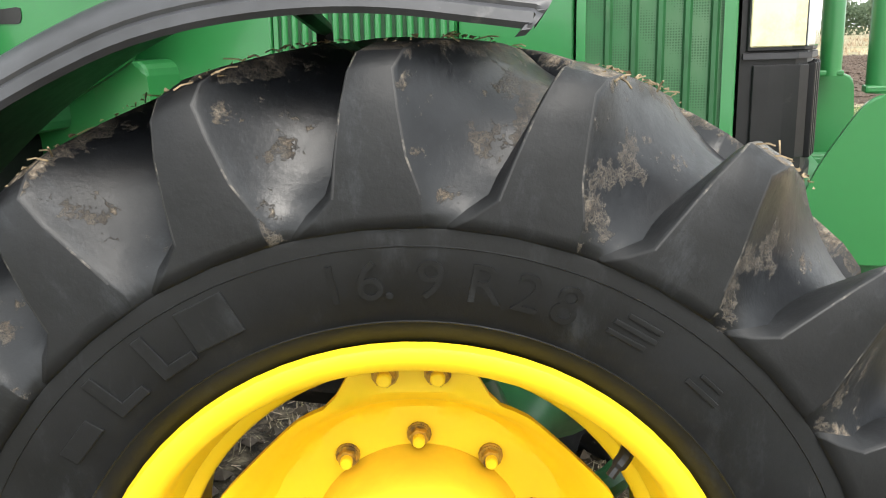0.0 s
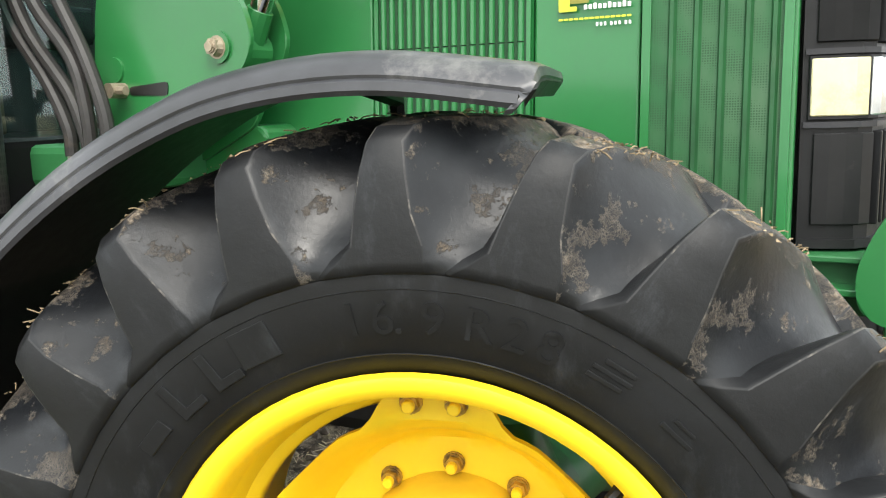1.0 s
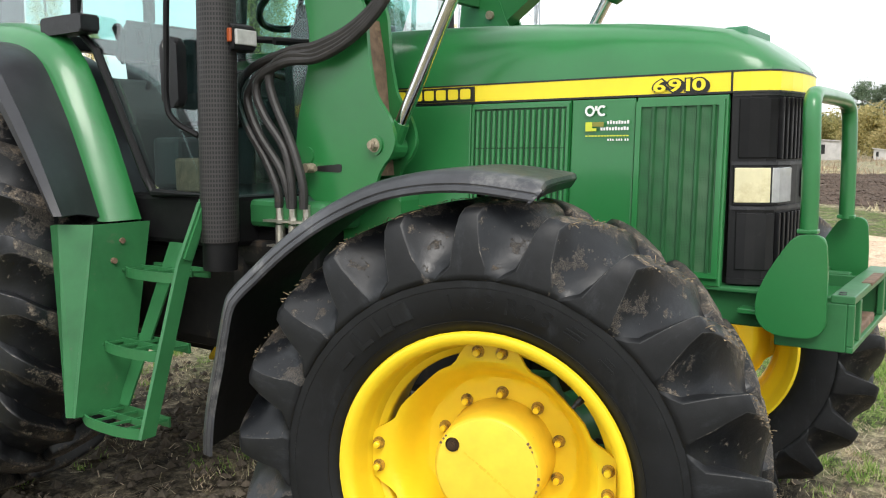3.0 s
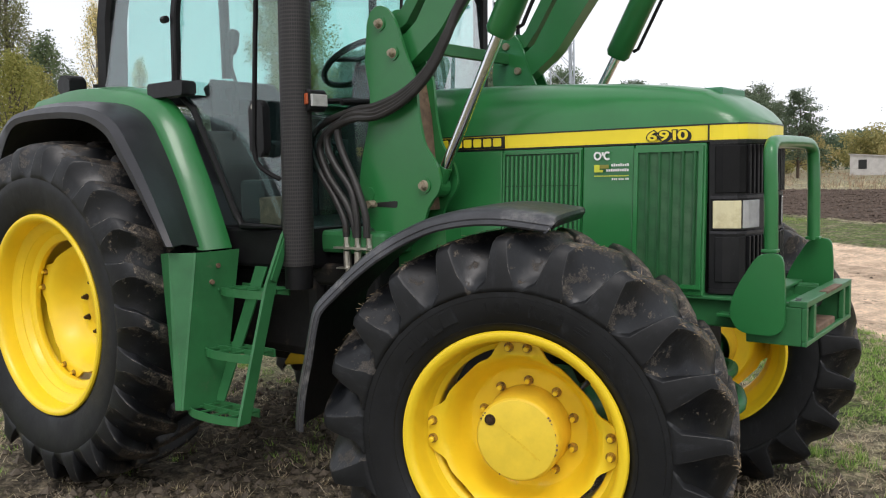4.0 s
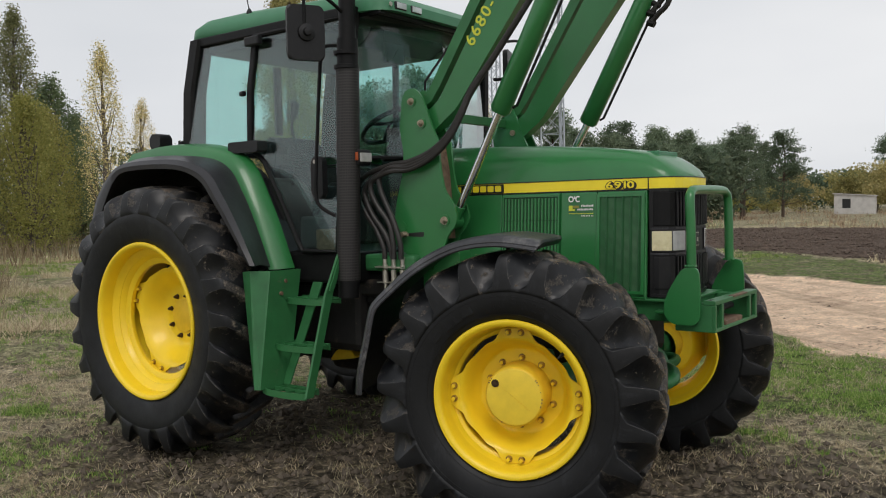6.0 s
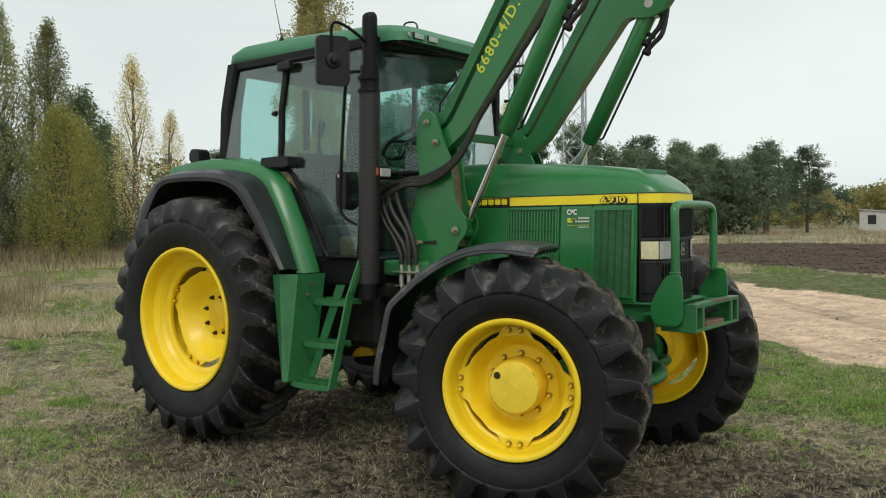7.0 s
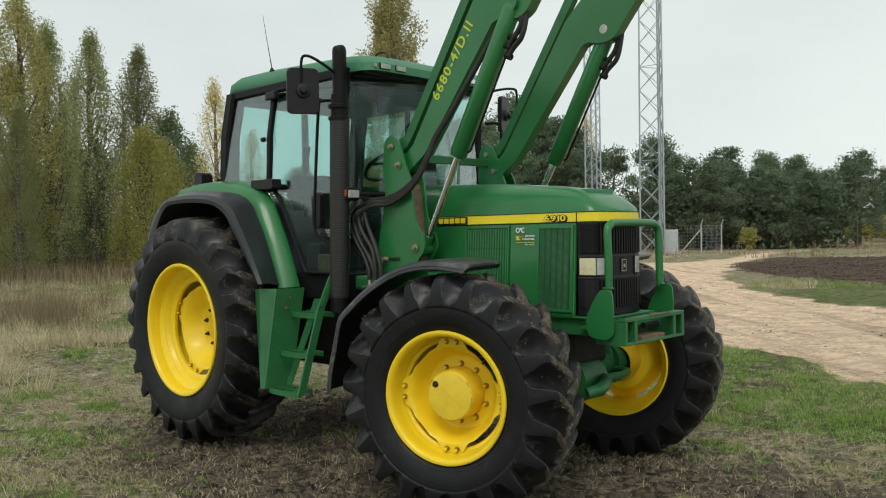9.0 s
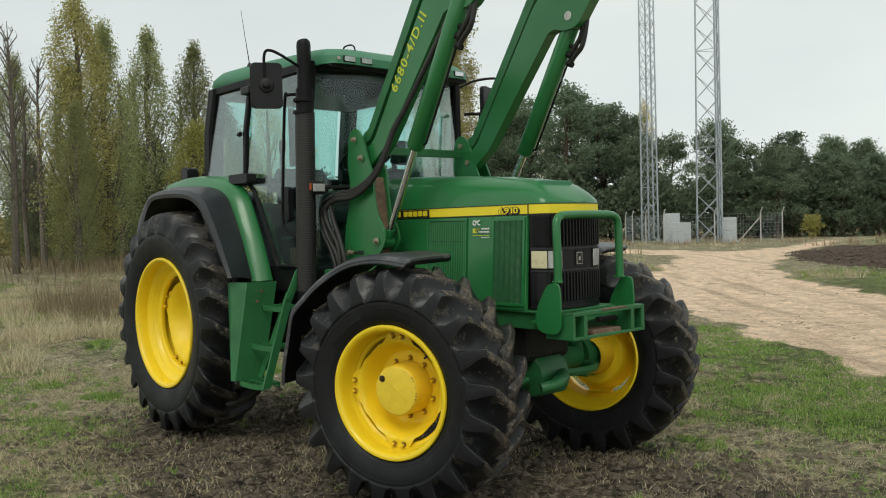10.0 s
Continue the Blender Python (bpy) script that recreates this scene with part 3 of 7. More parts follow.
def crumbs(spec, seed, count, a0, a1):
    """Bits of dried mud and straw stuck on the crowns of the bars."""
    rnd = random.Random(seed)
    bm = bmesh.new()
    pitch = 360.0 / spec["lugs"]
    for k in range(count):
        i = rnd.randrange(1, 5)
        p, q, f = spec["bar"][i], spec["bar"][i + 1], rnd.random()
        yc, rc, t, l = (p[j] + (q[j] - p[j]) * f for j in (0, 1, 4, 5))
        n = math.floor(rnd.uniform(a0, a1) / pitch)
        ang = radians(spec["turn"] + n * pitch + rnd.uniform(t, l + 1.5) * spec["fan"])
        c = Vector(((rc + 0.001) * math.sin(ang), yc, (rc + 0.001) * math.cos(ang)))
        if rnd.random() < 0.22:
            d = Vector((rnd.uniform(-1, 1), rnd.uniform(-1, 1), rnd.uniform(-0.3, 0.3))).normalized() * rnd.uniform(0.006, 0.016)
            add_tube(bm, [c - d, c + d * 0.2 + Vector((0, 0, 0.002)), c + d], 0.0011, 4)
        else:
            s = rnd.uniform(0.002, 0.0055)
            vs = [bm.verts.new(c + Vector((rnd.uniform(-1, 1), rnd.uniform(-1, 1), rnd.uniform(-0.5, 0.6))) * s) for _ in range(5)]
            for tri in ((0, 1, 2), (0, 2, 3), (0, 3, 1), (4, 2, 1), (4, 3, 2), (4, 1, 3)):
                bm.faces.new([vs[j] for j in tri])
    return bm


def flip(bm, mirror):
    if mirror:
        bmesh.ops.scale(bm, vec=(1, -1, 1), verts=bm.verts[:])
        bmesh.ops.reverse_faces(bm, faces=bm.faces[:])
    return bm


def disc_bm(r_lobe, half_lobe, r_hub, y_hub, y_lobe, r_flat, r_out, thick, turn):
    """A pressed wheel centre: a dished plate whose outline is a square with cut corners."""
    bm = bmesh.new()
    segs, rings = 96, 14
    lines = []
    for side in (0, 1):
        for j in range(rings):
            ring = []
            for k in range(segs):
                a = 2 * math.pi * k / segs
                q = (a + math.pi / 4) % (math.pi / 2) - math.pi / 4
                edge = min(r_lobe / math.cos(q), (r_lobe + half_lobe) / (math.cos(q) + abs(math.sin(q))))
                edge -= 0.05 * r_lobe * math.exp(-((abs(q) - 0.36) / 0.11) ** 2)
                r = r_hub + (edge - r_hub) * j / (rings - 1)
                s = min(1, max(0, (r - r_flat) / (r_out - r_flat)))
                y = y_hub + (y_lobe - y_hub) * s * s * (3 - 2 * s) + side * thick
                ring.append(bm.verts.new((r * math.sin(a + turn), y, r * math.cos(a + turn))))
            lines.append(ring)
    order = lines[:rings] + lines[rings:][::-1]
    for p, q in zip(order, order[1:] + order[:1]):
        for k in range(segs):
            bm.faces.new((p[k], p[(k + 1) % segs], q[(k + 1) % segs], q[k]))
    return bm


def wheel(name, m, mirror, spec):
    """A wheel: yellow rim, with tyre, tread bars, pressed disc, hub and nuts under it. Outside is towards -y, or +y mirrored."""
    s = spec
    F, W = s["flange"], s["half"]
    inner = s["well"]
    prof = [(F - 0.022, -W - 0.005), (F - 0.012, -W - 0.0085), (F - 0.003, -W - 0.006), (F + 0.001, -W + 0.003), (F - 0.004, -W + 0.016), (F - 0.024, -W + 0.022), (F - 0.030, -W + 0.07),
            (inner + 0.006, -W + 0.105), (inner + 0.006, W - 0.105), (F - 0.030, W - 0.07), (F - 0.024, W - 0.022), (F - 0.004, W - 0.016), (F + 0.001, W - 0.006),
            (F - 0.010, W), (F - 0.022, W - 0.012), (F - 0.034, W - 0.05), (F - 0.04, W - 0.078), (inner - 0.004, W - 0.11), (inner - 0.004, 0.02),
            *s["steps"], (F - 0.042, -W + 0.078), (F - 0.040, -W + 0.045), (F - 0.036, -W + 0.016), (F - 0.031, -W + 0.002)]
    rim = part(name, flip(lathe(prof, 72), mirror), YELLOW, tractor, s["label"], True, 40)
    rim.matrix_basis = m
    tyre = part("tyre", flip(lathe(s["tyre"] + [(r, -y) for r, y in s["tyre"][-2::-1]], 96, closed=False), mirror), s["rubber"][0], rim,
                "black ribbed tractor tyre, dusty and smeared with dried mud", True, 50)
    meshes = [[lug_mesh("tread_lug", s, (s["rubber"][1], s["rubber"][0], RUBBER_EDGE), side, 7 + v) for v in range(3)] for side in (False, True)]
    rnd = random.Random(len(name))
    for i in range(s["lugs"]):
        for side in (0, 1):
            lug = new("tread_lug", meshes[side][rnd.randrange(3)])
            lug.parent = rim
            a = 2 * math.pi * (i + 0.5 * side) / s["lugs"] + radians(s["turn"])
            lug.matrix_basis = Matrix.Rotation(a, 4, "Y")
    disc = part("disc", flip(disc_bm(*s["disc"]), mirror), YELLOW, rim, "", True, 35)
    part("hub", flip(lathe(s["hub"], 40, closed=False), mirror), YELLOW_WORN, rim, "weathered yellow hub with chipped paint", True, 30)
    sgn = 1 if mirror else -1
    r_nut, n_nut, y_nut, size, ph = s["nuts"]
    for k in range(n_nut):
        a = 2 * math.pi * k / n_nut + ph
        at = Vector((r_nut * math.sin(a), -sgn * y_nut, r_nut * math.cos(a)))
        t = Vector((0, sgn, 0))
        bm = tube([at, at + t * size * 0.3], size * 1.25, 14)
        add_tube(bm, [at + t * size * 0.3, at + t * size * 0.55], size * 1.12, 14)
        add_tube(bm, [at + t * size * 0.5, at + t * size * 1.35], size * 0.98, 6)
        nut = part("wheel_nut", bm, s["nut"], rim)
        part("stud", tube([at, at + t * size * 2.1, at + t * size * 2.25], [size * 0.62, size * 0.62, size * 0.5], 12), s["stud"], nut)
    r_bolt, y_bolt, gap, turn = s["bolts"]
    for k in range(8):
        a = math.pi / 2 * (k // 2) + turn
        o = gap * (1 if k % 2 else -1)
        at = Vector((r_bolt * math.sin(a) + o * math.cos(a), -sgn * y_bolt, r_bolt * math.cos(a) - o * math.sin(a)))
        bm = tube([at, at + t * 0.004], 0.0165, 12)
        add_tube(bm, [at + t * 0.004, at + t * 0.015], 0.0135, 6)
        bolt = part("rim_bolt", bm, NUT, rim)
        part("bolt_end", tube([at, at + t * 0.024, at + t * 0.026], [0.009, 0.009, 0.007], 10), YELLOW, bolt)
    return rim


FRONT = dict(nut=NUT, stud=YELLOW, flange=0.374, half=0.195, well=0.312, label="yellow steel front wheel rim",
             steps=[(0.308, 0.0), (0.300, -0.030), (0.299, -0.072), (0.303, -0.078), (0.320, -0.084), (0.323, -0.096), (0.328, -0.101)],
             tyre=[(0.366, -0.170), (0.380, -0.190), (0.398, -0.203), (0.44, -0.217), (0.50, -0.226), (0.516, -0.2225), (0.530, -0.208), (0.546, -0.188), (0.560, -0.170), (0.580, -0.152), (0.602, -0.132),
                   (0.630, -0.105), (0.641, -0.06), (0.644, 0.0)],
             rubber=(RUBBER, RUBBER_LUG), lugs=21, turn=-4.0, fan=1.0,
             bar=[(0.036, 0.646, 0.036, 0.642, 12.8, 16.4, 1.5), (0.028, 0.682, 0.026, 0.650, 12.4, 16.2, 1.5), (-0.03, 0.687, -0.03, 0.655, 10.0, 14.3, 1.5), (-0.10, 0.686, -0.10, 0.645, 6.5, 10.8, 1.6),
                  (-0.160, 0.681, -0.143, 0.618, 2.9, 7.1, 1.6), (-0.192, 0.673, -0.162, 0.600, 1.2, 5.3, 1.5), (-0.210, 0.656, -0.168, 0.588, 0.4, 4.4, 1.3), (-0.2195, 0.620, -0.176, 0.574, -0.6, 4.7, 1.1),
                  (-0.2265, 0.575, -0.190, 0.556, -1.6, 5.6, 1.0), (-0.2295, 0.538, -0.208, 0.540, -2.4, 6.6, 0.9), (-0.231, 0.520, -0.2235, 0.526, -4.6, 7.1, 0.8), (-0.2312, 0.507, -0.2275, 0.509, -6.8, 7.3, 0.6), (-0.225, 0.504, -0.225, 0.504, -6.8, 7.3, 0.6)],
             disc=(0.321, 0.060, 0.13, 0.022, -0.098, 0.205, 0.278, 0.012, 0.012),
             hub=[(0.130, -0.1235), (0.134, -0.122), (0.138, -0.119), (0.142, -0.110), (0.145, -0.05), (0.147, 0.01), (0.150, 0.025), (0.13, 0.14), (0.12, 0.2)],
             nuts=(0.165, 10, 0.0205, 0.0135, 0.03), bolts=(0.302, -0.099, 0.031, 0.012))
REAR = dict(nut=RUST_NUT, stud=RUST_NUT, flange=0.504, half=0.235, well=0.415, label="yellow steel rear wheel rim with a deep dish",
            steps=[(0.410, 0.06), (0.410, -0.040), (0.404, -0.046), (0.364, -0.052), (0.360, -0.058), (0.361, -0.082), (0.368, -0.088), (0.398, -0.094), (0.408, -0.115), (0.428, -0.132), (0.445, -0.146)],
            tyre=[(0.494, -0.205), (0.508, -0.228), (0.535, -0.243), (0.60, -0.258), (0.64, -0.2645), (0.67, -0.265), (0.700, -0.258), (0.730, -0.243), (0.757, -0.219),
                  (0.780, -0.185), (0.797, -0.13), (0.803, -0.06), (0.804, 0.0)],
            rubber=(RUBBER_REAR, RUBBER_LUG_REAR), lugs=23, turn=6.0, fan=0.913,
            bar=[(0.036, 0.806, 0.036, 0.802, 12.8, 16.4, 1.5), (0.028, 0.855, 0.026, 0.812, 12.4, 16.2, 1.5), (-0.03, 0.862, -0.03, 0.816, 10.0, 14.3, 1.5), (-0.12, 0.859, -0.12, 0.805, 6.2, 11.0, 1.6),
                 (-0.20, 0.850, -0.188, 0.781, 2.6, 7.3, 1.6), (-0.234, 0.838, -0.214, 0.762, 0.6, 5.4, 1.5), (-0.251, 0.818, -0.226, 0.751, -0.3, 4.9, 1.3), (-0.260, 0.785, -0.238, 0.737, -0.9, 4.8, 1.1),
                 (-0.2665, 0.740, -0.252, 0.716, -1.9, 5.2, 1.0), (-0.2685, 0.708, -0.260, 0.698, -2.8, 5.7, 0.8), (-0.2665, 0.688, -0.2625, 0.688, -3.4, 6.0, 0.6), (-0.262, 0.680, -0.262, 0.680, -3.4, 6.0, 0.6)],
            disc=(0.372, 0.076, 0.11, 0.082, -0.040, 0.18, 0.325, 0.014, radians(23)),
            hub=[(0, 0.066), (0.10, 0.066), (0.110, 0.071), (0.113, 0.085), (0.12, 0.12), (0.13, 0.2)],
            nuts=(0.140, 8, 0.081, 0.0135, 0.297), bolts=(0.352, -0.041, 0.045, radians(23)))

yaw = Matrix.Rotation(radians(STEER), 4, "Z")
front_right = wheel("front_wheel", Matrix.Translation((-0.059, -0.852, 0.641)) @ yaw, False, FRONT)
front_left = wheel("front_wheel", Matrix.Translation((-0.060, 0.835, 0.640)) @ yaw, True, FRONT)
rear_right = wheel("rear_wheel", pose(-2.665, -0.945, 0.855, 0, 0, 1), False, REAR)
rear_left = wheel("rear_wheel", pose(-2.665, 0.945, 0.855), True, REAR)

# the right front hub's filler plug, the valve and the faint line across the hub face
part("hub_plug", hexnut(lathe([(0, 0), (0.016, 0), (0.018, -0.004), (0.019, 0.0)], 14, False), (0, 0, 0), (0, -1, 0), 0.011, 0.012), RUST_NUT, front_right).matrix_basis = pose(-0.088, -0.1275, 0.062)
part("hub_cap", lathe([(0, -0.1265), (0.126, -0.1265), (0.132, -0.125), (0.134, -0.120)], 40, False), HUB_FACE, front_right, "pale yellow hub cap with chipped edges", True, 30)
part("hub_cap", flip(lathe([(0, -0.1265), (0.126, -0.1265), (0.132, -0.125), (0.134, -0.120)], 40, False), True), HUB_FACE, front_left, "pale yellow hub cap with chipped edges", True, 30)
groove = bmesh.new()
rnd = random.Random(3)
for k in range(14):
    x = -0.072 + k * 0.0125
    add_box(groove, x, x + rnd.uniform(0.008, 0.0125), -0.1272, -0.1262, rnd.uniform(-0.006, -0.001), rnd.uniform(0.0, 0.005))
part("hub_groove", groove, YELLOW_WORN, front_right).matrix_basis = pose(0, 0, 0, 0, 38, 0)
chips = bmesh.new()
for k in range(16):
    a = radians(rnd.choice((60, 75, 95, 110, -60, 200)) + rnd.uniform(-9, 9))
    add_box(chips, -0.002, rnd.uniform(0.001, 0.004), -0.1245, -0.1215, 0.1305, rnd.uniform(0.133, 0.1385))
    bmesh.ops.rotate(chips, verts=chips.verts[-8:], matrix=Matrix.Rotation(a, 3, "Y"))
part("paint_chips", chips, RUST, front_right)["kind"] = "stuff"
part("valve_stem", tube(spline([(0.252, -0.148, 0.228), (0.243, -0.161, 0.218), (0.232, -0.167, 0.207), (0.225, -0.170, 0.199)], 3), [0.009] * 6 + [0.006] * 4, 8), BLACK_PLASTIC, front_right)

# tyre size moulded into the right front sidewall
for text, at in (("1", -8.3), ("6", -3.6), (".", 0.0), ("9", 4.2), ("R", 10.7), ("2", 16.8), ("8", 22.0)):
    c = Matrix.Rotation(radians(at), 4, "Y") @ pose(-0.016, -0.2148, 0.430) @ pose(0, 0, 0, 11, 0, 0) @ SIDE_RIGHT
    lettering("size_marking", text, 0.062, c, RUBBER, front_right, 0.0011, "raised black rubber tyre size")
# other mouldings that cannot be read, as bars
for a0, w, r0, r1 in ((-25.0, 0.055, 0.430, 0.478), (-34.0, 0.014, 0.425, 0.478), (-31.5, 0.035, 0.425, 0.437), (-42.5, 0.014, 0.425, 0.478), (-40.1, 0.035, 0.425, 0.437),
                      (-50.0, 0.05, 0.43, 0.452), (31.0, 0.045, 0.44, 0.446), (31.5, 0.05, 0.452, 0.458), (32.0, 0.04, 0.464, 0.470), (44.0, 0.045, 0.44, 0.446), (44.0, 0.03, 0.454, 0.459)):
    bm = box(-w / 2, w / 2, -0.2210, -0.21, r0, r1, 0.001)
    for v in bm.verts:
        v.co.y -= 0.155 * (v.co.z - 0.452)
    part("moulded_bar", bm, RUBBER, front_right).matrix_basis = Matrix.Rotation(radians(a0), 4, "Y")
for r0, y0 in ((0.402, -0.2050), (0.486, -0.2240)):
    part("sidewall_rib", lathe([(r0 - 0.002, y0 + 0.002), (r0, y0 - 0.0012), (r0 + 0.002, y0 + 0.002)], 96), RUBBER, front_right, "", True, 80)
bits = part("dried_mud", crumbs(FRONT, 5, 420, -75, 110), MUD_BITS, front_right, "crumbs of dried mud and straw")
bits["kind"] = "stuff"

# ---- hood and nose ----
NOSE = [(-1.0, 0.290), (-0.5, 0.284), (0.0, 0.276), (0.345, 0.266), (0.40, 0.258), (0.445, 0.242), (0.468, 0.215), (0.484, 0.15), (0.494, 0.075), (0.497, 0.0)]


def nose_half(x):
    return float(np.interp(x, [p[0] for p in NOSE], [p[1] for p in NOSE]))


def contour(x0, grow=0.0):
    """The hood's outline in plan from x0 on the right, round the nose, to x0 on the left."""
    pts = [(x0, nose_half(x0))] + [p for p in NOSE if p[0] > x0 + 1e-6]
    right = [(x, -w) for x, w in pts]
    full = right + [(x, w) for x, w in pts[-2::-1]]
    out = []
    for i, (x, y) in enumerate(full):
        a, c = full[max(0, i - 1)], full[min(len(full) - 1, i + 1)]
        t = Vector((c[0] - a[0], c[1] - a[1])).normalized()
        out.append((x + t.y * grow, y - t.x * grow))
    return out


def band(x0, z0, z1, grow, thick):
    """A strip that runs round the nose."""
    a, c = contour(x0, grow), contour(x0, grow - thick)
    bm = bmesh.new()
    rows = [[bm.verts.new((x, y, z)) for x, y in line] for line, z in ((a, z0), (a, z1), (c, z1), (c, z0))]
    n = len(a)
    for p, q in zip(rows, rows[1:] + rows[:1]):
        for i in range(n - 1):
            bm.faces.new((p[i], p[i + 1], q[i + 1], q[i]))
    bm.faces.new([r[0] for r in rows])
    bm.faces.new([r[-1] for r in rows][::-1])
    return bm


HOOD_X = [-1.0, -0.85, -0.6, -0.3, 0.0, 0.2, 0.31, 0.36, 0.41, 0.45, 0.475, 0.49, 0.4985]
HOOD_Z = [1.895, 1.892, 1.882, 1.866, 1.842, 1.818, 1.798, 1.776, 1.745, 1.714, 1.692, 1.678, 1.668]
bm = bmesh.new()
rows = []
for x, h in zip(HOOD_X, HOOD_Z):
    w, up = nose_half(min(x, 0.4965)) + 0.004, h - 1.662
    half = [(w, 1.662), (w - 0.006, 1.662 + 0.3 * up), (w - 0.022, 1.662 + 0.56 * up), (w - 0.052 * min(1, w / 0.2), 1.662 + 0.78 * up),
            (w * 0.66, 1.662 + 0.93 * up), (w * 0.40, 1.662 + 0.99 * up), (0, h)]
    rows.append([bm.verts.new((x, -y, z)) for y, z in half] + [bm.verts.new((x, y, z)) for y, z in half[-2::-1]])
for p, q in zip(rows, rows[1:]):
    for i in range(len(p) - 1):
        bm.faces.new((p[i], p[i + 1], q[i + 1], q[i]))
bm.faces.new(rows[0])
bm.faces.new(rows[-1][::-1])
part("hood", bm, GREEN, tractor, "glossy green hood", True, 30)
part("hood_vent", box(0.28, 0.35, -0.13, 0.13, 1.77, 1.802, 0.006), GREEN_ROOF, tractor).matrix_basis = pose(0, 0, 0.0)
part("hood_stripe", band(-0.86, 1.606, 1.659, 0.003, 0.02), YELLOW_TAPE, tractor, "bright yellow stripe along the hood")
part("stripe_edge", band(-0.86, 1.659, 1.664, 0.0045, 0.02), BLACK_PRINT, tractor)
part("stripe_edge", band(-0.86, 1.600, 1.606, 0.0045, 0.02), BLACK_PRINT, tractor)
part("stripe_joint", box(0.349, 0.354, -0.272, -0.262, 1.602, 1.664), BLACK_PRINT, tractor)

SLOPE = math.atan2(0.018, 0.85)


def on_side(x, z, lift=0.0):
    """A frame on the right side of the hood, for flat marks: local x forward, y up."""
    return Matrix.Translation((x, -nose_half(x) - lift, z)) @ Matrix.Rotation(SLOPE, 4, "Z") @ SIDE_RIGHT


# the model number, in a black outline, and the maker's name as plain bars
for k, (ch, x0) in enumerate((("6", 0.124), ("9", 0.170), ("1", 0.209), ("0", 0.240))):
    m4 = on_side(x0, 1.6120, 0.0060) @ Matrix.Diagonal((1.66, 1, 1, 1))
    lettering("number_outline", ch, 0.048, m4, BLACK_PRINT, tractor, 0.0008, "", 0.0046)
    lettering("number_shadow", ch, 0.048, Matrix.Translation((0.006, 0.0004, -0.005)) @ m4, BLACK_PRINT, tractor, 0.0008, "", 0.0046)
    lettering("model_number", ch, 0.048, Matrix.Translation((0, -0.003, 0)) @ m4, YELLOW_TAPE, tractor, 0.0006, "yellow model number in black outline", 0.0012)
part("name_backing", prism([(-0.985, 1.607), (-0.497, 1.607), (-0.497, 1.656), (-0.985, 1.656)], -0.2945, -0.286), BLACK_PRINT, tractor)
for x in [-0.974 + 0.0495 * k for k in range(4)] + [-0.752 + 0.0505 * k for k in range(5)]:
    part("name_bar", prism(rounded([(x, 1.615), (x + 0.040, 1.615), (x + 0.040, 1.649), (x, 1.649)], 0.006, 2), -0.2975, -0.294), YELLOW_TAPE, tractor)

# side panels
def side_panel(x0, x1, z0=1.05, z1=1.598, mat=GREEN, name="side_panel"):
    bm = prism([(x0 + 0.002, z0), (x1 - 0.002, z0), (x1 - 0.002, z1), (x0 + 0.002, z1)], -0.012, 0.012, "y", 0.005)
    for v in bm.verts:
        v.co.y += -nose_half(v.co.x) + 0.008 - 0.06 * (1.598 - v.co.z)
    return part(name, bm, mat, tractor)


side_panel(-0.98, -0.508)
side_panel(-0.508, -0.139)
side_panel(-0.139, 0.074)
side_panel(0.074, 0.347)
bm = prism([(-0.98, 1.05), (0.347, 1.05), (0.347, 1.598), (-0.98, 1.598)], 0.25, 0.272, "y", 0.004)
part("side_panel", bm, GREEN, tractor)


def side_y(x, z):
    return -nose_half(x) - 0.004 - 0.06 * (1.598 - z)


# louvred grille: upright slats on a plate painted dark for the shade between them
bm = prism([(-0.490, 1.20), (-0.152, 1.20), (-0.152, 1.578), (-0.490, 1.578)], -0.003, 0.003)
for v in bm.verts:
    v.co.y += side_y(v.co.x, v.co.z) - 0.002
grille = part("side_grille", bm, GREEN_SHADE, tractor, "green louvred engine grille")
for k in range(16):
    x = -0.486 + k * 0.0210
    bm = bmesh.new()
    for z0, z1 in ((1.205, 1.4485), (1.4515, 1.572)):
        ends = [[bm.verts.new((x + dx, side_y(x, z) - dy, z)) for dx, dy in ((0, 0.001), (0.002, 0.009), (0.0055, 0.013), (0.0095, 0.013), (0.013, 0.009), (0.015, 0.001))] for z in (z0, z1)]
        lo, hi = ends
        for i in range(6):
            bm.faces.new((lo[i], lo[(i + 1) % 6], hi[(i + 1) % 6], hi[i]))
        bm.faces.new(lo[::-1])
        bm.faces.new(hi)
    part("slat", bm, GREEN, grille, "", True, 50)


def frame_bm(x0, x1, z0, z1, t, lift):
    bm = bmesh.new()
    for a, c, d, e in ((x0, x1, z0, z0 + t), (x0, x1, z1 - t, z1), (x0, x0 + t, z0 + t, z1 - t), (x1 - t, x1, z0 + t, z1 - t)):
        prism([(a, d), (c, d), (c, e), (a, e)], -lift, 0.004, "y", 0.0, bm)
    for v in bm.verts:
        v.co.y += side_y(v.co.x, v.co.z)
    return bm


part("grille_frame", frame_bm(-0.500, -0.142, 1.19, 1.588, 0.009, 0.009), GREEN, tractor)
part("grille_frame", frame_bm(0.078, 0.338, 1.075, 1.585, 0.016, 0.012), GREEN, tractor)
bm = prism([(0.092, 1.088), (0.325, 1.088), (0.325, 1.572), (0.092, 1.572)], -0.003, 0.003)
for v in bm.verts:
    v.co.y += side_y(v.co.x, v.co.z) - 0.002
screen = part("mesh_screen", bm, GREEN_DARK, tractor, "dusty green perforated air screen")
m, nodes, links, b = material("perforated_green_screen")
co = nodes.new("ShaderNodeTexCoord")
mp = nodes.new("ShaderNodeMapping")
mp.inputs["Rotation"].default_value = (radians(90), 0, 0)
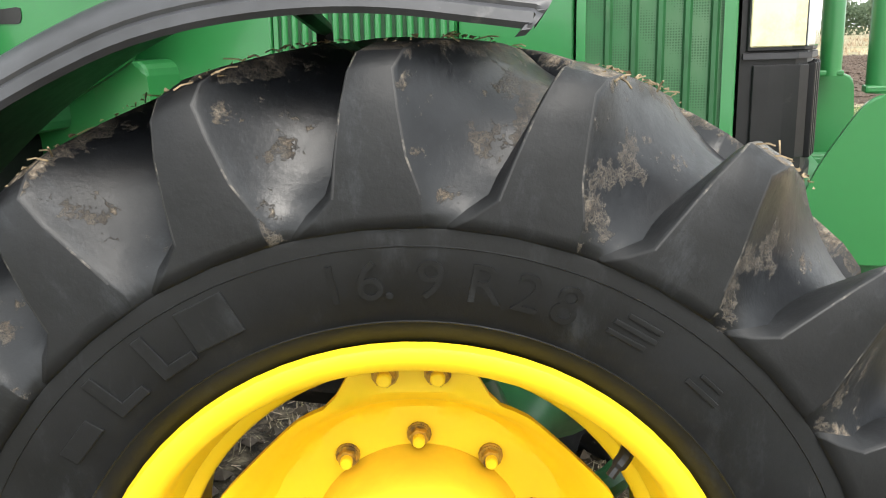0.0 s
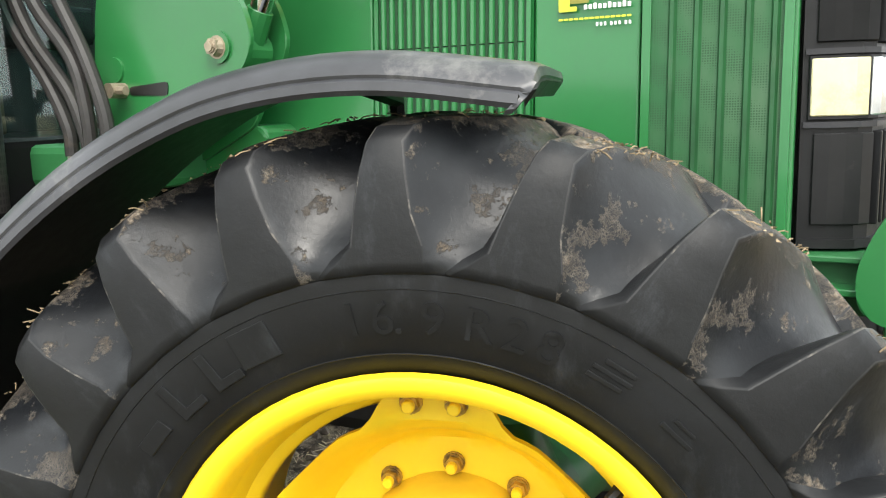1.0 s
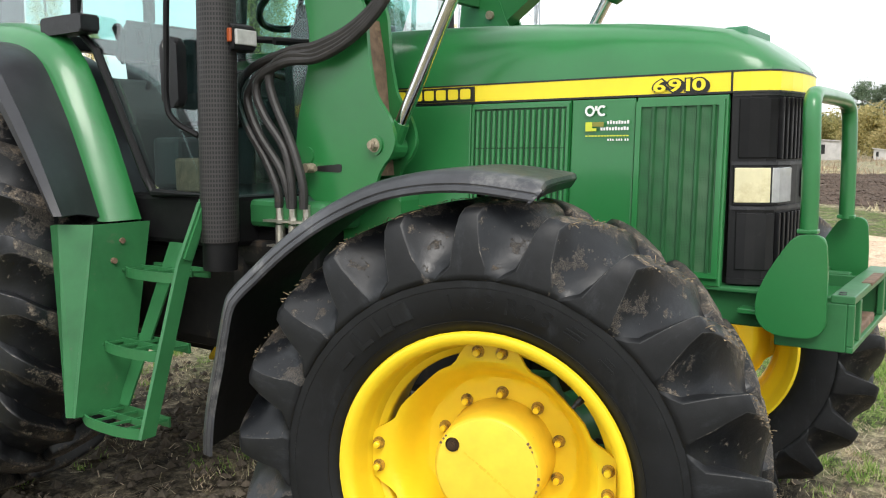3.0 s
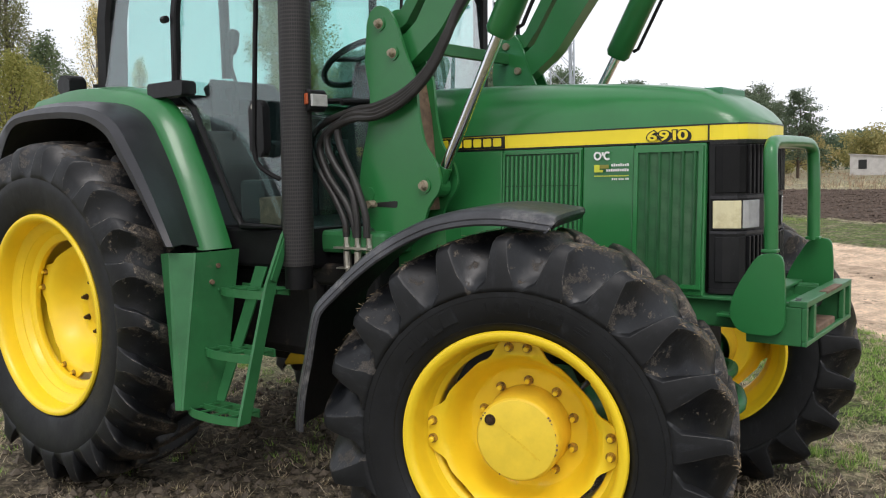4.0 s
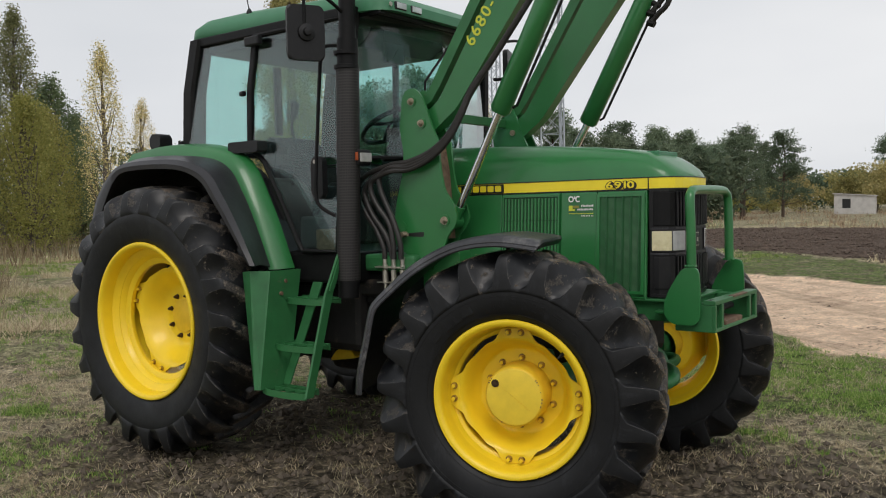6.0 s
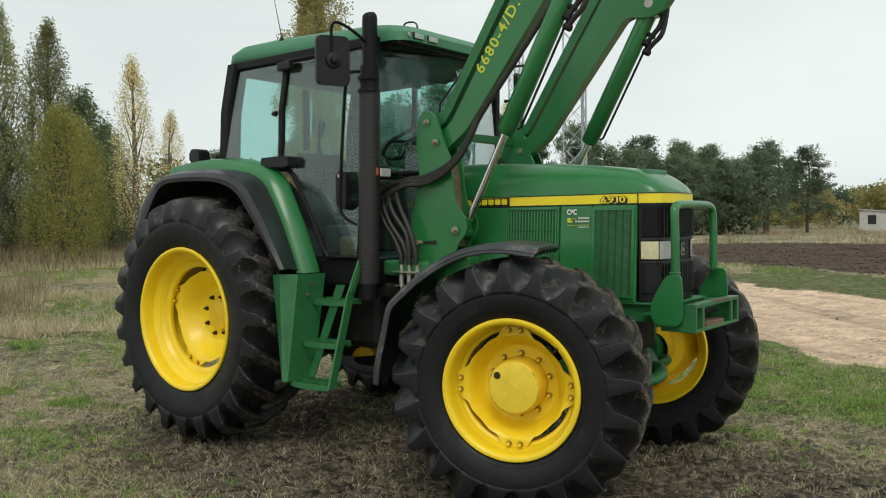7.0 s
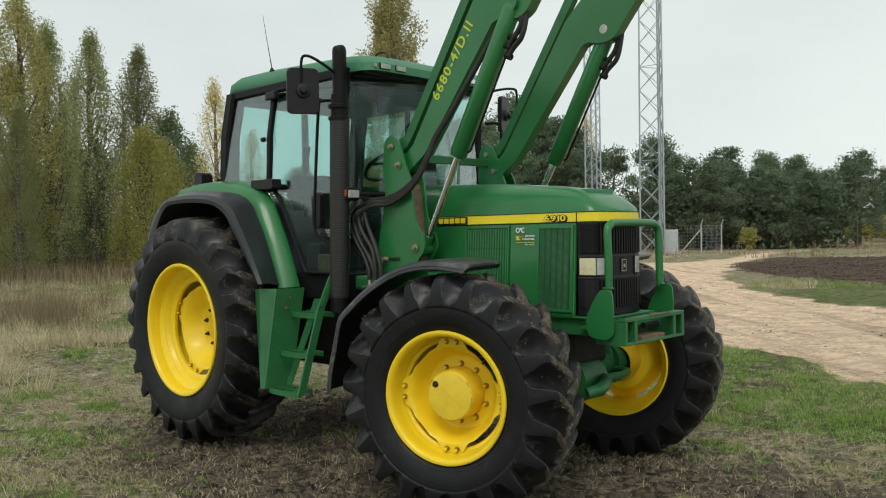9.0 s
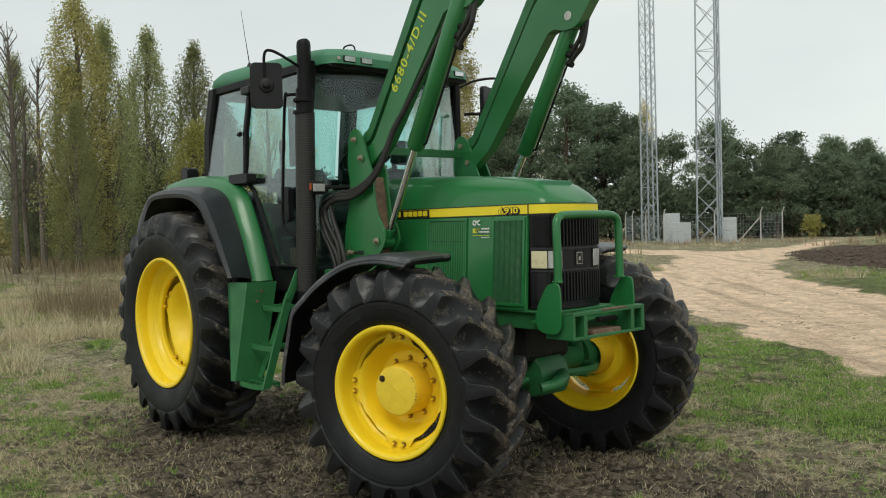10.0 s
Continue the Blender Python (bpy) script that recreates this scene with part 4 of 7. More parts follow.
mp.inputs["Scale"].default_value = (220, 220, 220)
vo = nodes.new("ShaderNodeTexVoronoi")
vo.inputs["Scale"].default_value, vo.inputs["Randomness"].default_value = 1.0, 0.12
links.new(co.outputs["Object"], mp.inputs["Vector"])
links.new(mp.outputs["Vector"], vo.inputs["Vector"])
dust = ramp(nodes, links, add_noise(nodes, links, 8.0, 6.0, 0.6, "Object", (1, 1, 0.3)), [(0.4, (0.012, 0.1, 0.028)), (0.7, (0.06, 0.13, 0.065))])
links.new(mix(nodes, links, ramp(nodes, links, vo.outputs["Distance"], [(0.3, (1, 1, 1)), (0.42, (0, 0, 0))]), dust, (0.009, 0.062, 0.018)), b.inputs["Base Color"])
b.inputs["Roughness"].default_value = 0.6
screen.data.materials[0] = m
for k in range(5):
    x = 0.122 + k * 0.0440
    bm = bmesh.new()
    lo = [bm.verts.new((x + dx, side_y(x, 1.09) - dy, 1.09)) for dx, dy in ((0, 0.001), (0.006, 0.013), (0.013, 0.013), (0.019, 0.001))]
    hi = [bm.verts.new((x + dx, side_y(x, 1.57) - dy, 1.57)) for dx, dy in ((0, 0.001), (0.006, 0.013), (0.013, 0.013), (0.019, 0.001))]
    for i in range(4):
        bm.faces.new((lo[i], lo[(i + 1) % 4], hi[(i + 1) % 4], hi[i]))
    bm.faces.new(lo[::-1])
    bm.faces.new(hi)
    part("screen_rib", bm, GREEN_DARK, screen)

# dealer's sticker, as plain shapes
for x, gap in ((-0.072, 0), (-0.031, 1)):
    bm = bmesh.new()
    ring = [(r, a) for a in np.linspace(radians(50 if gap else 0), radians(310 if gap else 360), 22) for r in (0.0095, 0.0165)]
    vs = [bm.verts.new((r * math.cos(a), 0, r * math.sin(a))) for r, a in ring]
    for k in range(0, len(vs) - 2, 2):
        bm.faces.new((vs[k], vs[k + 1], vs[k + 3], vs[k + 2]))
    bm.normal_update()
    bmesh.ops.solidify(bm, geom=bm.faces[:], thickness=0.001)
    part("sticker_mark", bm, WHITE, tractor).matrix_basis = Matrix.Translation((x, side_y(x, 1.562) - 0.0092, 1.562))
marks = [(-0.084, -0.062, 1.500, 1.528, LIME), (-0.062, -0.048, 1.500, 1.509, LIME), (-0.062, -0.024, 1.514, 1.528, OLIVE_PRINT), (-0.055, -0.047, 1.577, 1.562, WHITE)]
marks += [(-0.013 + 0.0091 * k, -0.0068 + 0.0091 * k, 1.521, 1.530 + 0.002 * (k % 3 == 1), WHITE) for k in range(8)]
marks += [(-0.034 + 0.0093 * k, -0.0275 + 0.0093 * k, 1.502, 1.511 + 0.002 * (k % 3 == 2), WHITE) for k in range(10)]
marks += [(-0.084 + 0.0102 * k, -0.0755 + 0.0102 * k, 1.4835, 1.4875, LIME) for k in range(14)]
marks += [(-0.010 + 0.0078 * k + 0.004 * (k // 3), -0.0055 + 0.0078 * k + 0.004 * (k // 3), 1.470, 1.477, WHITE) for k in range(8)]
for x0, x1, z0, z1, mt in marks:
    y = side_y((x0 + x1) / 2, z0) - 0.0088
    part("sticker_mark", prism(rounded([(x0, min(z0, z1)), (x1, min(z0, z1)), (x1, max(z0, z1)), (x0, max(z0, z1))], 0.0015, 2), y, y - 0.001), mt, tractor)

# black nose: shell, ribs, lamps
part("nose_shell", band(0.352, 1.06, 1.60, -0.004, 0.02), BLACK_PLASTIC, tractor, "black plastic nose grille")
part("nose_trim", band(0.354, 1.592, 1.602, 0.001, 0.02), BLACK_PRINT, tractor)
part("nose_trim", band(0.356, 1.398, 1.408, 0.004, 0.02), GREY_PLASTIC, tractor)
part("nose_trim", band(0.356, 1.272, 1.282, 0.004, 0.02), GREY_PLASTIC, tractor)
part("nose_trim", band(0.352, 1.058, 1.074, 0.003, 0.02), BLACK_PLASTIC, tractor)


def on_nose(s):
    """A place on the nose's outline (0 at the right rear edge, 1 at the left) and its outward direction."""
    line = [Vector((*p, 0)) for p in contour(0.352, 0.0)]
    lens = [0.0]
    for a, c in zip(line, line[1:]):
        lens.append(lens[-1] + (c - a).length)
    d = s * lens[-1]
    i = max(k for k in range(len(lens) - 1) if lens[k] <= d + 1e-9)
    t = (line[i + 1] - line[i]).normalized()
    return line[i] + t * (d - lens[i]), Vector((t.y, -t.x, 0))


def nose_plate(s0, s1, z0, z1, lift, thick, steps=4):
    bm = bmesh.new()
    rows = []
    for k in range(steps + 1):
        p, o = on_nose(s0 + (s1 - s0) * k / steps)
        rows.append([bm.verts.new(p + o * q + Vector((0, 0, z))) for q, z in ((lift, z0), (lift, z1), (lift - thick, z1), (lift - thick, z0))])
    for p, q in zip(rows, rows[1:]):
        for i in range(4):
            bm.faces.new((p[i], p[(i + 1) % 4], q[(i + 1) % 4], q[i]))
    bm.faces.new(rows[0])
    bm.faces.new(rows[-1][::-1])
    bmesh.ops.recalc_face_normals(bm, faces=bm.faces[:])
    bmesh.ops.bevel(bm, geom=[e for e in bm.edges if e.calc_face_angle(0) > 0.9], offset=0.002, segments=1, affect="EDGES")
    return bm


part("nose_panel", nose_plate(0.03, 0.185, 1.418, 1.585, 0.003, 0.01), BLACK_PAINT, tractor)
part("nose_panel", nose_plate(0.03, 0.185, 1.10, 1.262, 0.003, 0.01), BLACK_PLASTIC, tractor)
part("nose_panel", nose_plate(0.815, 0.97, 1.418, 1.585, 0.003, 0.01), BLACK_PAINT, tractor)
part("nose_panel", nose_plate(0.815, 0.97, 1.10, 1.262, 0.003, 0.01), BLACK_PLASTIC, tractor)
for k in range(17):
    s = 0.205 + k * 0.0369
    part("nose_rib", nose_plate(s - 0.008, s + 0.008, 1.415, 1.588, 0.010, 0.016, 1), BLACK_PLASTIC, tractor)
    part("nose_rib", nose_plate(s - 0.008, s + 0.008, 1.098, 1.264, 0.010, 0.016, 1), BLACK_PLASTIC, tractor)
for a0, a1, b0, b1 in ((0.02, 0.158, 0.166, 0.30), (0.98, 0.842, 0.834, 0.70)):
    lamp = part("headlight", nose_plate(min(a0, b1) - 0.006, max(a0, b1) + 0.006, 1.285, 1.397, 0.003, 0.012, 8), BLACK_PLASTIC, tractor, "black headlight frame")
    part("side_lens", nose_plate(min(a0, a1), max(a0, a1), 1.292, 1.391, 0.006, 0.006), LENS_CREAM, lamp, "yellowed headlight lens")
    part("front_lens", nose_plate(min(b0, b1), max(b0, b1), 1.292, 1.391, 0.006, 0.006), LENS_CLEAR, lamp, "clear headlight lens")
part("badge", nose_plate(0.455, 0.545, 1.30, 1.385, 0.004, 0.008), BLACK_PLASTIC, tractor)
part("badge_mark", nose_plate(0.462, 0.538, 1.306, 1.379, 0.0048, 0.004), STEEL, tractor)
part("badge_mark", nose_plate(0.468, 0.532, 1.310, 1.375, 0.0056, 0.004), BLACK_PRINT, tractor)
part("badge_mark", nose_plate(0.485, 0.515, 1.330, 1.352, 0.0064, 0.004), STEEL, tractor)

# ---- frame, engine, axles ----
part("front_frame", box(-0.05, 0.60, -0.27, -0.235, 0.94, 1.045, 0.006), GREEN_DULL, tractor)
part("front_frame", box(-0.05, 0.60, 0.235, 0.27, 0.94, 1.045, 0.006), GREEN_DULL, tractor)
part("frame_plate", box(0.10, 0.53, -0.30, 0.30, 1.040, 1.052, 0.003), GREEN_DULL, tractor)
part("radiator_block", box(-0.9, 0.40, -0.22, 0.22, 1.0, 1.60, 0.02), DARK, tractor)
bm = box(-2.9, -0.35, -0.24, 0.24, 0.52, 1.02, 0.05)
add_box(bm, -1.9, -1.1, -0.30, 0.30, 0.48, 0.9, 0.06)
add_box(bm, -0.95, 0.25, -0.20, 0.20, 0.72, 1.06, 0.04)
part("transmission", bm, DARK, tractor, "oily dark transmission housing")
bm = tube([(-2.7, -0.72, 0.84), (-2.7, -0.35, 0.84), (-2.7, 0.35, 0.84), (-2.7, 0.72, 0.84)], [0.12, 0.17, 0.17, 0.12], 16)
part("rear_axle", bm, DARK, tractor)
bm = tube([(-0.05, -0.66, 0.64), (-0.03, -0.34, 0.63), (0, -0.14, 0.62), (0, 0.14, 0.62), (-0.03, 0.34, 0.63), (-0.05, 0.66, 0.64)], [0.075, 0.085, 0.15, 0.15, 0.085, 0.075], 16)
part("front_axle", bm, GREEN_DULL, tractor, "green front axle housing", True, 50)
for sy in (-1, 1):
    bm = tube([(-0.05, sy * 0.64, 0.50), (-0.05, sy * 0.66, 0.60), (-0.05, sy * 0.67, 0.72), (-0.05, sy * 0.66, 0.82)], [0.06, 0.10, 0.10, 0.055], 14)
    add_tube(bm, [(-0.05, sy * 0.60, 0.655), (-0.055, sy * 0.76, 0.655), (-0.06, sy * 0.80, 0.645)], [0.12, 0.13, 0.12], 18)
    part("steering_knuckle", bm, GREEN_DULL, tractor, "", True, 50)
    bm = tube(spline([(-0.02, sy * 0.62, 0.60), (0.14, sy * 0.58, 0.60), (0.20, sy * 0.42, 0.60), (0.20, sy * 0.15, 0.61)], 5), 0.026, 10)
    part("tie_rod", bm, GREEN_DULL, tractor, "", True)
bm = prism(rounded([(0.06, 0.50), (0.30, 0.52), (0.30, 0.66), (0.24, 0.76), (0.06, 0.78)], 0.05), -0.12, 0.12, "y", 0.02)
part("axle_pivot", bm, GREEN_DULL, tractor, "", True, 50)
bm = tube(spline([(0.26, 0.10, 0.63), (0.36, 0.0, 0.63), (0.40, -0.12, 0.61), (0.36, -0.20, 0.59)], 5), [0.038] * 10 + [0.032] * 6, 12)
part("axle_arm", bm, GREEN_DULL, tractor, "", True)
bm = lathe([(0, 0.0), (0.10, 0.0), (0.13, 0.02), (0.15, 0.08), (0.17, 0.14)], 24, False)
part("final_drive", bm, GREEN_DULL, tractor, "", True, 40).matrix_basis = Matrix.Translation((-0.05, 0.66, 0.645)) @ yaw
part("drain_plug", tube([(0.10, -0.30, 0.80), (0.10, -0.34, 0.80)], 0.012, 8), WHITE, tractor)
part("sump", box(-0.62, -0.30, -0.16, 0.16, 0.50, 0.74, 0.04), DARK, tractor)
part("drive_shaft_cover", prism(rounded([(-1.75, 0.57), (-1.52, 0.605), (-1.56, 0.655), (-1.68, 0.65)], 0.02), -0.44, -0.34, "y", 0.008), YELLOW_WORN, tractor, "yellow shaft cover under the engine")

# ---- cab ----
CAB_R = -0.72
roof_rows = []
bm = bmesh.new()
for z, x0, x1, w, cr in ((2.685, -2.735, -1.09, 0.665, 0.10), (2.72, -2.76, -1.055, 0.69, 0.12), (2.775, -2.75, -1.06, 0.69, 0.13), (2.825, -2.68, -1.12, 0.655, 0.15), (2.86, -2.50, -1.25, 0.55, 0.2), (2.872, -2.3, -1.4, 0.40, 0.2)):
    ring = rounded([(x0, -w), (x1, -w * 0.94), (x1, w * 0.94), (x0, w)], cr, 6)
    bow = [(x + (0.05 * (1 - (y / w) ** 2) if x > -1.7 else -0.03 * (1 - (y / w) ** 2)), y) for x, y in ring]
    roof_rows.append([bm.verts.new((x, y, z - 0.012 - (0.05 * min(1, max(0, (x + 2.1) / 1.0)) if z > 2.7 else 0.012 * min(1, max(0, (x + 2.1) / 1.0))))) for x, y in bow])
for p, q in zip(roof_rows, roof_rows[1:]):
    for i in range(len(p)):
        bm.faces.new((p[i], p[(i + 1) % len(p)], q[(i + 1) % len(p)], q[i]))
bm.faces.new(roof_rows[0][::-1])
bm.faces.new(roof_rows[-1])
part("roof", bm, GREEN_ROOF, tractor, "faded green cab roof", True, 40)
part("headliner", box(-2.66, -1.45, -0.62, 0.62, 2.60, 2.668, 0.02), BLACK_PLASTIC, tractor)
part("headliner", box(-1.449, -1.085, -0.625, 0.625, 2.640, 2.666, 0.004), BLACK_PLASTIC, tractor)
for y in (-0.50, -0.36, 0.36, 0.50):
    work = part("work_light", box(-1.075, -1.03, y - 0.05, y + 0.05, 2.668, 2.714, 0.008), BLACK_PLASTIC, tractor)
    part("work_lens", box(-1.031, -1.026, y - 0.042, y + 0.042, 2.674, 2.708, 0.002), LENS_CLEAR, work)
part("roof_bolt", lathe([(0, 0), (0.012, 0), (0.014, 0.004)], 12, False), STEEL, tractor).matrix_basis = pose(-1.035, -0.585, 2.69, 0, 0, 90)
for y in (-0.40, 0.45):
    part("roof_hook", tube(spline([(-1.25, y, 2.76), (-1.24, y, 2.815), (-1.20, y + 0.02, 2.828), (-1.16, y + 0.03, 2.81), (-1.15, y + 0.03, 2.74)], 4), 0.006, 6), BLACK_PLASTIC, tractor)
part("antenna_base", lathe([(0.022, 0), (0.018, -0.03), (0.006, -0.05), (0, -0.052)], 12, False), BLACK_PLASTIC, tractor).matrix_basis = pose(-2.225, -0.60, 2.80, 90 + 180, 0, 0)
part("antenna", tube([(-2.225, -0.60, 2.84), (-2.28, -0.60, 3.05), (-2.335, -0.60, 3.272)], [0.004, 0.0025, 0.0015], 6), BLACK_PLASTIC, tractor, "thin black whip aerial")


def post(name, pts, rx, ry, mat=BLACK_PAINT):
    """An upright of the cab: a bevelled bar through the points."""
    bm = bmesh.new()
    rows = []
    for x, y, z in pts:
        rows.append([bm.verts.new((x + a * rx, y + c * ry, z)) for a, c in ((-1, -.7), (-.7, -1), (.7, -1), (1, -.7), (1, .7), (.7, 1), (-.7, 1), (-1, .7))])
    for p, q in zip(rows, rows[1:]):
        for i in range(8):
            bm.faces.new((p[i], p[(i + 1) % 8], q[(i + 1) % 8], q[i]))
    bm.faces.new(rows[0][::-1])
    bm.faces.new(rows[-1])
    return part(name, bm, mat, tractor)


for sy in (-1, 1):
    post("rear_pillar", [(-2.775, sy * 0.655, 1.96), (-2.74, sy * 0.66, 2.35), (-2.665, sy * 0.645, 2.69)], 0.055, 0.065)
    post("side_pillar", [(-2.12, sy * 0.715, 1.93), (-2.11, sy * 0.71, 2.3), (-2.07, sy * 0.675, 2.69)], 0.022, 0.018)
    post("front_pillar", [(-1.33, sy * 0.72, 1.2), (-1.31, sy * 0.71, 2.0), (-1.26, sy * 0.66, 2.69)], 0.035, 0.03)
    part("roof_rail", box(-2.70, -1.24, sy * 0.665 - 0.03, sy * 0.665 + 0.03, 2.64, 2.70, 0.01), BLACK_PAINT, tractor)
part("front_rail", box(-1.19, -1.11, -0.62, 0.62, 2.635, 2.67, 0.01), BLACK_PAINT, tractor)
part("rear_rail", box(-2.78, -2.70, -0.58, 0.58, 2.64, 2.69, 0.01), BLACK_PAINT, tractor)
part("rear_sill", box(-2.85, -2.77, -0.58, 0.58, 1.93, 2.0, 0.01), BLACK_PAINT, tractor)


def pane(name, pts, label=""):
    """A flat pane of glass 5 mm thick."""
    bm = bmesh.new()
    vs = [Vector(p) for p in pts]
    n = (vs[1] - vs[0]).cross(vs[2] - vs[0]).normalized() * 0.0025
    lo, hi = [bm.verts.new(v - n) for v in vs], [bm.verts.new(v + n) for v in vs]
    bm.faces.new(lo[::-1])
    bm.faces.new(hi)
    for i in range(len(vs)):
        bm.faces.new((lo[i], lo[(i + 1) % len(vs)], hi[(i + 1) % len(vs)], hi[i]))
    ob = part(name, bm, GLASS, tractor, label)
    ob.visible_shadow = False
    return ob


for sy in (-1, 1):
    c = lambda x, z: (x, sy * (0.72 - 0.065 * max(0, z - 2.0)), z)
    door = [c(-2.09, 2.64), c(-2.12, 1.95), c(-1.98, 1.84), c(-1.84, 1.60), c(-1.70, 1.34), c(-1.66, 1.29), c(-1.37, 1.29), c(-1.29, 2.64)]
    pane("door_glass", door, "tinted door glass reflecting trees and sky")
    pane("quarter_glass", [c(-2.66, 2.63), c(-2.74, 2.0), c(-2.14, 1.96), c(-2.11, 2.63)], "tinted rear side glass")
    line = [Vector(p) + Vector((0, sy * 0.006, 0)) for p in door]
    bm = bmesh.new()
    add_tube(bm, [*line, line[0]], 0.017, 8)
    part("door_seal", bm, BLACK_PAINT, tractor)
for sy in (-1, 1):
    pane("windscreen", [(-1.26, sy * 0.635, 2.64), (-1.13, 0, 2.64), (-1.05, 0, 1.85), (-1.27, sy * 0.665, 1.85)], "tinted windscreen")
    pane("lower_windscreen", [(-1.27, sy * 0.665, 1.84), (-1.155, sy * 0.32, 1.84), (-1.155, sy * 0.32, 1.29), (-1.27, sy * 0.665, 1.29)], "lower front corner glass")
pane("rear_window", [(-2.72, -0.55, 2.63), (-2.72, 0.55, 2.63), (-2.80, 0.55, 2.0), (-2.80, -0.55, 2.0)], "tinted rear window")
part("windscreen_bar", tube([(-1.10, -0.62, 1.82), (-1.06, -0.3, 1.83), (-1.04, 0.0, 1.83)], 0.013, 8), BLACK_PAINT, tractor)
part("wiper", tube([(-1.07, 0.05, 2.58), (-1.09, -0.22, 2.30), (-1.05, -0.30, 1.92)], 0.008, 6), BLACK_PAINT, tractor)
part("cab_base", box(-2.05, -1.27, -0.715, 0.715, 1.10, 1.285, 0.02), BLACK_PAINT, tractor)
part("cab_floor", box(-2.75, -1.12, -0.60, 0.60, 1.02, 1.12, 0.02), DARK, tractor)
part("cab_firewall", box(-1.14, -1.00, -0.31, 0.31, 1.05, 1.84, 0.02), BLACK_PLASTIC, tractor)
part("cab_cowl_side", box(-1.30, -0.90, -0.60, -0.31, 1.17, 1.27, 0.02), GREEN_DULL, tractor)
part("cab_cowl_side", box(-1.30, -0.90, 0.31, 0.60, 1.17, 1.27, 0.02), GREEN_DULL, tractor)
part("heat_box", box(-1.36, -0.98, -0.565, -0.36, 0.97, 1.165, 0.015), BLACK_PAINT, tractor)
part("tank", box(-2.0, -1.30, -0.62, -0.25, 0.68, 1.08, 0.05), DARK, tractor, "dark fuel tank under the cab")
part("tank", box(-2.0, -1.30, 0.25, 0.62, 0.55, 1.08, 0.05), DARK, tractor)

# inside the cab
bm = prism(rounded([(-2.45, 1.55), (-1.98, 1.58), (-1.96, 1.70), (-2.45, 1.68)], 0.04), -0.24, 0.24, "y", 0.03)
seat = part("driver_seat", bm, SEAT, tractor, "dark fabric driver's seat")
part("seat_back", prism(rounded([(-2.50, 1.66), (-2.38, 1.66), (-2.44, 2.06), (-2.56, 2.06)], 0.05), -0.22, 0.22, "y", 0.03), SEAT, seat)
part("seat_base", box(-2.40, -2.05, -0.16, 0.16, 1.12, 1.56, 0.03), BLACK_PLASTIC, seat)
part("armrest", prism(rounded([(-2.45, 1.86), (-2.05, 1.84), (-2.05, 1.91), (-2.45, 1.93)], 0.03), -0.33, -0.25, "y", 0.012), BLACK_PLASTIC, seat)
bm = prism(rounded([(-2.55, 1.3), (-1.98, 1.3), (-1.92, 1.60), (-2.0, 1.74), (-2.55, 1.78)], 0.05), -0.62, -0.38, "y", 0.02)
part("side_console", bm, GREY_TRIM, tractor, "grey control console beside the seat")
bm = prism(rounded([(-2.55, 1.3), (-1.90, 1.3), (-1.90, 1.70), (-2.55, 1.75)], 0.05), 0.38, 0.62, "y", 0.02)
part("side_console", bm, GREY_TRIM, tractor)
part("lever", tube(spline([(-1.98, -0.50, 1.70), (-1.94, -0.50, 1.82), (-1.93, -0.50, 1.95), (-1.97, -0.50, 2.06), (-1.95, -0.50, 2.16)], 4), 0.010, 8), BLACK_PLASTIC, tractor)
part("lever_knob", tube([(-1.955, -0.50, 2.12), (-1.945, -0.50, 2.16), (-1.935, -0.50, 2.22), (-1.93, -0.50, 2.235)], [0.016, 0.026, 0.028, 0.014], 10), BLACK_PLASTIC, tractor)
for y, x in ((-0.45, -2.05), (-0.54, -2.10), (-0.46, -2.2)):
    part("lever_knob", tube([(x, y, 1.82), (x, y, 1.90), (x - 0.01, y, 1.96), (x - 0.01, y, 1.975)], [0.008, 0.010, 0.022, 0.012], 8), BLACK_PLASTIC, tractor)
part("dashboard", prism(rounded([(-1.42, 1.50), (-1.14, 1.50), (-1.14, 1.95), (-1.30, 1.99), (-1.42, 1.88)], 0.05), -0.26, 0.26, "y", 0.03), BLACK_PLASTIC, tractor)
part("steering_column", tube([(-1.35, 0, 1.55), (-1.55, 0, 2.05)], 0.045, 10), BLACK_PLASTIC, tractor)
tilt = Matrix.Translation((-1.56, 0, 2.08)) @ Matrix.Rotation(radians(-30), 4, "Y") @ Matrix.Rotation(radians(90), 4, "X")
sw = part("steering_wheel", lathe([(0.20 + 0.016 * math.cos(a), 0.016 * math.sin(a)) for a in (2 * math.pi * k / 8 for k in range(8))], 36), BLACK_PLASTIC, tractor, "black steering wheel", True)
sw.matrix_basis = tilt
for k in range(3):
    a = 2 * math.pi * k / 3
    part("wheel_spoke", tube([(0, 0.02, 0), (0.2 * math.sin(a), 0, 0.2 * math.cos(a))], 0.012, 6), BLACK_PLASTIC, sw)
part("gauge_pod", box(-1.40, -1.30, 0.10, 0.26, 2.02, 2.20, 0.02), BLACK_PLASTIC, tractor)
part("sun_blind", prism(rounded([(-1.40, 2.60), (-1.26, 2.61), (-1.27, 2.58), (-1.38, 2.50)], 0.015), -0.50, 0.20, "y", 0.008), BLACK_PLASTIC, tractor)
part("inner_mirror", prism(rounded([(-1.30, 2.42), (-1.27, 2.42), (-1.27, 2.54), (-1.30, 2.54)], 0.01), -0.36, -0.20, "y", 0.006), BLACK_PLASTIC, tractor)
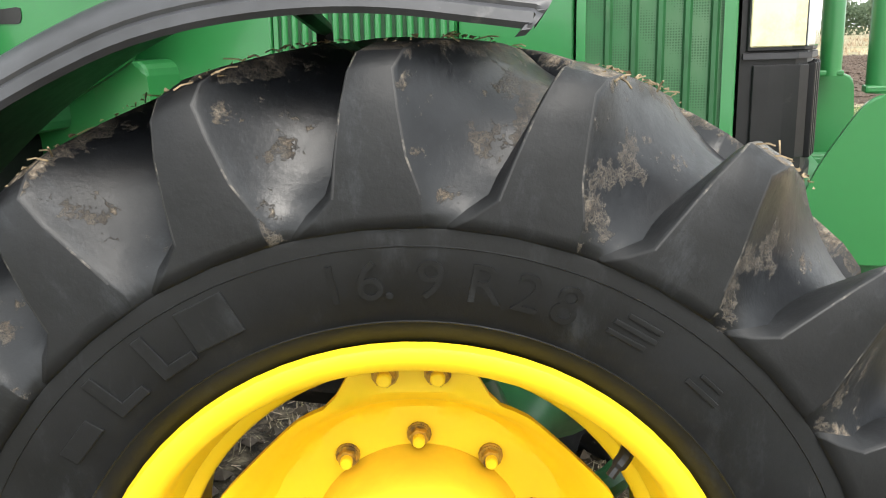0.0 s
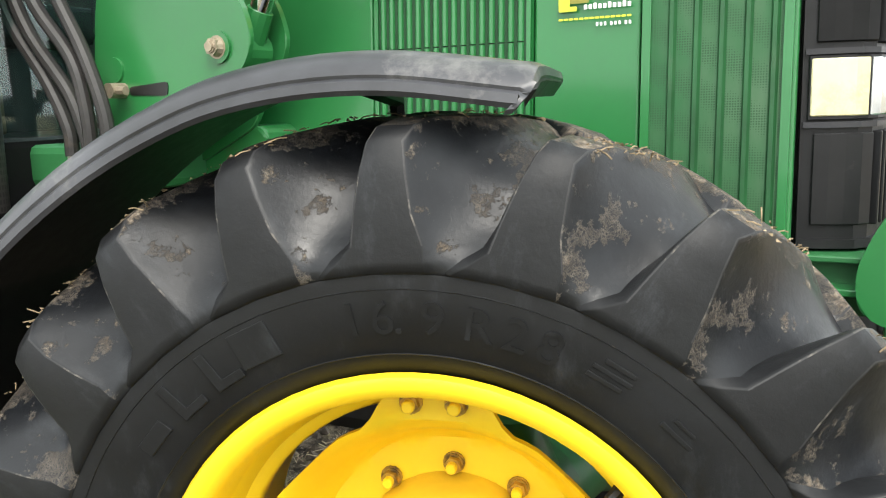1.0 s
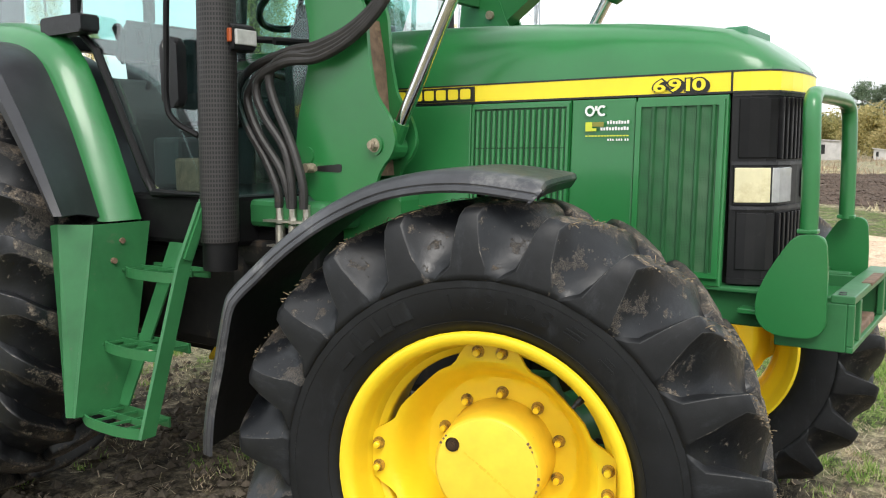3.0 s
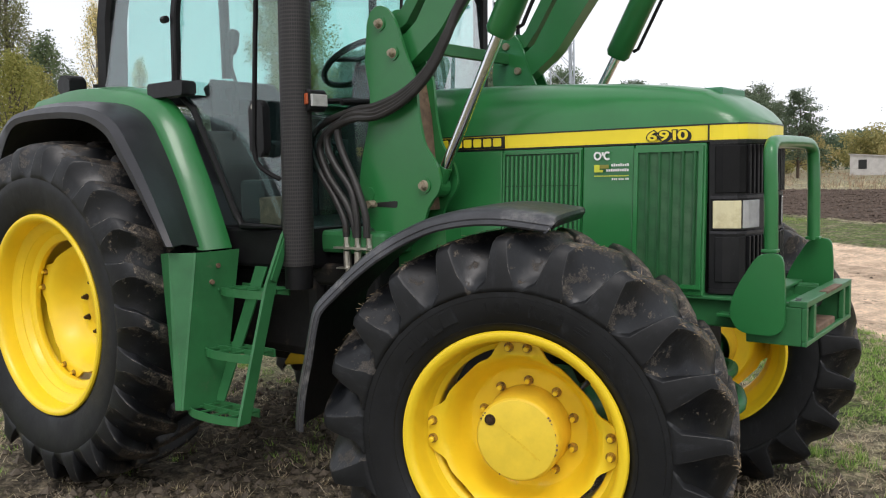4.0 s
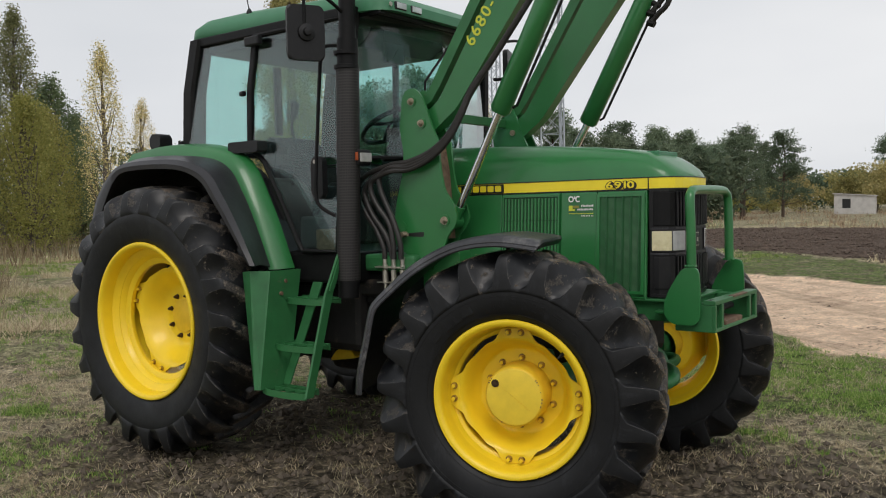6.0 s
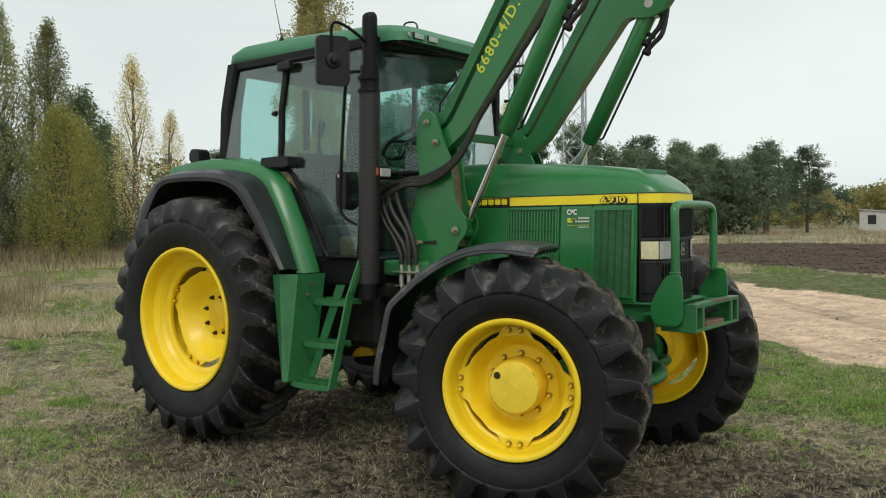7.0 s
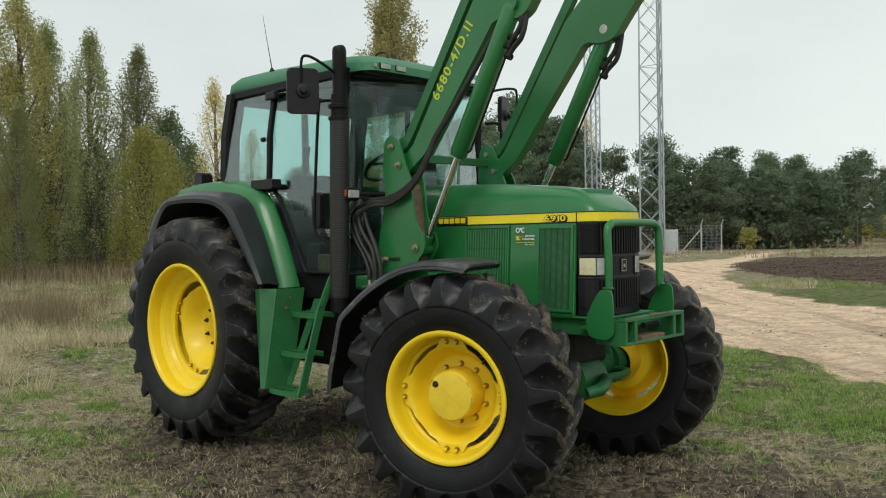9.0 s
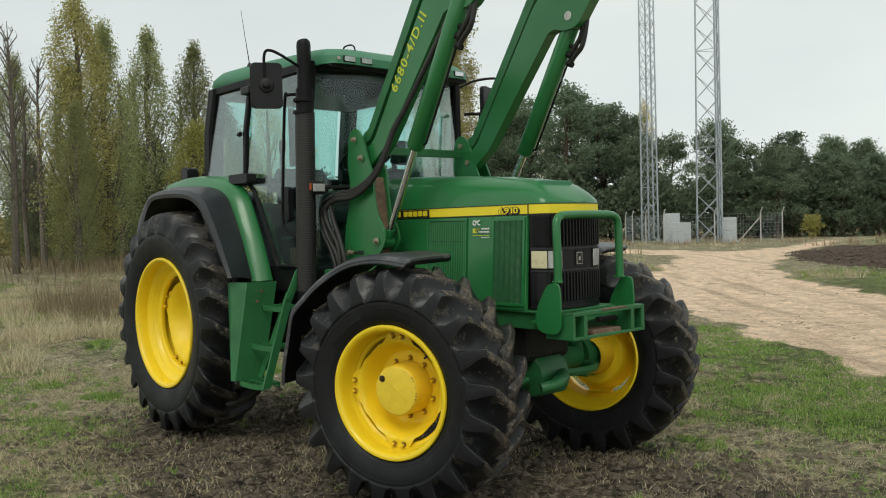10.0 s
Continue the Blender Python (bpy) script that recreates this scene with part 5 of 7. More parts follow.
part("hanging_cord", tube(spline([(-1.24, -0.42, 2.60), (-1.25, -0.40, 2.46), (-1.26, -0.34, 2.42), (-1.25, -0.28, 2.50)], 5), 0.005, 5), BLACK_PLASTIC, tractor)
part("inner_post", tube([(-2.70, 0.05, 2.60), (-2.70, 0.05, 2.1)], 0.03, 8), BLACK_PLASTIC, tractor)
part("tool_box", box(-1.62, -1.45, -0.66, -0.52, 1.29, 1.42, 0.012), RUST, tractor)
part("white_can", box(-1.78, -1.62, -0.64, -0.46, 1.30, 1.50, 0.02), GREY_TRIM, tractor, "pale plastic box on the cab floor")

# exhaust with its perforated guard
m, nodes, links, b = material("perforated_exhaust_guard")
co = nodes.new("ShaderNodeTexCoord")
br = nodes.new("ShaderNodeTexBrick")
mp = nodes.new("ShaderNodeMapping")
mp.inputs["Scale"].default_value = (1.0, 1.0, 1.0)
links.new(co.outputs["UV"], mp.inputs["Vector"])
links.new(mp.outputs["Vector"], br.inputs["Vector"])
br.offset = 0.0
br.inputs["Scale"].default_value = 1.0
br.inputs["Brick Width"].default_value, br.inputs["Row Height"].default_value, br.inputs["Mortar Size"].default_value = 1.0, 1.0, 0.2
br.inputs["Color1"].default_value = br.inputs["Color2"].default_value = (0.0015, 0.0015, 0.0015, 1)
br.inputs["Mortar"].default_value = (0.03, 0.0265, 0.026, 1)
links.new(br.outputs["Color"], b.inputs["Base Color"])
b.inputs["Roughness"].default_value = 0.55
GUARD = m
stack = part("exhaust_pipe", tube([(-1.275, -0.745, 1.03), (-1.265, -0.74, 1.40), (-1.245, -0.73, 2.50)], 0.060, 20), BLACK_PAINT, tractor, "black exhaust stack with a perforated guard", True)
bm = bmesh.new()
uv = bm.loops.layers.uv.new("UVMap")
rows = []
N = 28
for j in range(2):
    z = (1.13, 2.34)[j]
    cx, cy = (-1.272, -0.7435) if j == 0 else (-1.248, -0.7313)
    rows.append([bm.verts.new((cx + 0.0665 * math.cos(2 * math.pi * k / N), cy + 0.0665 * math.sin(2 * math.pi * k / N), z)) for k in range(N)])
for k in range(N):
    f = bm.faces.new((rows[0][k], rows[0][(k + 1) % N], rows[1][(k + 1) % N], rows[1][k]))
    f.smooth = True
    for l, (u, v) in zip(f.loops, ((k, 0), (k + 1, 0), (k + 1, 76), (k, 76))):
        l[uv].uv = (u * 1.5, v)
part("exhaust_guard", bm, GUARD, stack, "", True, 60)
for z in (2.34, 2.42):
    part("guard_clamp", lathe([(0.062, -0.012), (0.070, -0.010), (0.070, 0.010), (0.062, 0.012)], 24), BLACK_PAINT, stack).matrix_basis = pose(-1.267 + 0.019 * (z - 1.36), -0.741, z, 90, 0, 0)
part("exhaust_tip", tube([(-1.245, -0.73, 2.46), (-1.240, -0.732, 2.70), (-1.235, -0.735, 2.79), (-1.235, -0.736, 2.812), (-1.236, -0.737, 2.826), (-1.237, -0.738, 2.832)], [0.049, 0.048, 0.048, 0.045, 0.034, 0.012], 20), BLACK_PAINT, stack, "", True)

# grab rail, door handle, mirrors, indicator
part("grab_rail", tube(spline([(-1.30, -0.75, 2.47), (-1.36, -0.79, 2.465), (-1.39, -0.80, 2.42), (-1.45, -0.80, 1.82), (-1.46, -0.80, 1.62), (-1.43, -0.79, 1.55), (-1.36, -0.75, 1.50)], 6), 0.011, 8), BLACK_PAINT, tractor, "", True)
part("door_handle", prism(rounded([(-1.535, 1.60), (-1.44, 1.60), (-1.44, 1.85), (-1.535, 1.85)], 0.03), -0.765, -0.725, "y", 0.012), BLACK_PLASTIC, tractor)
part("handle_lock", tube([(-1.50, -0.77, 1.82), (-1.50, -0.725, 1.82)], 0.012, 10), STEEL, tractor)


def mirror(at, sy, turn):
    body = part("mirror", prism(rounded([(-0.105, -0.15), (0.105, -0.15), (0.105, 0.15), (-0.105, 0.15)], 0.03), -0.035, 0.0, "y", 0.012), BLACK_PLASTIC, tractor, "black square wing mirror")
    body.matrix_basis = Matrix.Translation(at) @ Matrix.Rotation(radians(turn), 4, "Z")
    part("mirror_ball", lathe([(0.05, -0.035), (0.046, -0.05), (0.025, -0.055), (0.02, -0.075), (0, -0.078)], 16, False), BLACK_PLASTIC, body)
    part("mirror_glass", box(-0.095, 0.095, 0.0, 0.003, -0.14, 0.14), CHROME, body)
    return body


mirror((-1.345, -0.965, 2.51), -1, 62)
mirror((-1.33, 1.06, 2.53), 1, 112)
part("mirror_arm", tube(spline([(-1.25, -0.68, 2.60), (-1.24, -0.85, 2.68), (-1.28, -0.95, 2.735), (-1.31, -0.99, 2.72), (-1.32, -0.99, 2.60), (-1.325, -0.985, 2.50)], 5), 0.010, 8), BLACK_PAINT, tractor, "", True)
part("mirror_arm", tube(spline([(-1.25, 0.66, 2.62), (-1.22, 0.85, 2.70), (-1.22, 1.08, 2.74), (-1.24, 1.15, 2.70), (-1.25, 1.14, 2.55), (-1.27, 1.08, 2.50)], 5), 0.010, 8), BLACK_PAINT, tractor, "", True)
part("left_grab_rail", tube(spline([(-1.2, 0.70, 2.42), (-1.14, 0.78, 2.42), (-1.12, 0.80, 2.36), (-1.10, 0.80, 1.75), (-1.15, 0.72, 1.65)], 5), 0.012, 8), BLACK_PAINT, tractor, "", True)
ind = part("indicator", prism(rounded([(-1.26, 1.785), (-1.17, 1.785), (-1.17, 1.875), (-1.26, 1.875)], 0.015), -0.74, -0.64, "y", 0.008), BLACK_PLASTIC, tractor, "black lamp housing on the cab corner")
part("side_light_lens", box(-1.172, -1.158, -0.735, -0.645, 1.803, 1.855, 0.004), LENS_GREY, ind, "clear side lamp lens")
part("indicator_lens", box(-1.228, -1.176, -0.748, -0.738, 1.812, 1.858, 0.004), AMBER, ind, "orange indicator lens")
part("indicator_bracket", tube([(-1.2, -0.66, 1.83), (-1.15, -0.55, 1.832), (-1.12, -0.40, 1.835)], 0.012, 8), BLACK_PAINT, tractor)

# ---- rear fenders ----
def sheet(profile, y0, y1, thick, lip=0.0):
    """A bent sheet: a profile in x, z swept across y, with thickness."""
    bm = bmesh.new()
    n = len(profile)
    nrm = []
    for i in range(n):
        a, c = Vector(profile[max(0, i - 1)]), Vector(profile[min(n - 1, i + 1)])
        t = (c - a).normalized()
        nrm.append(Vector((-t.y, t.x)))
    rows = []
    for y, d in ((y0, 0), (y1, 0), (y1, -thick), (y0, -thick)):
        rows.append([bm.verts.new((profile[i][0] + nrm[i].x * d, y, profile[i][1] + nrm[i].y * d)) for i in range(n)])
    for p, q in zip(rows, rows[1:] + rows[:1]):
        for i in range(n - 1):
            bm.faces.new((p[i], p[i + 1], q[i + 1], q[i]))
    bm.faces.new([r[0] for r in rows])
    bm.faces.new([r[-1] for r in rows][::-1])
    return bm


def loft(lines, steps=4):
    """A sheet through lines given as (y, [(x, z), ...]), each smoothed."""
    bm = bmesh.new()
    rows = [[bm.verts.new((p.x, y, p.y)) for p in spline([Vector((q[0], q[1], 0)) for q in pts], steps)] for y, pts in lines]
    for p, q in zip(rows, rows[1:]):
        for i in range(len(p) - 1):
            bm.faces.new((p[i], p[i + 1], q[i + 1], q[i]))
    bmesh.ops.recalc_face_normals(bm, faces=bm.faces[:])
    bmesh.ops.solidify(bm, geom=bm.faces[:], thickness=0.010)
    return bm


ARCH = [(-3.24, 1.500), (-3.18, 1.610), (-3.03, 1.780), (-2.84, 1.820), (-2.40, 1.808), (-2.16, 1.738), (-2.03, 1.608), (-1.89, 1.44), (-1.722, 1.225)]
CREASE = [(-3.37, 1.50), (-3.28, 1.67), (-3.08, 1.835), (-2.84, 1.876), (-2.38, 1.866), (-2.10, 1.79), (-1.955, 1.64), (-1.82, 1.45), (-1.685, 1.225)]
BOUND = [(-3.52, 1.58), (-3.42, 1.74), (-3.22, 1.86), (-2.93, 1.915), (-2.45, 1.898), (-2.18, 1.825), (-2.04, 1.66), (-1.93, 1.46), (-1.81, 1.20)]
SHELL_LOW = [(-3.30, 1.84), (-2.93, 1.895), (-2.48, 1.88), (-2.20, 1.81), (-2.06, 1.66), (-1.94, 1.43), (-1.813, 1.185)]
SHELL_MID = [(-3.23, 1.955), (-2.80, 1.990), (-2.40, 1.950), (-2.13, 1.85), (-1.97, 1.62), (-1.86, 1.39), (-1.765, 1.185)]
SHELL_TOP = [(-3.15, 1.985), (-2.75, 2.000), (-2.34, 1.965), (-2.07, 1.85), (-1.90, 1.58), (-1.795, 1.36), (-1.722, 1.19)]
for sy in (-1, 1):
    fender = part("rear_fender", loft([(sy * 1.10, ARCH), (sy * 1.105, [(0.5 * (a[0] + b[0]), 0.5 * (a[1] + b[1])) for a, b in zip(ARCH, CREASE)]), (sy * 1.085, CREASE), (sy * 0.98, [(0.45 * a[0] + 0.55 * b[0], 0.45 * a[1] + 0.55 * b[1] + 0.012) for a, b in zip(CREASE, BOUND)]), (sy * 0.85, BOUND), (sy * 0.58, [(x, z - 0.02) for x, z in BOUND])]),
                  GREY_PLASTIC, tractor, "faded black rear fender extension", True, 32)
    part("fender_shell", loft([(sy * 0.868, SHELL_LOW), (sy * 0.862, [(0.4 * a[0] + 0.6 * b[0], 0.4 * a[1] + 0.6 * b[1]) for a, b in zip(SHELL_LOW, SHELL_MID)]), (sy * 0.842, SHELL_MID), (sy * 0.77, SHELL_TOP), (sy * 0.742, SHELL_TOP), (sy * 0.738, [(x - 0.03, z - 0.03) for x, z in SHELL_TOP])]), GREEN, fender, "green rear fender shell", True, 40)
    bm = prism([(x - 0.02, z - 0.03) for x, z in BOUND] + [(-2.0, 1.0), (-3.3, 1.0)], sy * 0.57, sy * 0.60)
    part("inner_fender", bm, DARK, fender)
part("fender_work_light", prism(rounded([(-3.08, 1.975), (-2.96, 1.975), (-2.96, 2.085), (-3.08, 2.085)], 0.03), -0.80, -0.70, "y", 0.015), BLACK_PLASTIC, tractor, "black work lamp on the fender")
part("fender_socket", tube([(-2.86, -0.70, 1.97), (-2.86, -0.70, 2.03)], 0.02, 8), BLACK_PLASTIC, tractor)
part("window_hinge", prism(rounded([(-2.24, 1.905), (-1.96, 1.905), (-1.96, 1.975), (-2.24, 1.975)], 0.012), -0.80, -0.72, "y", 0.01), BLACK_PLASTIC, tractor)
part("window_latch", tube([(-2.16, -0.745, 2.28), (-2.13, -0.745, 2.28)], 0.018, 8), BLACK_PLASTIC, tractor)
part("hinge_cover", box(-2.12, -1.99, -0.745, -0.70, 2.57, 2.63, 0.01), BLACK_PLASTIC, tractor)

# ---- steps ----
bm = bmesh.new()
P = {k: bm.verts.new(v) for k, v in dict(a=(-1.86, -1.02, 1.18), b=(-1.76, -1.05, 1.19), c=(-1.70, -0.96, 1.185), d=(-1.68, -0.74, 1.185), e=(-1.69, -1.105, 0.51), f=(-1.665, -1.09, 0.51), g=(-1.66, -0.88, 0.51), h=(-1.75, -1.06, 0.53)).items()}
for q in ("abeh", "bcfe", "cdgf"):
    bm.faces.new([P[k] for k in q])
bm.normal_update()
bmesh.ops.solidify(bm, geom=bm.faces[:], thickness=0.008)
ladder = part("step_panel", bm, GREEN_DULL, tractor, "green side panel of the cab steps with rubbed edges")
part("panel_edge", tube([(-1.76, -1.05, 1.185), (-1.69, -1.105, 0.515)], 0.008, 6), GREEN_DULL, ladder)
part("panel_edge", tube([(-1.70, -0.962, 1.18), (-1.666, -1.095, 0.51)], 0.010, 6), GREEN_DULL, ladder)
for x, y, z in ((-1.69, -0.86, 1.12), (-1.685, -0.90, 1.05)):
    part("panel_bolt", tube([(x, y, z), (x + 0.018, y, z)], 0.011, 8), RUST, ladder)
rail = bmesh.new()
rows = []
for (x, y, z) in ((-1.30, -0.78, 1.27), (-1.315, -0.87, 1.06), (-1.30, -1.06, 0.50)):
    rows.append([rail.verts.new((x + a, y + c, z)) for a, c in ((-0.008, -0.028), (0.008, -0.028), (0.008, 0.028), (-0.008, 0.028))])
for p, q in zip(rows, rows[1:]):
    for i in range(4):
        rail.faces.new((p[i], p[(i + 1) % 4], q[(i + 1) % 4], q[i]))
rail.faces.new(rows[0][::-1])
rail.faces.new(rows[-1])
part("step_rail", rail, GREEN_DULL, tractor, "green upright bar beside the steps")
part("rail_sleeve", tube([(-1.30, -0.78, 1.275), (-1.313, -0.865, 1.075)], 0.021, 4), GREEN_DULL, tractor)
for z, y in ((1.005, -0.865), (0.745, -0.965), (0.50, -1.065)):
    bm = bmesh.new()
    curve = spline([(-1.70, y + 0.02, z), (-1.62, y - 0.012, z), (-1.5, y - 0.02, z), (-1.41, y - 0.012, z), (-1.335, y + 0.01, z)], 4)
    for a, c in zip(curve, curve[1:]):
        lo = [bm.verts.new((p.x, p.y, p.z + dz)) for p, dz in ((a, -0.018), (c, -0.018), (c, 0.018), (a, 0.018))]
        hi = [bm.verts.new((v.co.x, v.co.y + 0.008, v.co.z)) for v in lo]
        bm.faces.new(lo)
        bm.faces.new(hi[::-1])
        for i in range(4):
            bm.faces.new((lo[i], lo[(i + 1) % 4], hi[(i + 1) % 4], hi[i]))
    add_box(bm, -1.69, -1.37, y + 0.145, y + 0.153, z - 0.018, z + 0.018)
    step = part("step", bm, GREEN_DULL, tractor, "green grated cab step")
    for k in range(4):
        x = -1.67 + k * 0.085
        part("step_bar", tube([(x, y - 0.005, z + 0.008), (x + 0.035, y + 0.15, z + 0.008)], 0.006, 4), GREEN_DULL, step)
    part("step_bar", box(-1.69, -1.37, y + 0.07, y + 0.078, z - 0.004, z + 0.018), GREEN_DULL, step)
bm = prism([(-1.60, 1.12), (-1.52, 1.12), (-1.60, 0.52), (-1.66, 0.52)], -0.86, -0.85)
for v in bm.verts:
    v.co.y = -0.70 - 0.22 * (1.12 - v.co.z) / 0.6 + (0.004 if v.co.y > -0.855 else -0.004)
part("step_stay", bm, GREEN_DULL, tractor)
part("loader_lever_cover", box(-1.45, -1.30, -0.70, -0.66, 1.12, 1.17, 0.01), BLACK_PLASTIC, tractor)

# ---- front fender, black plastic, turning with the wheel ----
EDGE = [(-91, 0.743), (-84, 0.738), (-73, 0.735), (-66, 0.748), (-59.5, 0.768), (-56.5, 0.766), (-50, 0.749), (-39, 0.735), (-27, 0.727), (-19, 0.724), (-10, 0.715), (-2, 0.707), (5, 0.700), (9, 0.699), (11, 0.700), (11.9, 0.700), (12.3, 0.700), (11.5, 0.700)]
SECTION = [(0.0, -0.215), (0.006, -0.2195), (0.016, -0.217), (0.0195, -0.2115), (0.0235, -0.2125), (0.034, -0.206), (0.046, -0.191), (0.053, -0.165), (0.056, -0.08), (0.057, 0.05), (0.057, 0.245),
           (0.051, 0.245), (0.050, -0.08), (0.046, -0.16), (0.038, -0.187), (0.026, -0.200), (0.004, -0.209)]
EDGE = [(p.x, p.y) for p in spline([(d, r, 0) for d, r in EDGE[:15]], 4)] + EDGE[15:]
bm = bmesh.new()
rows = []
for k, (deg, r) in enumerate(EDGE):
    row = []
    for dr, y in SECTION:
        curl = (0, 0.003, 0.013, 0.036)[max(0, k - len(EDGE) + 4)] * (1 if y > -0.195 else 0.15)
        cut = -0.02 * min(1, max(0, k - len(EDGE) + 4)) * max(0, 0.03 - dr) / 0.03
        a = radians(deg)
        row.append(bm.verts.new(((r + dr - curl) * math.sin(a) + cut, y, (r + dr - curl) * math.cos(a))))
    rows.append(row)
n = len(SECTION)
# inner faces take the darker plastic: the shade under the guard, set by material
for p, q in zip(rows, rows[1:]):
    for i in range(n):
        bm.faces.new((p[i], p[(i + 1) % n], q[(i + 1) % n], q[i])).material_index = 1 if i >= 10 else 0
bm.faces.new(rows[0][::-1])
bm.faces.new(rows[-1])
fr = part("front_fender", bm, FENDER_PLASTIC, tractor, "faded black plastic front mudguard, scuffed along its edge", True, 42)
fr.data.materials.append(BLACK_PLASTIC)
fr.matrix_basis = Matrix.Translation((-0.059, -0.852, 0.641)) @ yaw
part("fender_bolt", tube([(0.03, -0.05, 0.738), (0.03, -0.05, 0.747)], [0.013, 0.010], 10), RUST, fr)
part("fender_stay", tube([(-0.12, 0.28, 0.42), (-0.12, 0.25, 0.70), (-0.12, 0.0, 0.728)], 0.014, 6), BLACK_PAINT, fr)
fl = copy_thing(fr, Matrix.Translation((-0.060, 0.835, 0.640)) @ yaw)

# ---- front loader on its brackets ----
loader = thing("front_loader", "green front loader with raised arms, chrome cylinder rods and black hoses", "front loader")
PLATE = [(-1.02, 2.06), (-1.01, 2.17), (-0.96, 2.215), (-0.90, 2.20), (-0.855, 2.14), (-0.80, 1.99), (-0.755, 1.90), (-0.745, 1.75), (-0.72, 1.63), (-0.655, 1.545),
         (-0.635, 1.47), (-0.66, 1.42), (-0.70, 1.39), (-0.735, 1.30), (-0.91, 1.215), (-1.085, 1.325), (-1.095, 1.40), (-1.07, 1.56), (-1.02, 1.72), (-1.005, 1.85), (-1.03, 1.98)]
for sy in (-1, 1):
    a, c = sorted((sy * 0.530, sy * 0.545))
    mast = part("mast", prism(rounded(PLATE, 0.03, 3), a, c, "y", 0.003), GREEN, loader, "green loader mast plate")
    a, c = sorted((sy * 0.415, sy * 0.430))
    part("inner_plate", prism(rounded(PLATE, 0.03, 3), a, c, "y", 0.003), GREEN, mast)
    a, c = sorted((sy * 0.43, sy * 0.53))
    part("mast_web", prism([(-1.05, 1.36), (-1.02, 1.36), (-1.00, 1.70), (-0.985, 1.9), (-1.0, 2.02), (-1.02, 1.98), (-1.0, 1.85), (-1.03, 1.70)], a, c), GREEN, mast)
    part("mast_web", prism([(-0.76, 1.36), (-0.735, 1.36), (-0.765, 1.74), (-0.79, 1.88), (-0.81, 1.88), (-0.785, 1.72)], a, c), RUST, mast)
    a, c = sorted((sy * 0.24, sy * 0.42))
    part("mast_foot", prism(rounded([(-1.05, 1.06), (-0.70, 1.06), (-0.72, 1.30), (-1.03, 1.30)], 0.03), a, c, "y", 0.01), GREEN, mast)
    part("mast_brace", prism([(-1.0, 0.80), (-0.55, 0.84), (-0.55, 1.00), (-1.0, 1.10)], sy * 0.25, sy * 0.29), GREEN_DULL, mast)
    for x, z, r in ((-0.938, 2.135, 0.020), (-0.87, 2.008, 0.020), (-0.722, 1.462, 0.022)):
        bm = tube([(x, sy * 0.40, z), (x, sy * 0.553, z), (x, sy * 0.572, z)], [r * 0.9, r * 0.9, r * 0.55], 12)
        hexnut(bm, (x, sy * 0.546, z), (0, sy, 0), r * 0.8, 0.03)
        part("pivot_pin", bm, PIN_STEEL, mast)
        part("pin_boss", tube([(x, sy * 0.545, z), (x, sy * 0.551, z)], r * 1.5, 16), GREEN, mast)
    part("lock_slot", prism(rounded([(-0.985, 1.374), (-0.872, 1.370), (-0.868, 1.400), (-0.985, 1.392)], 0.010, 2), sy * 0.5455, sy * 0.547), BLACK_PRINT, mast)
    bm = tube([(-1.005, sy * 0.545, 1.385), (-1.005, sy * 0.588, 1.385)], 0.017, 12)
    add_tube(bm, [(-1.005, sy * 0.575, 1.385), (-0.965, sy * 0.575, 1.384)], 0.010, 8)
    part("lock_pin", bm, PIN_STEEL, mast, "worn steel locking pin")
    part("lug_disc", tube([(-1.025, sy * 0.545, 1.43), (-1.025, sy * 0.551, 1.43)], 0.028, 14), GREEN, mast)

    # boom: a long plate box with a bend at its knee
    boom = [(-0.93, 2.02), (-0.90, 1.955), (-0.83, 1.955), (-0.66, 2.075), (-0.05, 2.83), (0.06, 2.795), (0.17, 2.80), (0.27, 2.93), (0.38, 3.06), (0.62, 3.08), (1.75, 2.86), (1.80, 2.98), (0.70, 3.26), (0.28, 3.33), (0.04, 3.22), (-0.208, 2.99), (-0.686, 2.27), (-0.80, 2.10), (-0.90, 2.07)]
    a, c = sorted((sy * 0.42, sy * 0.502))
    arm = part("boom_arm", prism(rounded(boom, 0.04, 3), a, c, "y", 0.006), GREEN, loader, "green loader boom arm")
    a, c = sorted((sy * 0.445, sy * 0.498))
    link = [(-0.945, 2.13), (-0.895, 2.10), (-0.835, 2.13), (-0.775, 2.205), (-0.375, 2.805), (-0.13, 3.17), (-0.19, 3.21), (-0.452, 2.805), (-0.84, 2.205), (-0.90, 2.16)]
    part("level_rod", prism(link, a, c, "y", 0.004), GREEN_DULL, arm, "green levelling rod above the boom")
    # lift cylinder
    o = 0.02 if sy > 0 else 0.0
    p0, p1, p2 = Vector((-0.705, sy * 0.48, 1.455)), Vector((-0.39 + o, sy * 0.485, 2.03)), Vector((0.082 + o, sy * 0.485, 2.885))
    cyl = part("lift_cylinder", tube([p1 - (p2 - p1).normalized() * 0.0, p1 + (p2 - p1) * 0.02, p1 + (p2 - p1) * 0.97, p2], [0.044, 0.0565, 0.0565, 0.04], 22), GREEN, loader, "green hydraulic lift cylinder", True, 40)
    part("cylinder_rod", tube([p0, p1 + (p2 - p1) * 0.03], 0.0225, 16), CHROME, cyl, "polished chrome cylinder rod", True)
    part("rod_eye", tube([p0 + Vector((0, -0.035, 0)), p0 + Vector((0, 0.035, 0))], 0.042, 16), GREEN, cyl)
    part("rod_end", tube([p0, p0 + (p1 - p0) * 0.14], [0.034, 0.028], 12), GREEN, cyl)
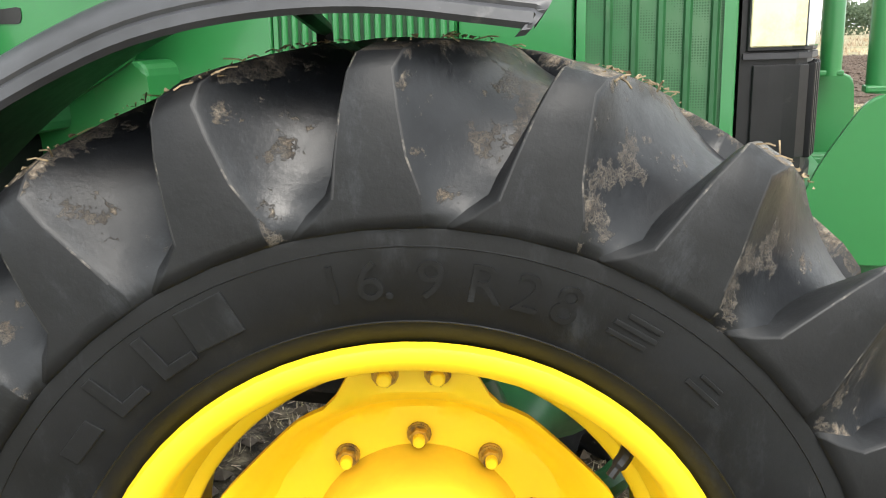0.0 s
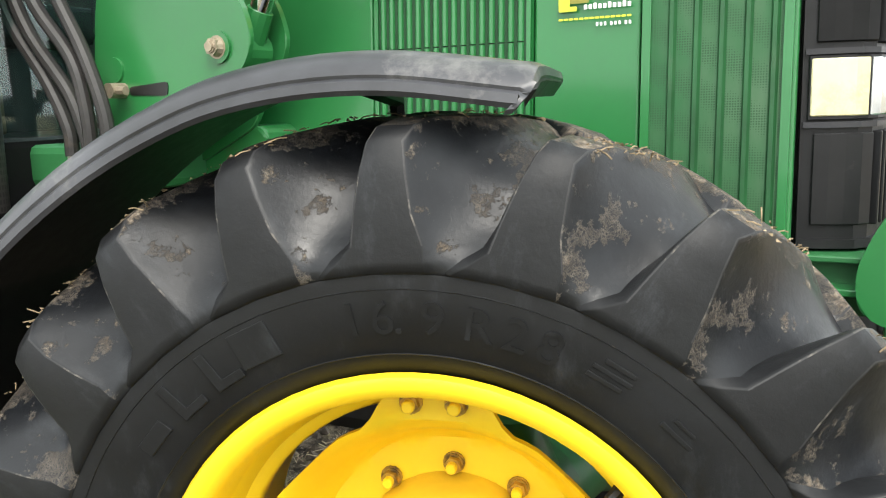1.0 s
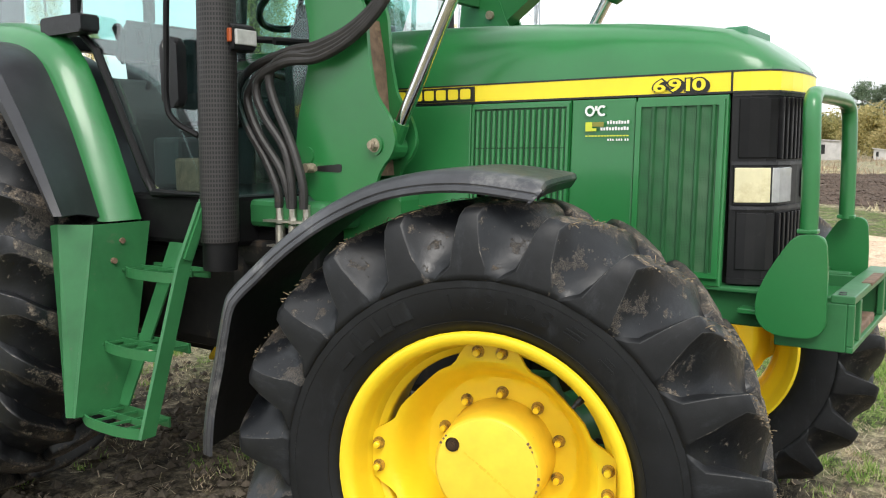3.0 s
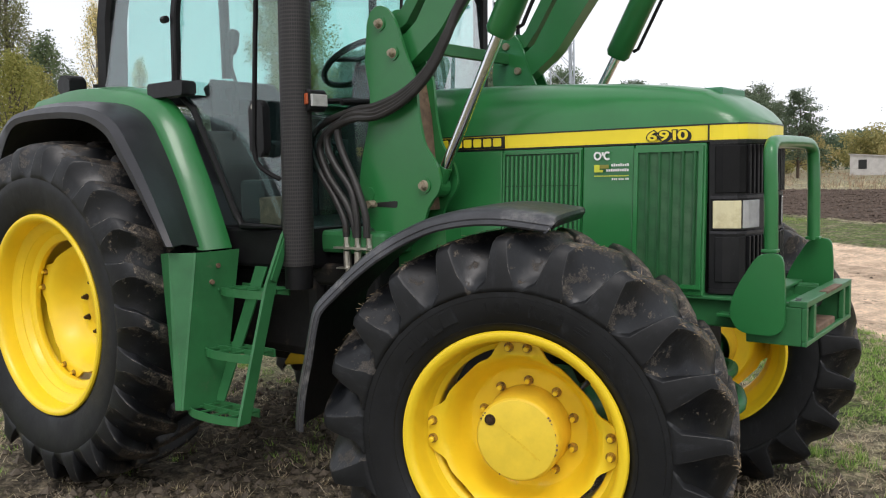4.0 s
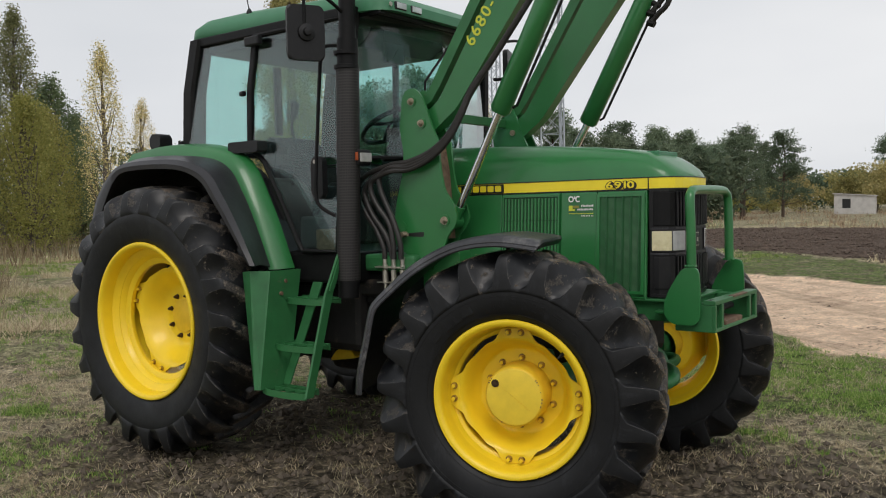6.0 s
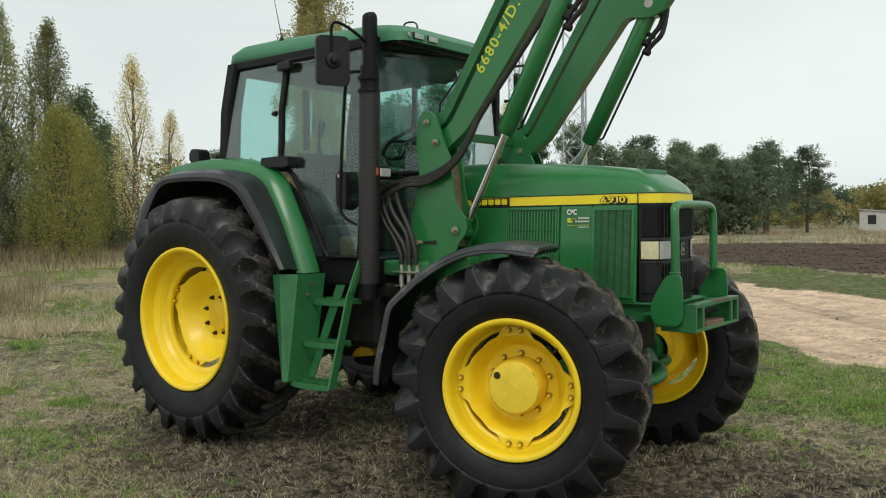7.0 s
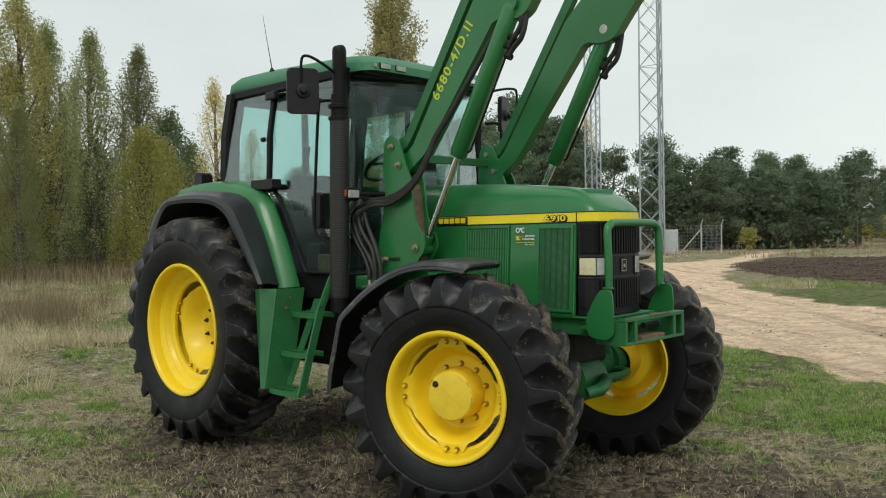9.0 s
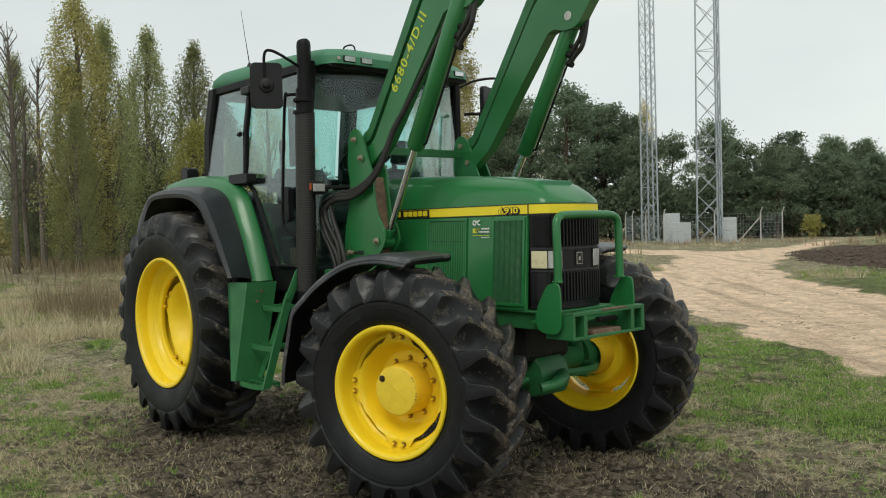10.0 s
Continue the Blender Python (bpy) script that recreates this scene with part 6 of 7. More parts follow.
    part("cylinder_eye", tube([p2 + Vector((0, -0.04, 0)), p2 + Vector((0, 0.04, 0))], 0.05, 16), GREEN, cyl)
    part("knee_pin", tube([p2 + Vector((0, -sy * 0.05, 0)), p2 + Vector((0, -sy * 0.068, 0))], 0.03, 12), STEEL, cyl)
    # hard line and hoses at the cylinder
    d = Vector((0.037, 0, -0.020)) * 1.6
    part("oil_pipe", tube([p1 + (p2 - p1) * 0.06 + d, p1 + (p2 - p1) * 0.08 + d * 1.25, p1 + (p2 - p1) * 0.80 + d * 1.25, p1 + (p2 - p1) * 0.82 + d], 0.008, 6), BLACK_PAINT, cyl)
    part("pipe_port", tube([p1 + (p2 - p1) * 0.82, p1 + (p2 - p1) * 0.82 + d * 1.6], 0.016, 8), DARK, cyl)
    q = p1 + (p2 - p1) * 0.76
    for k, h in enumerate((0.0, -0.055)):
        part("cylinder_hose", tube(spline([q + d * 1.1 + Vector((0, 0, h)), q + Vector((0.11, 0, h + 0.01)), q + Vector((0.165 + 0.012 * k, 0, h + 0.075)), q + Vector((0.195 + 0.012 * k, 0.012 * k, 0.19)), q + Vector((0.18 + 0.012 * k, 0.02 * k, 0.32)), q + Vector((0.12, 0.02 * k, 0.46))], 6), 0.0165, 10), HOSE, loader, "black looped hose at the lift cylinder", True)
        part("hose_fitting", tube([q + d * 0.8 + Vector((0, 0, h)), q + d * 1.5 + Vector((0, 0, h + 0.002))], 0.02, 8), DARK, cyl)
part("cross_bar", box(-0.955, -0.925, -0.415, 0.415, 2.045, 2.10, 0.004), GREEN_DULL, loader, "green bar between the masts")
# lettering on the right boom
ang = math.degrees(math.atan2(0.492, 0.366))
base = Matrix.Translation((-0.540, -0.5045, 2.392)) @ Matrix.Rotation(radians(-ang), 4, "Y") @ SIDE_RIGHT
lettering("boom_lettering", "6680-4/D.II", 0.098, base, LIME, loader, 0.0008, "yellow-green lettering on the boom", 0.0012, 1.18)

# hoses from the couplings over the right mast and up under the boom
over = [(-0.92, 1.795), (-0.78, 1.845), (-0.665, 1.935), (-0.585, 2.06), (-0.53, 2.17), (-0.40, 2.32), (-0.1, 2.68), (0.1, 2.93)]
loops = ([(-1.114, 1.246), (-1.118, 1.309), (-1.173, 1.414), (-1.255, 1.521), (-1.300, 1.620), (-1.298, 1.683), (-1.216, 1.742), (-1.03, 1.785)],
         [(-1.049, 1.246), (-1.060, 1.301), (-1.098, 1.388), (-1.195, 1.503), (-1.245, 1.600), (-1.244, 1.654), (-1.172, 1.718), (-1.01, 1.765)],
         [(-0.982, 1.246), (-0.985, 1.337), (-1.031, 1.466), (-1.105, 1.604), (-1.132, 1.691), (-1.108, 1.740), (-1.02, 1.768)],
         [(-1.030, 1.246), (-1.032, 1.34), (-1.06, 1.45), (-1.15, 1.56), (-1.19, 1.64), (-1.17, 1.70), (-1.04, 1.745)])
for k, loop in enumerate(loops):
    drop = (0.0, 0.016, 0.03, 0.044)[k]
    pts = [(x, -0.608 - 0.006 * k, z) for x, z in loop] + [(x, -0.60 + 0.016 * min(i, 6), z - drop * (1 - 0.15 * i)) for i, (x, z) in enumerate(over)]
    part("hydraulic_hose", tube(spline(pts, 6), 0.0155, 10), HOSE, loader, "dusty black hydraulic hose", True)
part("coupling_bracket", box(-1.17, -0.97, -0.635, -0.575, 1.196, 1.204), STEEL, loader)
part("coupling_bracket", box(-1.16, -0.98, -0.63, -0.58, 1.108, 1.114), STEEL, loader)
for x in (-1.114, -1.049, -0.982):
    bm = tube([(x, -0.605, 1.06), (x, -0.605, 1.11)], 0.011, 8)
    add_tube(bm, [(x, -0.605, 1.11), (x, -0.605, 1.185)], 0.018, 12)
    add_tube(bm, [(x, -0.605, 1.19), (x, -0.605, 1.215)], 0.016, 6)
    add_tube(bm, [(x, -0.605, 1.215), (x, -0.605, 1.26)], 0.0135, 10)
    part("hose_coupling", bm, STEEL, loader, "bright steel quick coupling")

# front guard: side plates, hoop and bumper box
guard = part("front_guard", box(0.40, 0.60, -0.32, 0.32, 0.985, 0.999, 0.003), GREEN, loader, "green front guard with a hoop and bumper")
for sy in (-1, 1):
    a, c = sorted((sy * 0.325, sy * 0.338))
    out = [(0.552, 1.215), (0.628, 1.220), (0.636, 1.12), (0.636, 0.965), (0.60, 0.938), (0.505, 0.938), (0.458, 0.965), (0.452, 1.035), (0.480, 1.105), (0.528, 1.185)]
    part("guard_plate", prism(rounded(out, 0.03, 4), a, c, "y", 0.004), GREEN, guard)
    part("guard_flange", box(0.545, 0.598, min(sy * 0.262, sy * 0.30), max(sy * 0.262, sy * 0.30), 1.216, 1.228, 0.003), GREEN, guard)
hoop = spline([(0.572, -0.276, 1.215), (0.570, -0.276, 1.42), (0.566, -0.274, 1.545), (0.562, -0.245, 1.580), (0.560, -0.19, 1.592), (0.560, 0.0, 1.594), (0.560, 0.19, 1.592), (0.562, 0.252, 1.580), (0.566, 0.281, 1.545), (0.570, 0.283, 1.42), (0.572, 0.283, 1.215)], 6)
part("guard_hoop", tube(hoop, 0.0235, 14), GREEN, guard, "green tubular hoop guard", True)
for x0, x1, y0, y1, z0, z1 in ((0.640, 0.70, -0.308, 0.345, 1.036, 1.058), (0.682, 0.70, -0.308, 0.345, 0.905, 0.922), (0.682, 0.70, -0.308, -0.288, 0.922, 1.036), (0.682, 0.70, -0.215, -0.185, 0.922, 1.036),
                               (0.682, 0.70, 0.215, 0.245, 0.922, 1.036), (0.682, 0.70, 0.315, 0.345, 0.922, 1.036), (0.50, 0.682, -0.308, -0.30, 0.905, 1.036), (0.50, 0.682, 0.327, 0.345, 0.905, 1.036),
                               (0.50, 0.682, -0.215, -0.20, 0.905, 1.036), (0.50, 0.682, 0.23, 0.245, 0.905, 1.036), (0.50, 0.515, -0.30, 0.327, 0.905, 1.036)):
    part("bumper_bar", box(x0, x1, y0, y1, z0, z1, 0.003), GREEN_DULL, guard, "green steel bumper bar with rubbed edges")
part("bumper_plate", box(0.56, 0.69, -0.12, 0.13, 0.915, 0.945, 0.006), RUST, guard, "rusty steel hitch plate")
part("hitch_pin", tube([(0.62, 0.0, 0.99), (0.62, 0.16, 0.99)], 0.018, 8), DARK, guard)
part("rust_edge", box(0.675, 0.7035, -0.05, 0.17, 1.052, 1.0605, 0.001), RUST, guard)
for x, y in ((0.66, -0.25), (0.665, -0.285)):
    part("bolt_hole", tube([(x, y, 1.0575), (x, y, 1.0595)], 0.010, 8), BLACK_PRINT, guard)


# ---- plants ----
def leaf_material(name, colours, bright=1.45):
    """Leaves: a tone for each leaf, a shift for each tree, some light through the blade."""
    m, nodes, links, b = material(name)
    geo = nodes.new("ShaderNodeNewGeometry")
    inf = nodes.new("ShaderNodeObjectInfo")
    col = ramp(nodes, links, geo.outputs["Random Per Island"], [(i / (len(colours) - 1), c) for i, c in enumerate(colours)])
    hsv = nodes.new("ShaderNodeHueSaturation")
    links.new(col, hsv.inputs["Color"])
    r = nodes.new("ShaderNodeMapRange")
    r.inputs["To Min"].default_value, r.inputs["To Max"].default_value = 0.75 * bright, 1.2 * bright
    links.new(inf.outputs["Random"], r.inputs["Value"])
    links.new(r.outputs["Result"], hsv.inputs["Value"])
    r2 = nodes.new("ShaderNodeMapRange")
    r2.inputs["To Min"].default_value, r2.inputs["To Max"].default_value = 0.485, 0.515
    links.new(math_node(nodes, links, "FRACT", math_node(nodes, links, "MULTIPLY", inf.outputs["Random"], 7.3)), r2.inputs["Value"])
    links.new(r2.outputs["Result"], hsv.inputs["Hue"])
    links.new(hsv.outputs["Color"], b.inputs["Base Color"])
    b.inputs["Roughness"].default_value = 0.75
    b.inputs["Specular IOR Level"].default_value = 0.25
    tr = nodes.new("ShaderNodeBsdfTranslucent")
    links.new(hsv.outputs["Color"], tr.inputs["Color"])
    mx = nodes.new("ShaderNodeMixShader")
    mx.inputs[0].default_value = 0.45
    links.new(b.outputs[0], mx.inputs[1])
    links.new(tr.outputs[0], mx.inputs[2])
    links.new(mx.outputs[0], nodes["Material Output"].inputs["Surface"])
    return m


LEAF_OLIVE = leaf_material("olive_leaves", [(0.105, 0.12, 0.055), (0.13, 0.145, 0.066), (0.16, 0.17, 0.08), (0.19, 0.18, 0.095)], 2.15)
LEAF_DARK = leaf_material("dark_leaves", [(0.075, 0.10, 0.055), (0.095, 0.12, 0.062), (0.12, 0.14, 0.07)], 1.85)
LEAF_YELLOW = leaf_material("yellow_leaves", [(0.17, 0.175, 0.052), (0.21, 0.21, 0.065), (0.27, 0.25, 0.085)], 2.05)
LEAF_GOLD = leaf_material("golden_leaves", [(0.15, 0.14, 0.06), (0.19, 0.168, 0.072), (0.25, 0.21, 0.095)], 2.3)
LEAF_PALE = leaf_material("pale_autumn_leaves", [(0.12, 0.12, 0.05), (0.25, 0.22, 0.10), (0.38, 0.32, 0.17)], 2.40)
# needle tones lifted: the distance haze is put into the colour
NEEDLES = leaf_material("hazed_pine_needles", [(0.06, 0.082, 0.055), (0.08, 0.105, 0.066), (0.105, 0.13, 0.08)], 2.15)
WEEDS = leaf_material("rusty_weeds", [(0.13, 0.095, 0.06), (0.21, 0.16, 0.10), (0.29, 0.235, 0.15)], 1.5)
STRAW = leaf_material("dry_straw", [(0.17, 0.13, 0.085), (0.32, 0.27, 0.18), (0.48, 0.42, 0.30), (0.22, 0.21, 0.10)], 1.85)
BLADES = leaf_material("green_blades", [(0.055, 0.095, 0.020), (0.095, 0.155, 0.032), (0.15, 0.22, 0.050), (0.26, 0.26, 0.12)], 2.1)
BARK = surface("grey_bark", (0.14, 0.12, 0.10), 0.9, vary=0.3, scale=6.0, bump_scale=12, bump_strength=0.5, bump_distance=0.03)
PINE_BARK = surface("pine_bark", (0.10, 0.07, 0.052), 0.9, vary=0.35, scale=5.0, bump_scale=9, bump_strength=0.6, bump_distance=0.04)


def quad_mesh(name, verts, mat, per=4):
    """Separate leaves, per corners each, from an array of their corners."""
    n = len(verts) // per
    me = bpy.data.meshes.new(name)
    me.vertices.add(n * per)
    me.vertices.foreach_set("co", np.ascontiguousarray(verts, dtype=np.float32).ravel())
    me.loops.add(n * per)
    me.loops.foreach_set("vertex_index", np.arange(n * per, dtype=np.int32))
    me.polygons.add(n)
    me.polygons.foreach_set("loop_start", np.arange(0, n * per, per, dtype=np.int32))
    me.polygons.foreach_set("loop_total", np.full(n, per, dtype=np.int32))
    me.update()
    me.materials.append(mat)
    return me


def leaves(rng, centres, size, aspect):
    n = len(centres)
    a = rng.normal(size=(n, 3))
    a /= np.linalg.norm(a, axis=1)[:, None]
    c = np.cross(a, rng.normal(size=(n, 3)))
    c /= np.linalg.norm(c, axis=1)[:, None]
    s = (size * rng.uniform(0.6, 1.3, n))[:, None]
    a, c = a * s * 0.5, c * s * 0.5 * aspect
    return np.stack([centres - a, centres + c * 0.9 - a * 0.1, centres + a, centres - c * 0.9 + a * 0.1], 1).reshape(-1, 3)


def tree(name, label, trunk_pts, trunk_r, limbs, crown, mat, bark, group):
    """A tree: tapered trunk, its limbs, a crown of many leaves."""
    ob = thing(name, label, "tree", group=group)
    bm = tube(spline(trunk_pts, 4), list(np.linspace(trunk_r, trunk_r * 0.12, 4 * (len(trunk_pts) - 1) + 1)), 8)
    for pts, r in limbs:
        add_tube(bm, pts, list(np.linspace(r, r * 0.25, len(pts))), 5)
    part("trunk", bm, bark, ob, "", True)
    me = quad_mesh("crown", crown, mat)
    cr = new("crown", me)
    cr.parent = ob
    return ob


def poplar(seed, h, w, mat, label, n=4200, leaf=0.26, low=0.06, thin=1.0):
    rng = np.random.RandomState(seed)
    trunk = [(0, 0, -0.2), (rng.normal(0, .08), rng.normal(0, .08), h * 0.35), (rng.normal(0, .15), rng.normal(0, .15), h * 0.7), (0, 0, h * 0.97)]
    limbs, clumps = [], []
    k = int(330 * thin)
    n, leaf = int(n * 3.6), leaf * 0.42
    for i in range(k):
        t = low + (1 - low) * rng.uniform(0, 1) ** 0.85
        prof = (min(1, (t - low) / 0.16 + 0.25) ** 0.6) * (1 - max(0, (t - 0.45) / 0.55) ** 2.8) * 0.92 + 0.08 * (1 - t)
        a, rr = rng.uniform(0, 6.283), w / 2 * prof * rng.uniform(0.15, 1.0) ** 0.5 * rng.uniform(0.8, 1.12)
        c = np.array([rr * math.cos(a), rr * math.sin(a), t * h + rng.normal(0, 0.15)])
        clumps.append(c)
        if i % 9 == 0 and t > 0.15:
            base = np.array([0, 0, max(0.08 * h, t * h - rr * 2.2 - 0.4)])
            limbs.append(([tuple(base), tuple(base * 0.45 + c * 0.55 + np.array([0, 0, -0.1])), tuple(c)], 0.05))
    clumps = np.array(clumps)
    pick = rng.randint(0, k, n)
    pts = clumps[pick] + np.clip(rng.normal(size=(n, 3)), -1.6, 1.6) * np.array([0.17, 0.17, 0.34]) * (0.7 + w * 0.12)
    return tree("poplar_tree", label, trunk, 0.02 * h + 0.03, limbs, leaves(rng, pts, leaf, 0.85), mat, BARK, "trees along the field edge")


def pine(seed, h, w, n=9000, low=0.32, leaf=0.31):
    rng = np.random.RandomState(seed)
    trunk = [(0, 0, -0.2), (rng.normal(0, .25), rng.normal(0, .25), h * 0.4), (rng.normal(0, .35), rng.normal(0, .35), h * 0.75), (rng.normal(0, .2), rng.normal(0, .2), h * 0.96)]
    limbs, clumps = [], []
    for i in range(70):
        t = low + (1 - low) * rng.uniform(0, 1) ** 0.8
        q = (t - low) / (1 - low)
        prof = 0.35 + 0.65 * math.sin(math.pi * min(1, q * 0.78 + 0.28)) ** 0.8
        a, rr = rng.uniform(0, 6.283), w / 2 * prof * rng.uniform(0.2, 1.0) ** 0.5 * rng.uniform(0.7, 1.2)
        c = np.array([rr * math.cos(a), rr * math.sin(a), t * h * rng.uniform(0.97, 1.03)])
        clumps.append(c)
        if i % 2 == 0:
            base = np.array([0, 0, max(low * h * 0.8, t * h - rr * 0.5)])
            limbs.append(([tuple(base), tuple((base + c) / 2 + np.array([0, 0, -0.15])), tuple(c)], 0.06))
    pick = rng.randint(0, len(clumps), n)
    spread = rng.uniform(0.5, 1.0, len(clumps))[pick][:, None]
    pts = np.array(clumps)[pick] + rng.normal(size=(n, 3)) * np.array([0.5, 0.5, 0.28]) * spread * (0.6 + w * 0.08)
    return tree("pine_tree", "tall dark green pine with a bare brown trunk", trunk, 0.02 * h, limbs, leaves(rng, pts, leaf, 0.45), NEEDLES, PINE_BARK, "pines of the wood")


def shrub(seed, h, w, mat, label, n=2200, leaf=0.22):
    rng = np.random.RandomState(seed)
    clumps = [(rng.normal(0, w * 0.2), rng.normal(0, w * 0.2), h * rng.uniform(0.12, 0.9) ** 0.9) for _ in range(42)]
    clumps = [c for c in clumps if math.hypot(c[0], c[1]) < w * 0.5 * (1.15 - 0.8 * c[2] / h)] or clumps
    limbs = [([(0, 0, 0), (c[0] * 0.4, c[1] * 0.4, c[2] * 0.5), c], 0.03) for c in clumps[::3]]
    pick = rng.randint(0, len(clumps), n)
    pts = np.array(clumps)[pick] + np.clip(rng.normal(size=(n, 3)), -1.7, 1.7) * np.array([0.085, 0.085, 0.07]) * (h * 0.6 + w * 0.4)
    pts[:, 2] = np.abs(pts[:, 2])
    return tree("shrub", label, [(0, 0, -0.1), (0, 0, h * 0.3), (0.05, 0, h * 0.7)], 0.06, limbs, leaves(rng, pts, leaf, 0.8), mat, BARK, "shrubs at the wood's edge")


def bare_tree(seed, h, w, label):
    rng = np.random.RandomState(seed)
    ob = thing("bare_tree", label, "tree", group="trees along the field edge")
    bm = bmesh.new()
    trunk = spline([(0, 0, -0.2), (rng.normal(0, .1), rng.normal(0, .1), h * 0.4), (rng.normal(0, .2), rng.normal(0, .2), h * 0.75), (0, 0, h)], 4)
    add_tube(bm, trunk, list(np.linspace(0.016 * h, 0.012, len(trunk))), 7)
    part("trunk", bm, BARK, ob, "", True)
    bm = bmesh.new()
    for i in range(46):
        t = rng.uniform(0.22, 0.95)
        p = np.array([0, 0, t * h])
        a, L = rng.uniform(0, 6.283), w * 0.55 * (1.15 - t) * rng.uniform(0.6, 1.2) + 0.4
        d = np.array([math.cos(a) * 0.55, math.sin(a) * 0.55, 0.85])
        q = p + d * L
        r = q + np.array([rng.normal(0, .15), rng.normal(0, .15), 0.6]) * L * 0.5
        add_tube(bm, [tuple(p), tuple(q), tuple(r)], [0.035, 0.02, 0.008], 4)
        for j in range(4):
            s = rng.uniform(0.3, 1.0)
            b0 = p + (q - p) * s
            e = b0 + np.array([rng.normal(0, .4), rng.normal(0, .4), rng.uniform(0.3, 0.9)]) * L * 0.5
            add_tube(bm, [tuple(b0), tuple((b0 + e) / 2 + np.array([0.03, 0, 0.05])), tuple(e)], [0.016, 0.01, 0.005], 3)
    part("branch_crown", bm, BARK, ob)
    return ob


def planted(ob, spots):
    """Moves ob to the first spot and copies it to the others: x, y, turn, size."""
    x, y, turn, s = spots[0]
    at = lambda x, y: float(ground_height(np.array(x), np.array(y)))
    for x2, y2, t2, s2 in spots[1:]:
        c = copy_thing(ob, pose(x2, y2, at(x2, y2), 0, 0, t2))
        c.scale = (s2, s2, s2)
    ob.matrix_basis = pose(x, y, at(x, y), 0, 0, turn)
    ob.scale = (s, s, s)


# poplars and broadleaved trees along the field's edge
planted(poplar(1, 12.6, 3.3, LEAF_OLIVE, "tall slender poplar with olive green leaves", 6500, 0.24), [(-46.1, 16.7, 0, 1.07), (-48.1, 20.6, 70, 1.07), (-60.3, 12.9, 20, 1.1), (-58.4, 19.9, 200, 0.9)])
planted(poplar(2, 12.3, 3.6, LEAF_GOLD, "tall poplar turning golden brown", 7500, 0.22), [(-36.1, 9.2, 0, 1.00), (-30.6, 2.6, 90, 0.95)])
planted(poplar(12, 11.4, 2.8, LEAF_OLIVE, "tall slender poplar with olive green leaves", 6000, 0.22), [(-37.5, 11, 30, 1.00), (-36.2, 8.9, 140, 0.8), (-34, 8.4, 250, 0.62)])
planted(poplar(3, 5.9, 3.0, LEAF_YELLOW, "young poplar with bright yellow-green leaves", 5200, 0.2, 0.03), [(-33.5, 13.7, 0, 1.07), (-36.5, 16.1, 100, 1.05), (-66.4, 17.8, 40, 1)])
planted(poplar(4, 10.8, 2.7, LEAF_PALE, "thin poplar with pale autumn leaves", 3000, 0.21, 0.12, 0.8), [(-39.8, 21.1, 0, 0.96), (-47.3, 28.4, 120, 0.82), (-74.8, 85.3, 30, 1.35), (-62.8, 91.4, 200, 1.6)])
planted(poplar(5, 9.2, 4.4, LEAF_DARK, "broad dark green tree at the field's edge", 5500, 0.3, 0.03), [(-45.5, 21.4, 0, 1.00), (-49.3, 25, 60, 0.85), (-52.4, 17.5, 130, 0.9), (-46.9, 17.1, 220, 0.8), (-62.5, 22.9, 300, 0.8), (-44.3, 12.7, 20, 0.62), (-50.3, 11.1, 80, 0.7)])
planted(poplar(6, 20.5, 6.0, LEAF_GOLD, "very tall broad poplar with yellowing leaves", 9000, 0.36, 0.05), [(-41.1, 36.2, 0, 0.99), (-45.3, 39.7, 160, 0.92)])
planted(bare_tree(7, 12.4, 3.2, "leafless grey tree with upright twigs"), [(-51.4, 21, 0, 1), (-51.7, 18, 80, 1.02), (-52.6, 22.6, 160, 0.98), (-35, 6.1, 30, 0.86), (-40.4, 8.8, 200, 0.84), (-53.6, 13.6, 100, 0.92), (-38.2, 7.5, 270, 0.7), (-49.9, 16.3, 310, 0.95)])
# pine wood
rng = np.random.RandomState(40)
pines = [pine(20, 12.5, 6.2), pine(21, 11.5, 7.0), pine(22, 12.8, 5.4, 8000, 0.4), pine(23, 10.5, 6.4, 9000, 0.18)]
rows = [(-55.5, 56.9, 14.8), (-53.6, 58.7, 15.4), (-47.4, 57.4, 16.4), (-48.2, 63.3, 14.7), (-46.1, 64.8, 13.6), (-48.6, 75.3, 12.2), (-39.2, 69.3, 12.6), (-34.7, 66.1, 9.6), (-31.4, 65.6, 8.7), (-33.3, 72.5, 9.2),
        (-29.9, 70.8, 8.2), (-27.6, 69.6, 7.6), (-25.6, 72.4, 7.8), (-23.3, 76.7, 8.6), (-61.5, 42.8, 9.4), (-64.6, 54.3, 11.0), (-58.6, 49.4, 10.5), (-60.7, 63.3, 15.4), (-41.8, 74.5, 11.0), (-36.9, 78.6, 11.5), (-29.9, 79.7, 10.0),
        (-25.9, 85.7, 10.5), (-43.7, 62, 10.9), (-51.3, 67.4, 15.4), (-56.8, 69.4, 16.0), (-66.8, 69.3, 16.0), (-35.4, 85.6, 11.5), (-21.4, 83.7, 9.5), (-55.7, 133.3, 15.2), (-51.7, 134.9, 14.0), (-61.9, 149.3, 13.0), (-45.2, 139, 13.8), (-39.5, 140.1, 12.8),
        (-22.6, 153.4, 13.4), (-18.7, 146.4, 12.5), (-14.6, 149.8, 12.5), (-9.6, 147.9, 13.0), (-46.3, 119.5, 12.0), (-41.2, 111.5, 11.0), (-53.2, 109.4, 12.0), (-36.1, 103.6, 10.0), (-32.1, 96.6, 9.5), (-49.1, 97.5, 11.5), (-43, 91.5, 11.0)]
spots = [[] for _ in pines]
